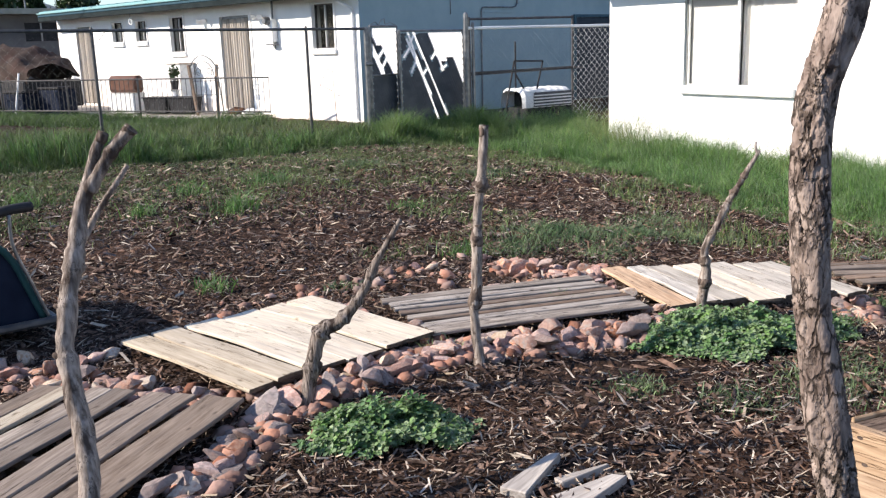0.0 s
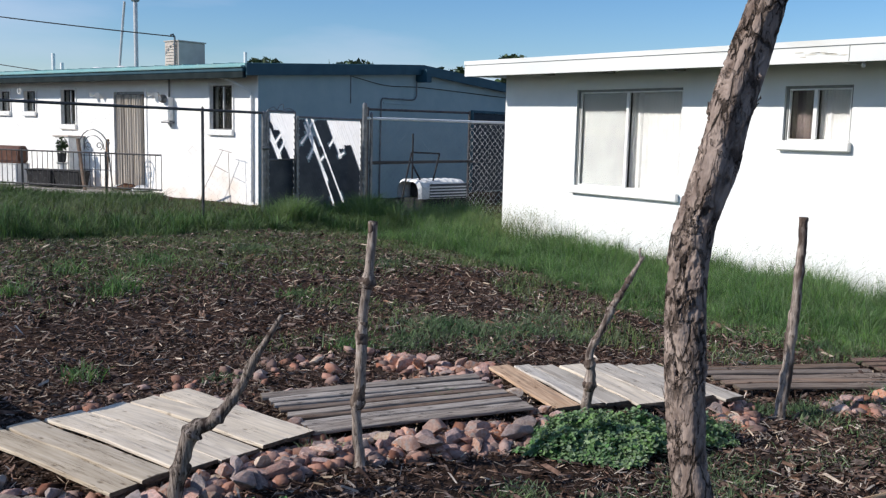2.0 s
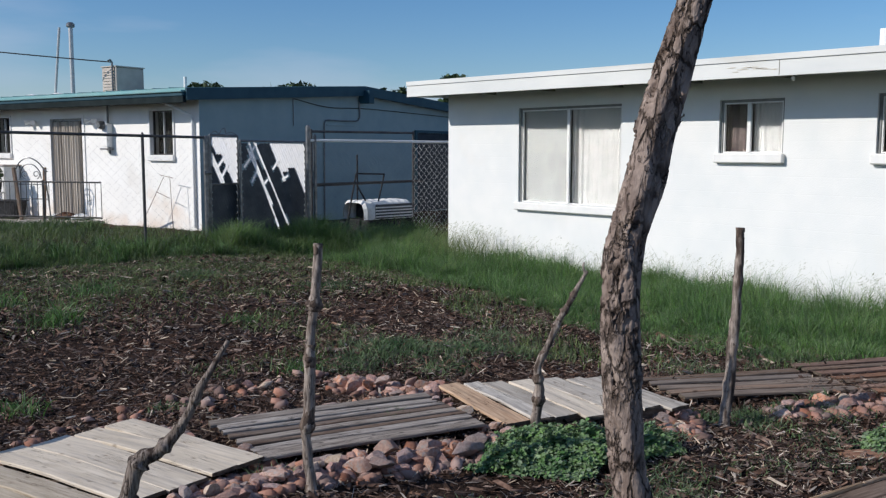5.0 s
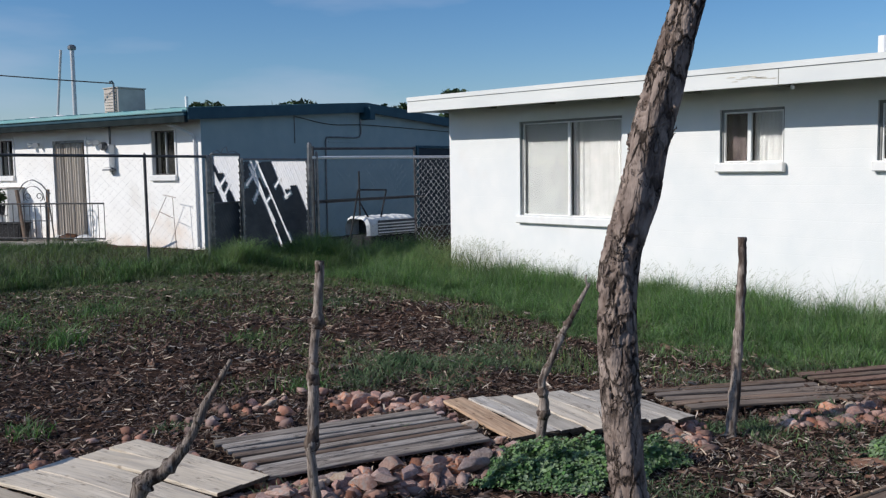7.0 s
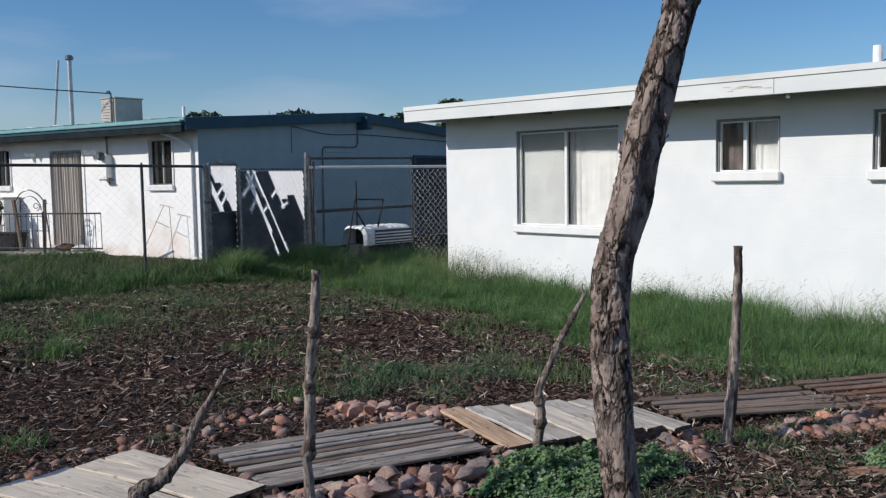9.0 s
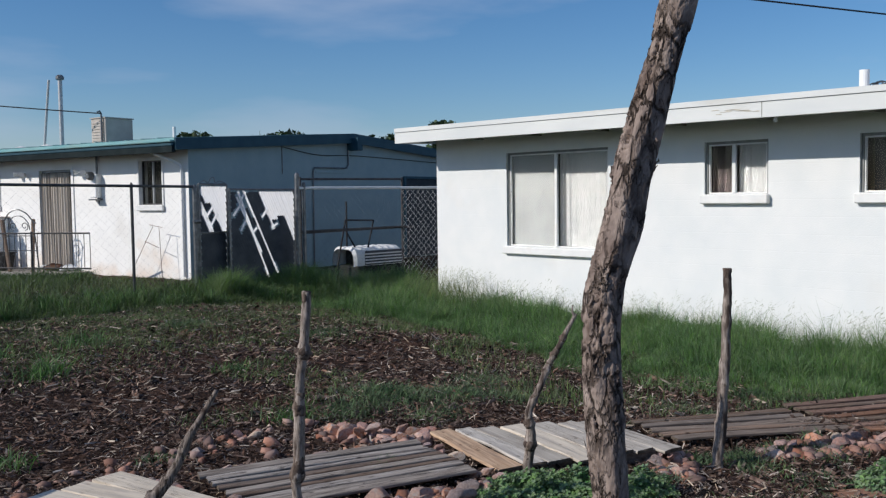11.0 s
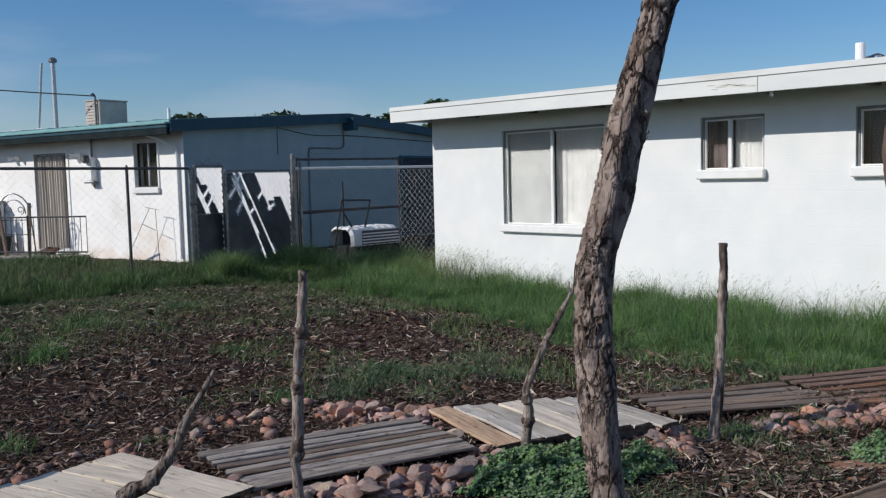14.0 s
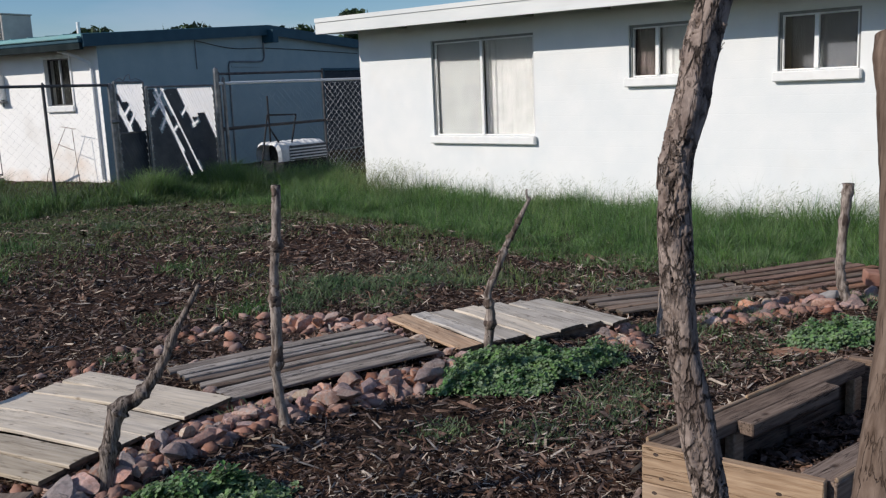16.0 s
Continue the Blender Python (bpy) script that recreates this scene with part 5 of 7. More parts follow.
def gravel():
    """Small stones that fill the gaps between the larger ones."""
    rng = random.Random(17)
    bm = bmesh.new()
    for a, b, wd, count in (((0.2, 4.5), (1.02, 3.5), 0.16, 70), ((1.06, 3.3), (0.55, 2.8), 0.12, 40), ((1.1, 3.4), (2.05, 3.48), 0.16, 110), ((2.05, 3.48), (3.15, 3.2), 0.17, 130), ((3.25, 4.75), (3.5, 4.1), 0.18, 70), ((1.95, 4.5), (2.06, 3.66), 0.07, 40),
                            ((4.0, 2.75), (4.38, 3.02), 0.12, 40), ((4.7, 2.66), (5.3, 2.27), 0.13, 60), ((5.3, 2.22), (5.95, 1.86), 0.12, 40), ((1.3, 4.85), (3.4, 4.85), 0.3, 40)):
        a, b = Vector(a), Vector(b)
        nrm = Vector((-(b - a).y, (b - a).x)).normalized()
        for k in range(int(count * 2.1)):
            p = a.lerp(b, rng.random()) + nrm * rng.uniform(-wd, wd)
            s = rng.choice((0.016, 0.021, 0.026, 0.033, 0.04, 0.048)) * rng.uniform(0.85, 1.1)
            r = bmesh.ops.create_icosphere(bm, subdivisions=1, radius=1.0)["verts"]
            m = Matrix.Translation((p.x, p.y, float(ground_z(p.x, p.y)) + s * 0.35)) @ Euler((rng.uniform(-0.5, 0.5), rng.uniform(-0.5, 0.5), rng.uniform(0, 6.28))).to_matrix().to_4x4() @ Matrix.Diagonal((s * 1.25, s * 0.9, s * 0.65, 1))
            for v in r:
                v.co *= rng.uniform(0.82, 1.15)
            bmesh.ops.transform(bm, matrix=m, verts=r)
    tagged(link("gravel", bm, M_GRAVEL, smooth=True), "small reddish stones filling gaps along the pallets", "gravel", kind="stuff")


gravel()


# ---- stakes and trunk ----
def stake(branches, label, seed, mat=None, knotty=1.0):
    """A dry branch set upright in the ground; each branch is rows of (x, y, z, radius)."""
    s = thing("branch_stake", label, "stake", group="branch stakes")
    for k, rows in enumerate(branches):
        pts = spline(rows, 16)
        rng = random.Random(seed + k)
        p = [Vector(r[:3]) + Vector((noise.noise(Vector((r[2] * 9, seed, 0))), noise.noise(Vector((r[2] * 9, 0, seed))), 0)) * 0.006 for r in pts]
        rad = [max(r[3], 0.004) * (1 + 0.14 * noise.noise(Vector((0, seed, r[2] * 14))) + (0.22 if noise.noise(Vector((seed, 3, r[2] * 6.5))) > 0.42 else 0)) for r in pts]
        rad = [r * 0.93 for r in rad]
        spots = []
        j = 12 + rng.randrange(8)
        while k == 0 and j < len(p) - 5:
            spots.append(j)
            j += rng.randrange(11, 22)
        for j in spots:
            for q, f in ((-2, 1.08), (-1, 1.22), (0, 1.36), (1, 1.22), (2, 1.08)):
                rad[j + q] *= 1 + (f - 1) * knotty
        bm = tube_bm(p, rad, 20, wobble=0.13, seed=seed + k)
        stem = part("stem" if k == 0 else "fork", bm, mat or M_STICK, s, smooth=True)
        for j in spots:
            a = rng.uniform(0, 6.28)
            d = Vector((math.cos(a), math.sin(a), 0.45)).normalized()
            r = rad[j]
            kb = tube_bm([p[j] - d * r * 0.2, p[j] + d * r * 0.75, p[j] + d * r * 1.0, p[j] + d * (r * 1.12 + rng.uniform(0, 0.008))], [r * 0.7, r * 0.55, r * 0.36, r * 0.16], 10, wobble=0.5, seed=j)
            part("knot", kb, M_KNOT, s, "dark knot of a broken twig", smooth=True)
        ends = [(j - 2, j + rng.randrange(2, 6)) for j in spots if mat is None and knotty > 0.8] + [(len(p) - 5, len(p) - 1)] * (mat is None and k < 2)
        for j0, j1 in ends:
            j1 = min(j1, len(p) - 1)
            ring = tube_bm(p[j0:j1 + 1], [rad[j0] * 0.97] + [r * rng.uniform(0.99, 1.05) for r in rad[j0 + 1:j1]] + [rad[j1] * (0.97 if j1 < len(p) - 1 else 1.02)], 16, wobble=0.28, seed=j0)
            part("bark_ring", ring, M_OLDBARK, s, "dark ring of leftover bark", smooth=True)
    return s


stake([[(0.30, 2.65, -0.15, 0.031), (0.30, 2.66, 0.0, 0.031), (0.305, 2.68, 0.129, 0.031), (0.322, 2.723, 0.289, 0.0334), (0.313, 2.807, 0.533, 0.0296), (0.328, 2.839, 0.675, 0.030), (0.374, 2.869, 0.848, 0.0275), (0.42, 2.89, 1.01, 0.0245), (0.46, 2.86, 1.08, 0.022), (0.51, 2.83, 1.16, 0.020), (0.56, 2.80, 1.22, 0.021)],
       [(0.415, 2.89, 0.99, 0.020), (0.45, 2.87, 1.11, 0.017), (0.49, 2.84, 1.21, 0.017)],
       [(0.375, 2.88, 0.84, 0.012), (0.415, 2.93, 0.885, 0.011), (0.47, 2.95, 0.965, 0.010), (0.575, 2.97, 1.095, 0.008)]], "forked grey dry branch stake with two thick tips", 3, knotty=0.35)
stake([[(1.25, 3.36, -0.15, 0.035), (1.26, 3.35, 0.0, 0.034), (1.29, 3.33, 0.19, 0.031), (1.33, 3.31, 0.32, 0.033), (1.39, 3.27, 0.36, 0.028), (1.46, 3.23, 0.45, 0.021), (1.53, 3.18, 0.61, 0.016), (1.61, 3.13, 0.77, 0.009)]], "crooked dark dry branch stake bent at an elbow", 7, M_STICK_DARK)
stake([[(2.07, 3.28, -0.15, 0.027), (2.07, 3.28, 0.0, 0.026), (2.05, 3.29, 0.23, 0.023), (2.06, 3.28, 0.48, 0.026), (2.07, 3.28, 0.71, 0.021), (2.09, 3.27, 0.9, 0.022), (2.10, 3.26, 1.09, 0.020)]], "straight knotty dry branch stake", 11)
stake([[(3.322, 3.163, -0.15, 0.028), (3.325, 3.165, 0.0, 0.028), (3.328, 3.168, 0.065, 0.027), (3.347, 3.159, 0.256, 0.027), (3.347, 3.159, 0.399, 0.02), (3.414, 3.121, 0.571, 0.018), (3.462, 3.092, 0.686, 0.016), (3.519, 3.054, 0.806, 0.012), (3.557, 3.034, 0.877, 0.009)],
       [(3.548, 3.039, 0.858, 0.008), (3.538, 3.044, 0.896, 0.006), (3.543, 3.044, 0.92, 0.004)]], "thin leaning dry branch stake", 15)
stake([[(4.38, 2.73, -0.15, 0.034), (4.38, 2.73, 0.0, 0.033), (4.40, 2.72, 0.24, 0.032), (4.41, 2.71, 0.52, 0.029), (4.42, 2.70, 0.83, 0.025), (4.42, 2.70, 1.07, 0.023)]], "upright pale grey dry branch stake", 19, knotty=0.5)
stake([[(5.50, 2.06, -0.15, 0.034), (5.50, 2.06, 0.0, 0.034), (5.47, 2.10, 0.2, 0.032), (5.47, 2.10, 0.41, 0.029), (5.48, 2.09, 0.62, 0.031), (5.49, 2.08, 0.78, 0.036)]], "short pale dry branch stake with a flared top", 23, knotty=0.5)


def trunk():
    t = thing("young_tree", "slender leaning young tree with rough cracked bark", "tree")
    rows = np.vstack([spline([(0.9142, 0.5525, -0.195, 0.0350), (0.9091, 0.5627, -0.041, 0.0339), (0.8885, 0.6090, 0.370, 0.0308), (0.8680, 0.6501, 0.730, 0.0278), (0.8505, 0.6810, 0.915, 0.0251)], 60)[:-1], spline([
        (0.8505, 0.6810, 0.915, 0.0251), (0.8453, 0.6933, 0.979, 0.0251), (0.8402, 0.7046, 1.057, 0.0231), (0.8330, 0.7159, 1.134, 0.0213), (0.8299, 0.7211, 1.209, 0.0219), (0.8279, 0.7241, 1.279, 0.0224), (0.8349, 0.7278, 1.356, 0.0210), (0.8424, 0.7232, 1.397, 0.0216), (0.8538, 0.7169, 1.439, 0.0238), (0.8658, 0.7106, 1.496, 0.0219), (0.8716, 0.7047, 1.528, 0.0219), (0.8811, 0.6910, 1.589, 0.0211), (0.8895, 0.6773, 1.648, 0.0205), (0.9000, 0.6626, 1.733, 0.0200), (0.9064, 0.6478, 1.870, 0.0190), (0.9148, 0.6373, 2.028, 0.0179)], 38)])
    bm = bmesh.new()
    n, rings = 104, []
    for r in rows:
        ring = []
        for j in range(n):
            a = 2 * math.pi * j / n
            d = Vector((math.cos(a), math.sin(a), 0))
            # bark: flat jagged plates parted by narrow furrows, lifting at their ends; some stretches smooth
            q = Vector((math.cos(a), math.sin(a), r[2] * 22.0))
            w = Vector((noise.noise(q * 1.3), noise.noise(q * 1.3 + Vector((9, 2, 4))), noise.noise(q * 1.3 + Vector((3, 8, 1))))) * 0.55
            w += Vector((noise.noise(q * 5.0), noise.noise(q * 5.0 + Vector((5, 1, 7))), noise.noise(q * 5.0 + Vector((2, 6, 3))))) * 0.17
            e = Vector((q.x * 1.9, q.y * 1.9, q.z * 1.25)) + w
            cell = noise.voronoi(e)[0]
            crack = min((cell[1] - cell[0]) / 0.10, 1.0)
            fine = noise.voronoi(Vector((e.x * 2.3, e.y * 2.3, e.z * 1.7)))[0]
            rough = min(max(0.62 + 1.9 * noise.noise(Vector((math.cos(a), math.sin(a), r[2] * 8.0)) * 0.9 + Vector((4, 0, 2))), 0.12), 1.0)
            h = rough * (-0.0036 * (1 - crack) ** 1.5 + 0.0034 * noise.cell(e * 0.9) - 0.0015)
            h -= 0.0011 * rough * (1 - min((fine[1] - fine[0]) / 0.08, 1.0))
            h += 0.0006 * noise.noise(Vector((q.x * 4, q.y * 4, q.z * 1.2))) + 0.0004 * noise.noise(q * 9.0)
            h += 0.0030 * noise.noise(Vector((math.cos(a), math.sin(a), r[2] * 6)) * 1.6)
            ring.append(bm.verts.new(Vector(r[:3]) + d * (r[3] + h)))
        rings.append(ring)
    for r0, r1 in zip(rings, rings[1:]):
        for j in range(n):
            bm.faces.new((r0[j], r0[(j + 1) % n], r1[(j + 1) % n], r1[j]))
    bm.faces.new(rings[-1])
    spots = [[v.co.copy() for v in ring] for ring in rings]
    part("trunk", bm, M_BARK, t, smooth=True)
    rng = random.Random(14)
    for k in range(26):
        i0, j0 = rng.randrange(330, len(spots) - 190), rng.randrange(n)
        hi, wj = rng.randrange(8, 19), rng.randrange(5, 12)
        fb = bmesh.new()
        grid = []
        for i in range(hi + 1):
            row = []
            for j in range(wj + 1):
                q = spots[i0 + i][(j0 + j) % n]
                axis = sum(spots[i0 + i], Vector()) / n
                out = (q - axis).normalized()
                u, w = i / hi, j / wj
                lift = 0.0004 + 0.0030 * u ** 2
                shift = 0.0022 * noise.noise(Vector((i * 0.7, j * 0.9, k))) * (1 if 0 < i < hi else 2.2)
                row.append(fb.verts.new(q + out * lift + Vector((0, 0, shift))))
            grid.append(row)
        for i in range(hi):
            for j in range(wj):
                edge = min(i, hi - 1 - i) == 0 and (j in (0, wj - 1) or rng.random() < 0.3) or j in (0, wj - 1) and rng.random() < 0.35
                if not edge:
                    fb.faces.new((grid[i][j], grid[i][j + 1], grid[i + 1][j + 1], grid[i + 1][j]))
        bmesh.ops.delete(fb, geom=[v for v in fb.verts if not v.link_faces], context="VERTS")
        part("bark_flake", fb, M_BARK, t, "lifted flake of bark", smooth=False)


trunk()


def near_post():
    p = thing("wooden_post", "smooth brown weathered wooden post beside the planter", "post")
    rows = spline([(1.40, 0.69, -0.15, 0.062), (1.43, 0.69, 0.0, 0.060), (1.51, 0.688, 0.32, 0.055), (1.589, 0.687, 0.631, 0.050), (1.64, 0.684, 0.83, 0.047), (1.685, 0.684, 1.006, 0.047), (1.719, 0.702, 1.216, 0.047), (1.742, 0.721, 1.38, 0.046), (1.755, 0.734, 1.494, 0.049), (1.763, 0.742, 1.541, 0.042)], 12)
    part("post", tube_bm([Vector(r[:3]) for r in rows], [r[3] for r in rows], 24, wobble=0.06, seed=4), M_POST, p, smooth=True)


near_post()


# ---- planter box ----
def planter():
    p = thing("planter_box", "open wooden planter box of old lumber filled with chips", "planter")
    A, B, C = Vector((2.30, 1.63)), Vector((2.36, 1.06)), Vector((3.62, 1.42))
    D = B + (C - A)
    top, t = 0.28, 0.04

    def plank(name, a, b, z0, z1, mat, th=t, lab=""):
        dv = b - a
        m = Matrix.Translation((a.x, a.y, 0)) @ Matrix.Rotation(math.atan2(dv.y, dv.x), 4, "Z")
        bm = bmesh.new()
        r = bx(bm, 0, dv.length, -th / 2, th / 2, 0, z1 - z0, bevel=0.004)
        ob = part(name, bm, mat, p, lab)
        ob.matrix_basis = Matrix.Translation((0, 0, z0)) @ m
        return ob

    u = (C - A).normalized()
    plank("front_board", A, B, 0.15, top, M_CUT, lab="fresh tan front board")
    plank("front_board", A, B, -0.02, 0.147, M_CUT, lab="fresh tan front board")
    w = Vector((u.y, -u.x))
    for q0, q1 in ((A, C), (B, D)):
        plank("side_board", q0 + u * 0.025, q1, 0.12, top - 0.012, M_CUT_OLD)
        plank("side_board", q0 + u * 0.025, q1, -0.04, 0.117, M_CUT_OLD)
    # sunlit outer edge of the far board, painted as pale strips broken into lengths
    for u0, u1, z in ((0.03, 0.31, 0.006), (0.315, 0.60, 0.002), (0.605, 0.97, 0.007), (0.975, 1.30, 0.004)):
        plank("worn_edge", A + u * u0 - w * 0.014, A + u * u1 - w * 0.014, top - 0.012, top + z, M_CUT, 0.012, "pale strip painted as the sunlit edge of the side board")
    plank("worn_edge", B + u * 0.03 + w * 0.014, D + w * 0.014, top - 0.012, top + 0.004, M_CUT, 0.012, "pale strip painted as the sunlit edge of the side board")
    # ledgers on the inner side, the far one with a wider length let in
    plank("ledger", A + u * 0.03 + w * 0.040, C - u * 0.03 + w * 0.040, top - 0.055, top - 0.006, M_CUT_OLD, 0.088)
    plank("ledger", A + u * 0.40 + w * 0.117, A + u * 0.98 + w * 0.117, top - 0.055, top - 0.007, M_CUT_OLD, 0.064)
    plank("ledger", B + u * 0.03 - w * 0.048, D - u * 0.03 - w * 0.048, top - 0.055, top - 0.014, M_CUT_OLD, 0.105)
    plank("end_board", C, D, 0.12, top, M_CUT_OLD)
    plank("end_board", C, D, -0.04, 0.117, M_CUT_OLD)
    for q in (A + u * 0.42 + w * 0.062, C - u * 0.08 + w * 0.062, B + u * 0.09 - w * 0.05):
        m = pose(q.x, q.y, 0, 0, 0, math.degrees(math.atan2(u.y, u.x)))
        part("corner_block", box_bm(-0.03, 0.03, -0.02, 0.02, 0.0, top - 0.058, bevel=0.004, m=m), M_CUT, p)
    # knots and nail stains on the front boards
    v = (B - A).normalized()
    for du, z in ((0.055, 0.255), (0.075, 0.175), (0.05, 0.12), (0.45, 0.215), (0.30, 0.09)):
        q = A + v * du - u * 0.0202
        m = pose(q.x, q.y, z) @ Matrix.Rotation(math.atan2(v.y, v.x), 4, "Z") @ Matrix.Diagonal((1.6, 1, 1, 1))
        bm = tube_bm([Vector((0, 0.001, 0)), Vector((0, -0.0015, 0))], 0.006, 10)
        bmesh.ops.transform(bm, matrix=m, verts=bm.verts)
        part("knot", bm, M_KNOT, p, "dark knot in the tan board")
    bm = bmesh.new()
    corners = [A + u * 0.03 + w * 0.03, C - u * 0.03 + w * 0.03, D - u * 0.03 - w * 0.03, B + u * 0.03 - w * 0.03]
    nx, ny = 30, 14
    grid = []
    for i in range(nx + 1):
        row = []
        for j in range(ny + 1):
            e = corners[0].lerp(corners[1], i / nx).lerp(corners[3].lerp(corners[2], i / nx), j / ny)
            row.append(bm.verts.new((e.x, e.y, 0.045 + 0.02 * noise.noise(Vector((e.x * 6, e.y * 6, 0))))))
        grid.append(row)
    for i in range(nx):
        for j in range(ny):
            bm.faces.new((grid[i][j], grid[i + 1][j], grid[i + 1][j + 1], grid[i][j + 1]))
    part("soil", bm, M_SOIL, p, smooth=True)
    return corners


PLANTER = planter()


def split_wood():
    for k, (a, b, w, h) in enumerate((((1.50, 2.25), (1.76, 2.36), 0.10, 0.04), ((1.60, 2.10), (1.84, 2.12), 0.13, 0.03), ((1.66, 2.22), (1.86, 2.20), 0.07, 0.03))):
        a, b = Vector(a), Vector(b)
        dv = b - a
        s = thing("wood_offcut", "weathered grey split wood offcut on the mulch", "wood offcut", pose(a.x, a.y, float(ground_z(a.x, a.y)) + 0.005, 4 - 5 * k, -3, math.degrees(math.atan2(dv.y, dv.x))), "wood offcuts")
        bm = bmesh.new()
        bx(bm, 0, dv.length, -w / 2, w / 2, 0, h, bevel=0.004)
        for v in bm.verts:
            v.co.x += 0.02 * noise.noise(Vector((v.co.y * 40, v.co.z * 30, k)))
            v.co.y *= 1 - 0.6 * max(v.co.x, 0) / dv.length
            if v.co.y > 0:
                v.co.z *= 0.7
        part("offcut", bm, M_PLANK_ASH, s)


split_wood()


# ---- bike trailer at the edge of the mulch ----
def trailer():
    t = thing("bike_trailer", "dark navy and green fabric child bike trailer", "trailer", pose(0.50, 4.95, 0, 0, 0, 8))
    bm = bmesh.new()
    prof = [(0.0, 0.12), (-0.02, 0.18), (-0.06, 0.31), (-0.10, 0.44), (-0.17, 0.53), (-0.30, 0.59), (-0.95, 0.58), (-1.10, 0.44), (-1.22, 0.24), (-1.24, 0.12)]
    n = 12
    rings = []
    for k in range(n + 1):
        y = 0.66 * k / n
        tuck = 0.05 * math.sin(math.pi * k / n)
        rings.append([bm.verts.new((x + (0.02 - tuck) * (1 if x > -0.6 else -1), y, z + 0.6 * tuck)) for x, z in prof])
    for r0, r1 in zip(rings, rings[1:]):
        for j in range(len(prof) - 1):
            bm.faces.new((r0[j], r0[j + 1], r1[j + 1], r1[j]))
    bm.faces.new(rings[0])
    bm.faces.new(rings[-1][::-1])
    bmesh.ops.recalc_face_normals(bm, faces=bm.faces)
    part("body", bm, M_NAVY, t, "navy fabric body", smooth=False)
    part("trim", tube_bm(spline([(0.005, -0.008, 0.13), (-0.06, -0.008, 0.32), (-0.11, -0.008, 0.45), (-0.18, -0.008, 0.535), (-0.31, -0.008, 0.59), (-0.95, -0.008, 0.585)], 8), 0.018, 8), M_GREENF, t, "dark green fabric trim", smooth=True)
    part("window_panel", box_bm(-1.0, -0.24, -0.02, -0.008, 0.26, 0.47, bevel=0.004), M_DARK, t, "dark mesh window")
    part("frame_tube", tube_bm(spline([(0.03, -0.03, 0.12), (-0.04, -0.035, 0.33), (-0.10, -0.035, 0.52), (-0.10, -0.03, 0.68)], 8), 0.009, 8), M_GALV, t, "aluminium frame tube", smooth=True)
    part("frame_tube", tube_bm(spline([(0.05, 0.60, 0.12), (-0.01, 0.60, 0.33), (-0.08, 0.45, 0.53), (-0.10, 0.2, 0.68)], 8), 0.009, 8), M_GALV, t, "aluminium frame tube", smooth=True)
    part("handle", tube_bm(spline([(0.02, 0.02, 0.70), (-0.10, -0.01, 0.70), (-0.30, -0.02, 0.67), (-0.75, -0.02, 0.66)], 8), 0.026, 10), M_DARK, t, "black foam push handle", smooth=True)
    part("bumper", tube_bm([(0.05, -0.05, 0.12), (0.05, 0.7, 0.12)], 0.022, 8), M_DARKSTEEL, t)
    part("base_rail", tube_bm([(0.06, -0.05, 0.12), (-1.3, -0.05, 0.12)], 0.022, 8), M_DARKSTEEL, t)
    for y in (-0.11, 0.74):
        w = part("wheel", tube_bm([(-0.6 + 0.21 * math.cos(a), y, 0.21 + 0.21 * math.sin(a)) for a in np.linspace(0, 2 * math.pi, 25)], 0.025, 8, cap=False), M_DARK, t, "black rubber wheel")
        part("hub", tube_bm([(-0.6, y - 0.03, 0.21), (-0.6, y + 0.03, 0.21)], 0.03, 10), M_GALV, w)
        for a in np.linspace(0, math.pi, 6, endpoint=False):
            part("spoke", tube_bm([(-0.6 + 0.2 * math.cos(a), y, 0.21 + 0.2 * math.sin(a)), (-0.6 - 0.2 * math.cos(a), y, 0.21 - 0.2 * math.sin(a))], 0.003, 4), M_GALV, w)
    return t


trailer()


# ---- neighbour's patio ----
def lerp2(a, b, s):
    return a[0] + (b[0] - a[0]) * s, a[1] + (b[1] - a[1]) * s


def iron_fence():
    a, b = (6.32, 16.88), (1.5, 24.06)
    f = thing("iron_railing", "low dark wrought-iron railing before the patio", "railing")
    L = math.hypot(b[0] - a[0], b[1] - a[1])
    for z in (0.24, 0.895):
        part("rail", tube_bm([(*a, z), (*b, z)], 0.016, 6), M_DARKSTEEL, f)
    n = int(L / 0.125)
    for k in range(n + 1):
        x, y = lerp2(a, b, k / n)
        big = k % 16 == 10
        part("post" if big else "picket", tube_bm([(x, y, 0.0 if big else 0.22), (x, y, 0.93 if big else 0.895)], 0.022 if big else 0.007, 6), M_DARKSTEEL, f)


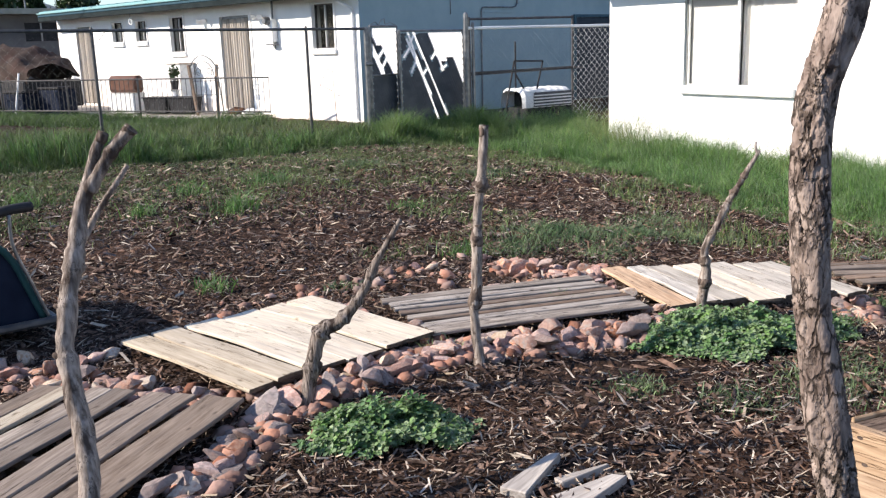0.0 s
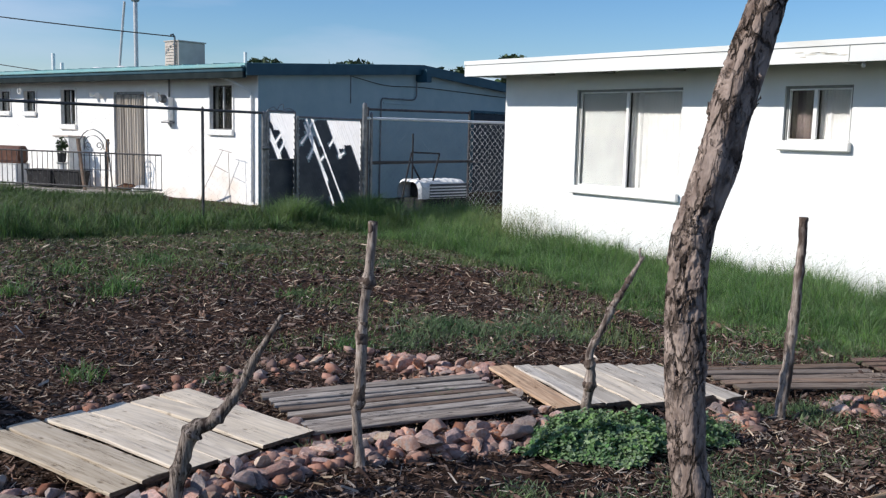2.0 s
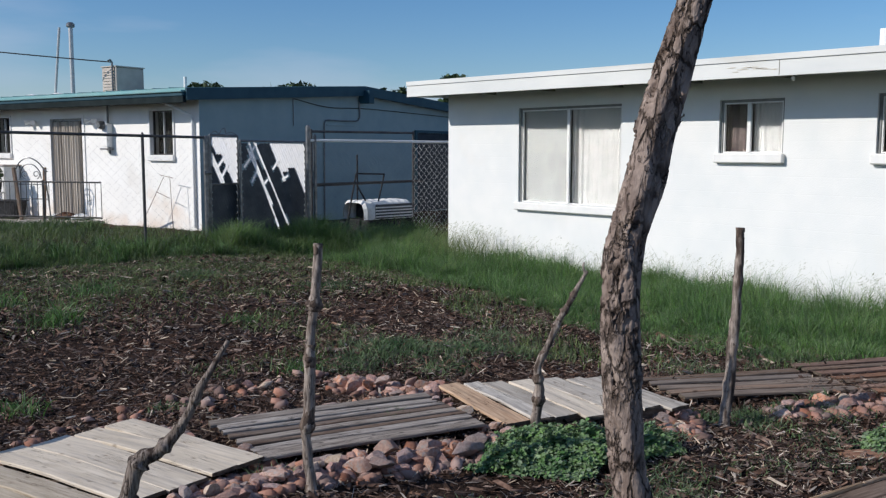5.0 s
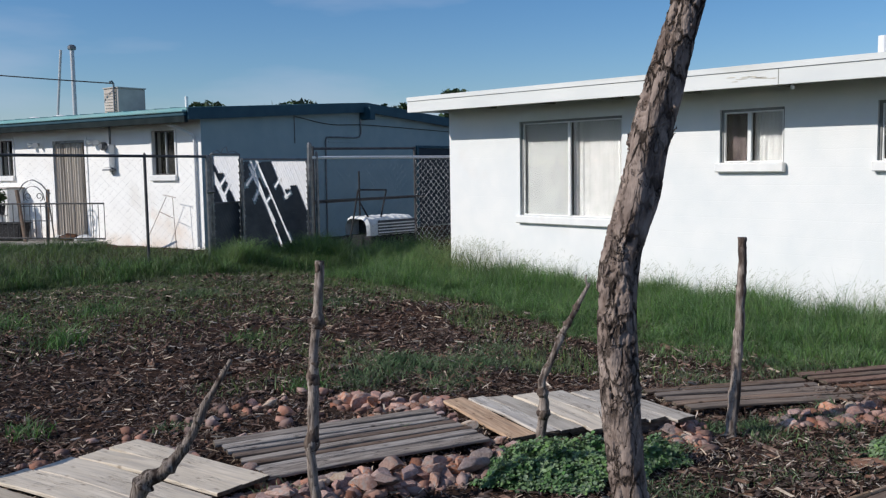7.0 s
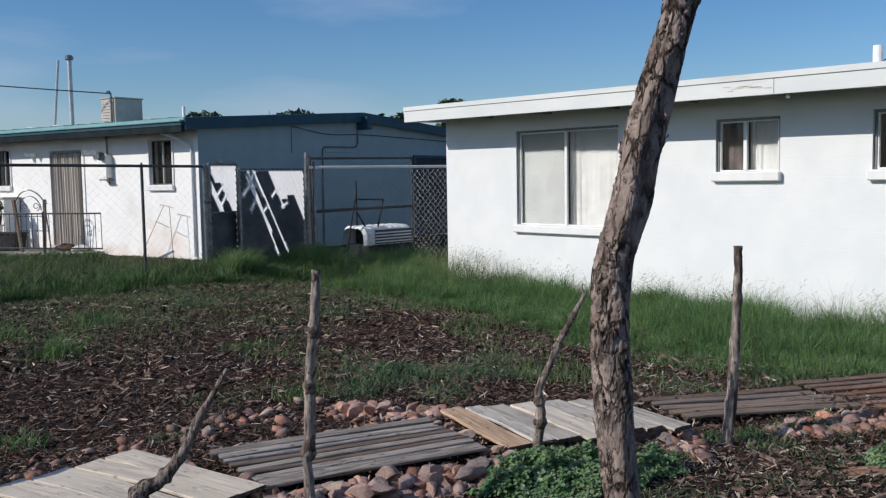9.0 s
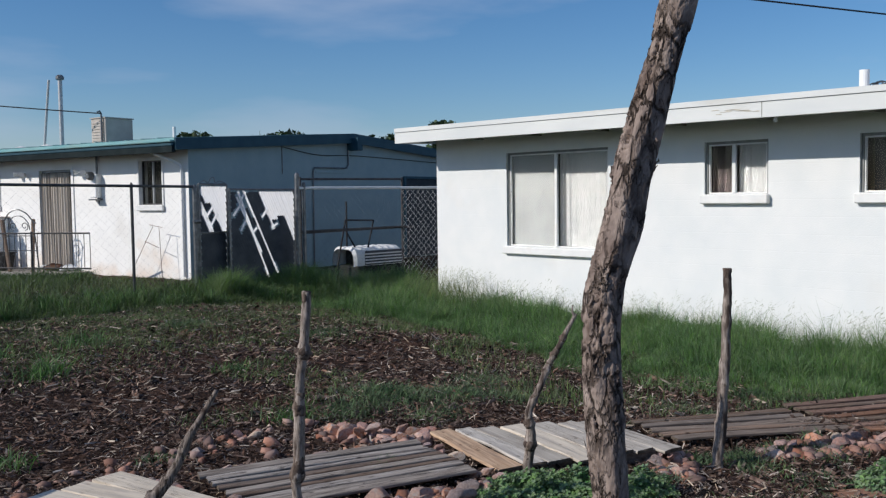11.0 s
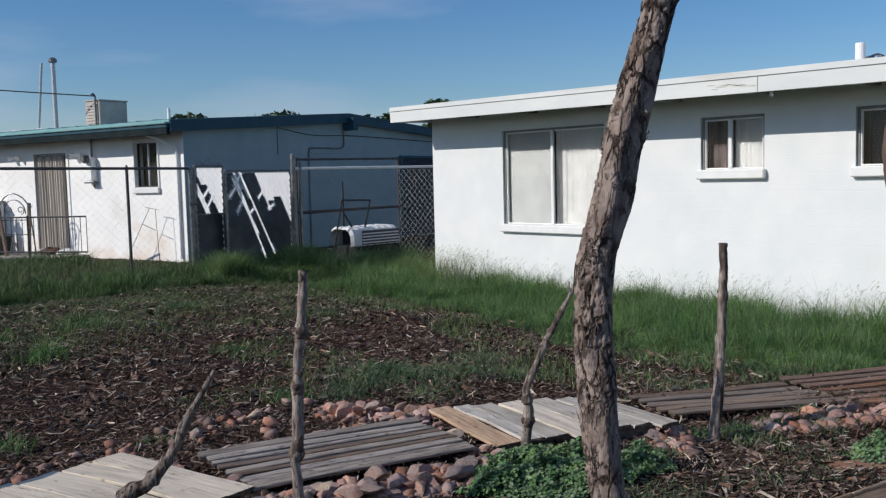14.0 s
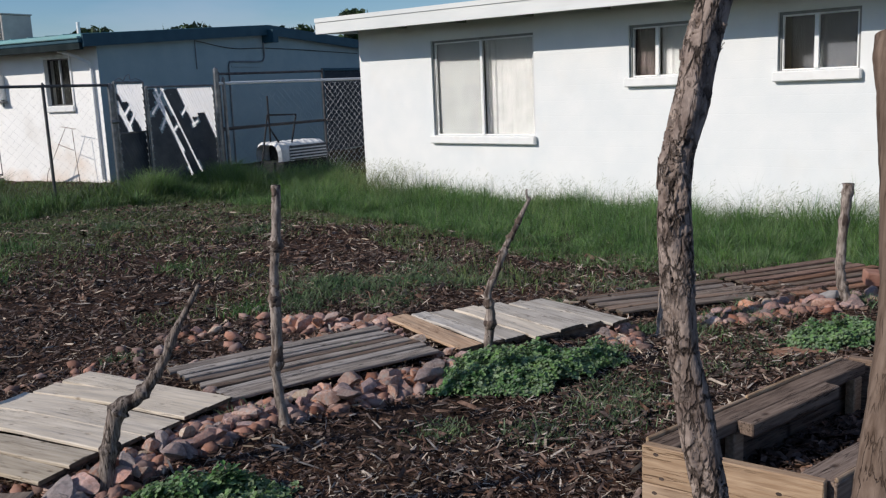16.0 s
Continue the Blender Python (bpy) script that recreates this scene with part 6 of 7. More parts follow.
def patio():
    s = thing("patio_slab", "worn concrete patio slab", "slab", TEAL)
    part("slab", box_bm(-1.6, -0.01, 2.9, 12.0, -0.08, 0.07, bevel=0.01), M_CONC, s)
    c = thing("sofa_cushion", "brown leather sofa back lying on a white box", "cushion", pose(4.75, 21.75, 0.09, 0, 0, 122))
    bm = box_bm(-0.45, 0.45, -0.14, 0.14, 0.46, 0.84, bevel=0.07)
    part("cushion", bm, M_SOFA, c, "brown leather cushion", smooth=False)
    w = thing("white_box", "white appliance box on the patio", "box", pose(4.75, 21.75, 0.09, 0, 0, 122))
    part("body", box_bm(-0.38, 0.36, -0.2, 0.2, 0.0, 0.45, bevel=0.02), M_WHITE, w)
    part("lid", box_bm(-0.39, 0.37, -0.21, 0.21, 0.4505, 0.458, bevel=0.002), M_WHITE, w)
    for k, (x, y) in enumerate(((5.25, 20.9), (5.65, 20.3))):
        t = thing("planter_trough", "black plastic planter trough on the patio", "planter", pose(x, y, 0.09, 0, 0, 123), "planter troughs")
        bm = bmesh.new()
        bx(bm, -0.34, 0.34, -0.18, 0.18, 0, 0.34, bevel=0.015)
        for v in bm.verts:
            v.co.x *= 0.85 + 0.45 * v.co.z
            v.co.y *= 0.85 + 0.45 * v.co.z
        part("trough", bm, M_DARK, t)
        part("rim", box_bm(-0.36, 0.36, -0.2, 0.2, 0.3405, 0.365, bevel=0.008), M_DARK, t)
    p = thing("potted_plant", "small potted plant on a stool by the wall", "plant", pose(5.66, 21.05, 0.09))
    cb = thing("storage_cabinet", "low white cabinet against the patio wall", "cabinet", pose(5.93, 21.45, 0.09, 0, 0, 105))
    part("body", box_bm(-0.30, 0.30, -0.18, 0.18, 0.0, 1.05, bevel=0.015), M_WHITE, cb)
    part("top", box_bm(-0.33, 0.33, -0.21, 0.21, 1.0505, 1.085, bevel=0.008), M_BEIGE, cb, "tan cabinet top")
    for z in (0.35, 0.70):
        part("drawer_handle", tube_bm([(-0.08, -0.195, z), (0.08, -0.195, z)], 0.012, 7), M_GALV, cb)
    part("pot", tube_bm([(0, 0, 0.5), (0, 0, 0.62), (0, 0, 0.70)], [0.07, 0.09, 0.10], 12), M_DARK, p)
    part("stool", tube_bm([(0, 0, 0), (0, 0, 0.46), (0, 0, 0.5)], [0.10, 0.09, 0.14], 12), M_WHITE, p)
    rng = np.random.default_rng(8)
    v, l = [], []
    for k in range(160):
        d = rng.normal(0, 1, 3)
        c0 = np.array((0, 0, 0.86)) + d / np.linalg.norm(d) * rng.uniform(0.03, 0.16) * (0.8, 0.8, 1.2)
        a, b = rng.normal(0, 0.03, 3), rng.normal(0, 0.02, 3)
        n = len(v)
        v += [c0 - a, c0 + b, c0 + a, c0 - b]
        l += [n, n + 1, n + 2, n + 3]
    raw_mesh("foliage", v, l, [4] * 160, M_LEAF, p)
    # bed headboard and frames leaning by the door
    h = thing("bed_headboard", "grey arched metal bed headboard leaning by the railing", "headboard", pose(5.95, 19.45, 0.09, -8, 0, 125))
    part("arch", tube_bm(spline([(-0.40, 0, 0.98), (-0.33, 0, 1.03), (-0.20, 0, 1.18), (0, 0, 1.26), (0.20, 0, 1.18), (0.33, 0, 1.03), (0.40, 0, 0.98)], 6), 0.013, 7), M_GALV, h)
    part("arch", tube_bm(spline([(-0.24, 0, 0.84), (-0.22, 0, 0.98), (-0.12, 0, 1.10), (0, 0, 1.13), (0.12, 0, 1.10), (0.22, 0, 0.98), (0.24, 0, 0.84)], 6), 0.011, 7), M_GALV, h)
    for sg in (-1, 1):
        part("scroll", tube_bm([(sg * (0.13 + 0.075 * (1 - 0.1 * t) * math.cos(t)), 0, 0.92 + 0.075 * (1 - 0.1 * t) * math.sin(t)) for t in np.linspace(-1.5, 6.0, 22)], 0.009, 6), M_GALV, h)
    for x in (-0.34, 0.34):
        part("leg", tube_bm([(x, 0, 0), (x, 0, 1.0)], 0.014, 7), M_GALV, h)
    for z in (0.42, 0.72):
        part("bar", tube_bm([(-0.34, 0, z), (0.34, 0, z)], 0.01, 6), M_GALV, h)
    for k, (x, y, a) in enumerate(((6.02, 19.2, 8), (5.72, 19.65, -6))):
        f = thing("wooden_frame_leg", "brown wooden post leaning beside the headboard", "wooden post", pose(x, y, 0.07, a, 3, 125), "leaning posts")
        part("post", box_bm(-0.03, 0.03, -0.025, 0.025, 0, 1.08, bevel=0.005), M_PLANK_BROWN, f)
    q = thing("cloth_pile", "white and red cloths piled at the doorway", "cloth", pose(6.55, 19.25, 0.09, 0, 0, 110))
    for k, (x, m, r) in enumerate(((-0.3, M_WHITE, 0.17), (0.12, M_RUST, 0.2), (0.42, M_WHITE, 0.14))):
        bm = bmesh.new()
        bmesh.ops.create_icosphere(bm, subdivisions=3, radius=r)
        for v_ in bm.verts:
            v_.co *= 1 + 0.3 * noise.noise(v_.co * 9 + Vector((k, 0, 0)))
            v_.co.z = max(v_.co.z * 0.5, -0.02) + 0.02
            v_.co.x += x
        part("cloth", bm, m, q, smooth=True)
    # thin stand before the wall
    st = thing("drying_stand", "thin rusty folding stand against the wall", "stand", TEAL)
    for a, b in (((-0.25, 0.72, 1.0), (-0.3, 1.25, 0.2)), ((-0.25, 0.55, 0.98), (-0.25, 0.50, 0.04)), ((-0.25, 0.82, 1.03), (-0.25, 0.46, 0.98)), ((-0.28, 0.92, 0.72), (-0.25, 0.56, 0.6)), ((-0.3, 1.25, 0.2), (-0.3, 1.3, 0.04))):
        part("bar", tube_bm([a, b], 0.0055, 6), M_RUST, st)
    for k, y in enumerate((5.15, 3.05)):
        w = thing("wall_lamp", "small white double wall lamp under the eave", "lamp", on_teal(0, y, 2.08), "wall lamps")
        part("base", box_bm(-0.03, -0.003, -0.05, 0.05, -0.04, 0.04, bevel=0.008), M_WHITE, w)
        for s_ in (-1, 1):
            part("head", tube_bm([(-0.03, 0.02 * s_, 0), (-0.08, 0.08 * s_, 0.01), (-0.15, 0.14 * s_, -0.01)], [0.018, 0.03, 0.055], 12), M_WHITE, w)
    b = thing("wind_ornament", "pale metal wind ornament hanging from the eave", "ornament", on_teal(-0.29, 8.0, 2.14))
    part("cord", tube_bm([(0, 0, 0.1), (0, 0, 0.24)], 0.004, 5), M_GALV, b)
    part("ring", tube_bm([(0, 0.07 * math.cos(t), 0.03 + 0.07 * math.sin(t)) for t in np.linspace(0, 2 * math.pi, 17)], 0.018, 7, cap=False), M_WHITE, b)


def junk():
    """The corner beyond the fence: a covered trailer, bins and a pole."""
    t = thing("covered_trailer", "brown tarpaulin with tree shade in its colour over an old utility trailer", "trailer", pose(3.0, 24.6, 0.0, 0, 0, 112))
    bm = bmesh.new()
    n, m = 26, 14
    rows = []
    for i in range(n + 1):
        row = []
        for j in range(m + 1):
            a = math.pi * j / m
            x = -1.3 + 2.6 * i / n
            end = math.sin(math.pi * min(max(i / n, 0.02), 0.98)) ** 0.35
            p = Vector((x, 0.75 * math.cos(a) * (0.85 + 0.15 * end), 0.80 + 0.85 * math.sin(a) ** 0.55 * end))
            p.z += 0.22 * noise.noise(p * 2.3) + 0.08 * noise.noise(p * 7)
            row.append(bm.verts.new(p))
        rows.append(row)
    for r0, r1 in zip(rows, rows[1:]):
        for j in range(m):
            bm.faces.new((r0[j], r1[j], r1[j + 1], r0[j + 1]))
    part("tarpaulin", bm, M_TARP, t, "brown tarpaulin with tree shade in its colour", smooth=True)
    part("bed", box_bm(-1.25, 1.25, -0.74, 0.74, 0.22, 0.86, bevel=0.03), M_DARK, t, "black trailer bed")
    for y in (-0.74, 0.74):
        w = part("wheel", tube_bm([(0.2 + 0.24 * math.cos(a), y, 0.33 + 0.24 * math.sin(a)) for a in np.linspace(0, 2 * math.pi, 25)], 0.09, 10, cap=False), M_DARK, t, "black tyre")
        part("rim", tube_bm([(0.2, y - 0.05, 0.33), (0.2, y + 0.05, 0.33)], 0.17, 14), M_GALV, w)
    for k, (x, y, h) in enumerate(((3.45, 22.9, 0.62), (2.75, 23.4, 0.55))):
        b = thing("storage_bin", "dark blue plastic storage bin", "bin", pose(x, y, 0.05, 0, 0, 118), "storage bins")
        part("body", box_bm(-0.36, 0.36, -0.25, 0.25, 0, h, bevel=0.03), M_NAVY, b)
        part("lid", box_bm(-0.38, 0.38, -0.27, 0.27, h + 0.001, h + 0.05, bevel=0.012), M_DARK, b)
    p = thing("leaning_pole", "white pole leaning over the junk", "pole", pose(2.45, 22.6, 0.05, -12, 12, 0))
    part("pole", tube_bm([(0, 0, 0), (0, 0, 1.05)], 0.022, 8), M_WHITE, p)
    # low house behind, mostly hidden
    h = thing("grey_house", "low grey block house behind the neighbour's", "house", pose(1.0, 33.0, 0, 0, 0, 6))
    part("wall", wall_bm([-9, 6.5], [-0.1, 2.75], [(3.3, 4.35, 1.9, 2.5)], 0.2, lambda u, z, k: (u, k, z)), M_FARWALL, h)
    part("side_wall", box_bm(6.3, 6.5, 0.2, 7.0, -0.1, 2.75), M_FARWALL, h)
    part("roof", box_bm(-9.4, 6.9, -0.6, 7.4, 2.755, 2.93, bevel=0.01), M_SOFFIT, h)
    w = part("window", box_bm(3.3, 4.35, 0.08, 0.10, 1.9, 2.5), M_DARK, h, "dark window")
    part("frame", box_bm(3.80, 3.85, 0.05, 0.078, 1.9, 2.5), M_GALV, w)


def side_yard():
    d = thing("pet_crate", "white ribbed plastic crate top over a dark base", "crate", pose(10.3, 13.66, -0.02, 0, 0, 4))
    bm = bmesh.new()
    prof = [(-0.33, 0.26), (-0.335, 0.36), (-0.32, 0.47), (-0.27, 0.555), (-0.18, 0.60), (0.18, 0.60), (0.27, 0.555), (0.32, 0.47), (0.335, 0.36), (0.33, 0.26)]
    rows = []
    for k in range(23):
        x = -0.62 + 1.2 * k / 22
        end = 0.90 if k in (0, 22) else 1.0
        rib = 0.010 if k % 3 == 1 else 0.0
        rows.append([bm.verts.new((x, (y_ + rib * (1 if y_ > 0 else -1)) * end, 0.26 + (z_ + rib - 0.26) * end)) for y_, z_ in prof])
    for r0, r1 in zip(rows, rows[1:]):
        for q in range(len(prof) - 1):
            bm.faces.new((r0[q], r1[q], r1[q + 1], r0[q + 1]))
    bm.faces.new(rows[-1])
    part("shell", bm, M_WHITE, d, "white ribbed plastic top", smooth=False)
    for k in range(4):
        part("vent_bar", box_bm(-0.38, 0.52, -0.356, -0.346, 0.30 + 0.055 * k, 0.325 + 0.055 * k, bevel=0.003), M_WHITE, d)
    # dark panel behind the bars paints the shade of the slots
    part("vent_grille", box_bm(-0.38, 0.54, -0.345, -0.337, 0.275, 0.535, bevel=0.003), M_SCREEN, d, "slotted side vents on a panel painted dark as their shade")
    part("base", box_bm(-0.50, 0.58, -0.30, 0.30, 0.0, 0.258, bevel=0.02), M_DARK, d, "black lower half")
    # black board set inside the mouth gives the crate's inner shade
    part("mouth", box_bm(-0.30, -0.28, -0.30, 0.30, 0.262, 0.54, bevel=0.02), M_DARK, d, "black board painted as the shaded interior")
    c = thing("hand_cart", "black steel hand-cart frame leaning by the fence", "hand cart", pose(9.85, 13.4, 0.0))
    for a, b in (((-0.5, 0, 0.0), (-0.18, 0.1, 1.08)), ((0.14, 0, 0.2), (0.46, 0.1, 1.06)), ((-0.18, 0.1, 1.08), (0.46, 0.1, 1.06)), ((-0.16, 0.1, 0.86), (0.02, 0.06, 0.55)), ((-0.14, 0.12, 0.6), (-0.14, 0.12, 1.42))):
        part("tube", tube_bm([a, b], 0.016, 8), M_DARK, c)
    part("toe_plate", box_bm(-0.5, 0.15, -0.2, 0.0, 0.01, 0.03, bevel=0.004), M_DARK, c)
    for x in (-0.5, 0.15):
        part("wheel", tube_bm([(x, 0.08 + 0.10 * math.cos(t), 0.12 + 0.10 * math.sin(t)) for t in np.linspace(0, 2 * math.pi, 17)], 0.022, 8, cap=False), M_DARK, c)


iron_fence()
patio()
junk()
side_yard()


# ---- overhead cables, far trees, hill ----
def cable(a, b, sag, r):
    c = thing("power_cable", "black overhead service cable", "cable", group="overhead cables")
    a, b = Vector(a), Vector(b)
    part("cable", tube_bm([a.lerp(b, s) - Vector((0, 0, sag * 4 * s * (1 - s))) for s in np.linspace(0, 1, 25)], r, 6), M_DARK, c)


cable((7.96, 20.36, 3.44), (-1.5, 29.5, 5.0), 0.12, 0.013)
cable((6.6, 23.2, 2.60), (4.4, 33.5, 3.68), 0.05, 0.012)
cable((30.0, 5.3, 5.2), (-12.5, 19.5, 5.85), 0.05, 0.018)
for px, py, h, r in ((-1.5, 29.5, 4.7, 0.12), (-12.5, 19.5, 6.2, 0.13), (30.0, 5.3, 5.5, 0.13)):
    pole = thing("power_pole", "grey wooden power pole carrying a cable", "power pole", pose(px, py, 0), "power poles")
    part("pole", tube_bm([(0, 0, -0.3), (0, 0, h)], [r, r * 0.8], 12), M_STICK, pole)
    part("cross_arm", box_bm(-0.6, 0.6, -0.05, 0.05, h - 0.3, h - 0.2, bevel=0.008), M_STICK, pole)
for px, py, z0, z1 in ((4.4, 33.5, 2.9, 3.72),):
    mast = thing("service_mast", "galvanised service mast on a roof", "mast", pose(px, py, z0), "service masts")
    part("mast", tube_bm([(0, 0, 0), (0, 0, z1 - z0)], 0.025, 10), M_GALV, mast)
    part("cap", tube_bm([(0, 0, z1 - z0), (0, 0, z1 - z0 + 0.05)], [0.04, 0.03], 10), M_GALV, mast)


def tree(x, y, top, spread, seed):
    t = thing("tree", "dark green broadleaf tree far behind the houses", "tree", pose(x, y, 0), "far trees")
    rng = np.random.default_rng(seed)
    bm = bmesh.new()
    tube(bm, [(0, 0, -0.2), (0.05, 0.03, top * 0.3), (0.02, 0.08, top * 0.55), (0.1, 0.0, top * 0.8)], [0.22, 0.17, 0.11, 0.04], 10, wobble=0.1, seed=seed)
    tips = []
    for k in range(9):
        a = rng.uniform(0, 6.28)
        z0 = top * rng.uniform(0.3, 0.6)
        e = np.array((math.cos(a) * spread * rng.uniform(0.5, 0.95), math.sin(a) * spread * rng.uniform(0.5, 0.95), top * rng.uniform(0.6, 0.93)))
        tube(bm, [(0.03, 0.03, z0), tuple(e * (0.5, 0.5, 0.5) + (0, 0, z0 * 0.55)), tuple(e)], [0.08, 0.045, 0.012], 7)
        tips.append(e)
    part("trunk", bm, M_STICK, t, smooth=True)
    v, l = [], []
    for e in tips + [np.array((0, 0, top * 0.9))]:
        for k in range(170):
            d = rng.normal(0, 1, 3)
            c = e + d * (spread * 0.20, spread * 0.20, top * 0.055)
            c[2] = min(c[2], top * rng.uniform(0.93, 1.0))
            a, b = rng.normal(0, 0.11, 3), rng.normal(0, 0.07, 3)
            n = len(v)
            v += [c - a, c + b, c + a, c - b]
            l += [n, n + 1, n + 2, n + 3]
    raw_mesh("crown", v, l, [4] * (len(l) // 4), M_LEAF, t)["kind"] = "stuff"


for x, y, top, spread, seed in ((20.0, 40.4, 4.62, 1.1, 1), (22.0, 39.4, 4.5, 1.4, 2), (23.9, 38.3, 4.82, 1.1, 3), (27.5, 35.8, 4.55, 1.3, 4), (30.2, 33.5, 5.2, 0.75, 5)):
    tree(x, y, top, spread, seed)
tree(3.6, 41.5, 5.0, 1.5, 11)
tree(5.75, 42.0, 4.9, 0.35, 12)
tree(7.5, 42.5, 4.0, 1.0, 13)


def hill():
    bm = bmesh.new()
    rows = []
    for i in range(61):
        a = radians(-40 + 80 * i / 60)
        row = []
        for d, f in ((900, 0.0), (1050, 0.55), (1200, 1.0), (1400, 0.6), (1700, 0.0)):
            hgt = f * (74 * math.exp(-((math.degrees(a) - 4) / 9.5) ** 2) + 8 + 8 * noise.noise(Vector((a * 14, d * 0.004, 0))))
            row.append(bm.verts.new((d * math.sin(a), d * math.cos(a), hgt - 3)))
        rows.append(row)
    for r0, r1 in zip(rows, rows[1:]):
        for j in range(4):
            bm.faces.new((r0[j], r0[j + 1], r1[j + 1], r1[j]))
    tagged(link("backdrop", bm, M_HILL, smooth=True), "hill on the horizon with blue-grey haze in its colour", "hill", kind="structure")


hill()


# ---- clover plants ----
def clover(x, y, rx, ry, turn, count, seed):
    rng = np.random.default_rng(seed)
    c = thing("clover_plant", "low bushy green plant with small round leaves", "plant", pose(x, y, float(ground_z(x, y)), 0, 0, turn), "leafy plants")
    v, l, sz, sv, sl = [], [], [], [], []
    for k in range(count):
        r, a = math.sqrt(rng.random()), rng.uniform(0, 6.283)
        r *= 1 + 0.18 * math.sin(3 * a + seed) + 0.1 * math.sin(7 * a)
        px, py = r * rx * math.cos(a), r * ry * math.sin(a)
        h = (0.105 * (1 - min(r, 1) ** 2.4) + 0.022) * (0.75 + 0.7 * noise.noise(Vector((px * 11, py * 11, seed)))) * rng.uniform(0.35, 1.1) + 0.012
        s = rng.uniform(0.008, 0.0195)
        tilt = np.array((rng.normal(0, 0.45) + 0.35 * math.cos(a) * r - 0.25, rng.normal(0, 0.45) + 0.35 * math.sin(a) * r, 1.0))
        tilt /= np.linalg.norm(tilt)
        e = np.cross(tilt, (0.3, 0.9, 0.1))
        e /= np.linalg.norm(e)
        g = np.cross(tilt, e)
        o = np.array((px, py, h))
        t0 = rng.uniform(0, 6.28)
        for q in range(3):
            t = t0 + q * 2.094
            d, w = e * math.cos(t) + g * math.sin(t), -e * math.sin(t) + g * math.cos(t)
            n = len(v)
            v += [o, o + s * (0.75 * d + 0.55 * w) + tilt * s * 0.2, o + s * (1.45 * d + 0.35 * w) + tilt * s * 0.1, o + s * 1.3 * d - tilt * s * 0.08, o + s * (1.45 * d - 0.35 * w) + tilt * s * 0.1, o + s * (0.75 * d - 0.55 * w) + tilt * s * 0.2]
            l += [n, n + 1, n + 2, n + 3, n, n + 3, n + 4, n + 5]
            sz += [4, 4]
        if k % 4 == 0:
            n = len(sv)
            b = np.array((px * 0.8, py * 0.8, 0.0))
            sv += [b - (0.0012, 0, 0), b + (0.0012, 0, 0), o + (0.0009, 0, 0), o - (0.0009, 0, 0)]
            sl += [n, n + 1, n + 2, n + 3]
    raw_mesh("foliage", v, l, sz, M_CLOVER, c)["kind"] = "stuff"
    raw_mesh("stalk", sv, sl, [4] * (len(sl) // 4), M_STEM, c)["kind"] = "stuff"


clover(3.25, 2.90, 0.42, 0.30, -38, 3300, 1)
clover(2.92, 2.96, 0.15, 0.11, -30, 480, 5)
clover(1.40, 2.94, 0.31, 0.20, -35, 1900, 2)
clover(4.80, 1.86, 0.36, 0.20, -30, 1700, 3)
clover(3.66, 2.70, 0.15, 0.11, -30, 400, 4)


# ---- grass and weeds ----
def inside(poly, x, y):
    res = np.zeros(x.shape, bool)
    for (ax, ay), (bx_, by) in zip(poly, poly[1:] + poly[:1]):
        cross = ((ay > y) != (by > y)) & (x < (bx_ - ax) * (y - ay) / (by - ay + 1e-9) + ax)
        res ^= cross
    return res


def blades(name, label, x, y, h, width, mat, seed, lean=0.45, fine=False):
    """Blades of grass, each a bent strip with a pointed tip; fine ones have one bend only."""
    rng = np.random.default_rng(seed)
    n = len(x)
    z = ground_z(x, y) - 0.01
    a = rng.uniform(0, 2 * np.pi, n)
    w = width * rng.uniform(0.6, 1.3, n)
    dx, dy = np.cos(a), np.sin(a)
    b = rng.uniform(0, 2 * np.pi, n)
    k = lean * rng.uniform(0.2, 1.3, n) * h
    ox, oy = np.cos(b) * k + 0.06 * h, np.sin(b) * k
    bends = ((0.0, 1.0), (0.5, 0.8)) if fine else ((0.0, 1.0), (0.4, 0.85), (0.75, 0.6))
    m = 2 * len(bends) + 1
    v = np.empty((n, m, 3), np.float32)
    for i, (s, ws) in enumerate(bends):
        cx, cy, cz = x + ox * s**1.8, y + oy * s**1.8, z + h * (s - 0.18 * s * s * lean)
        for j, sg in ((0, -1), (1, 1)):
            v[:, 2 * i + j] = np.stack([cx + sg * dx * w * ws / 2, cy + sg * dy * w * ws / 2, cz], -1)
    v[:, m - 1] = np.stack([x + ox, y + oy, z + h * (1 - 0.25 * lean)], -1)
    f = np.array([0, 1, 3, 2, 2, 3, 4] if fine else [0, 1, 3, 2, 2, 3, 5, 4, 4, 5, 6])
    loops = (np.arange(n)[:, None] * m + f).ravel()
    ob = raw_mesh(name, v.reshape(-1, 3), loops, np.tile([4, 3] if fine else [4, 4, 3], n), mat)
    tagged(ob, label, "grass", kind="stuff")
    return ob


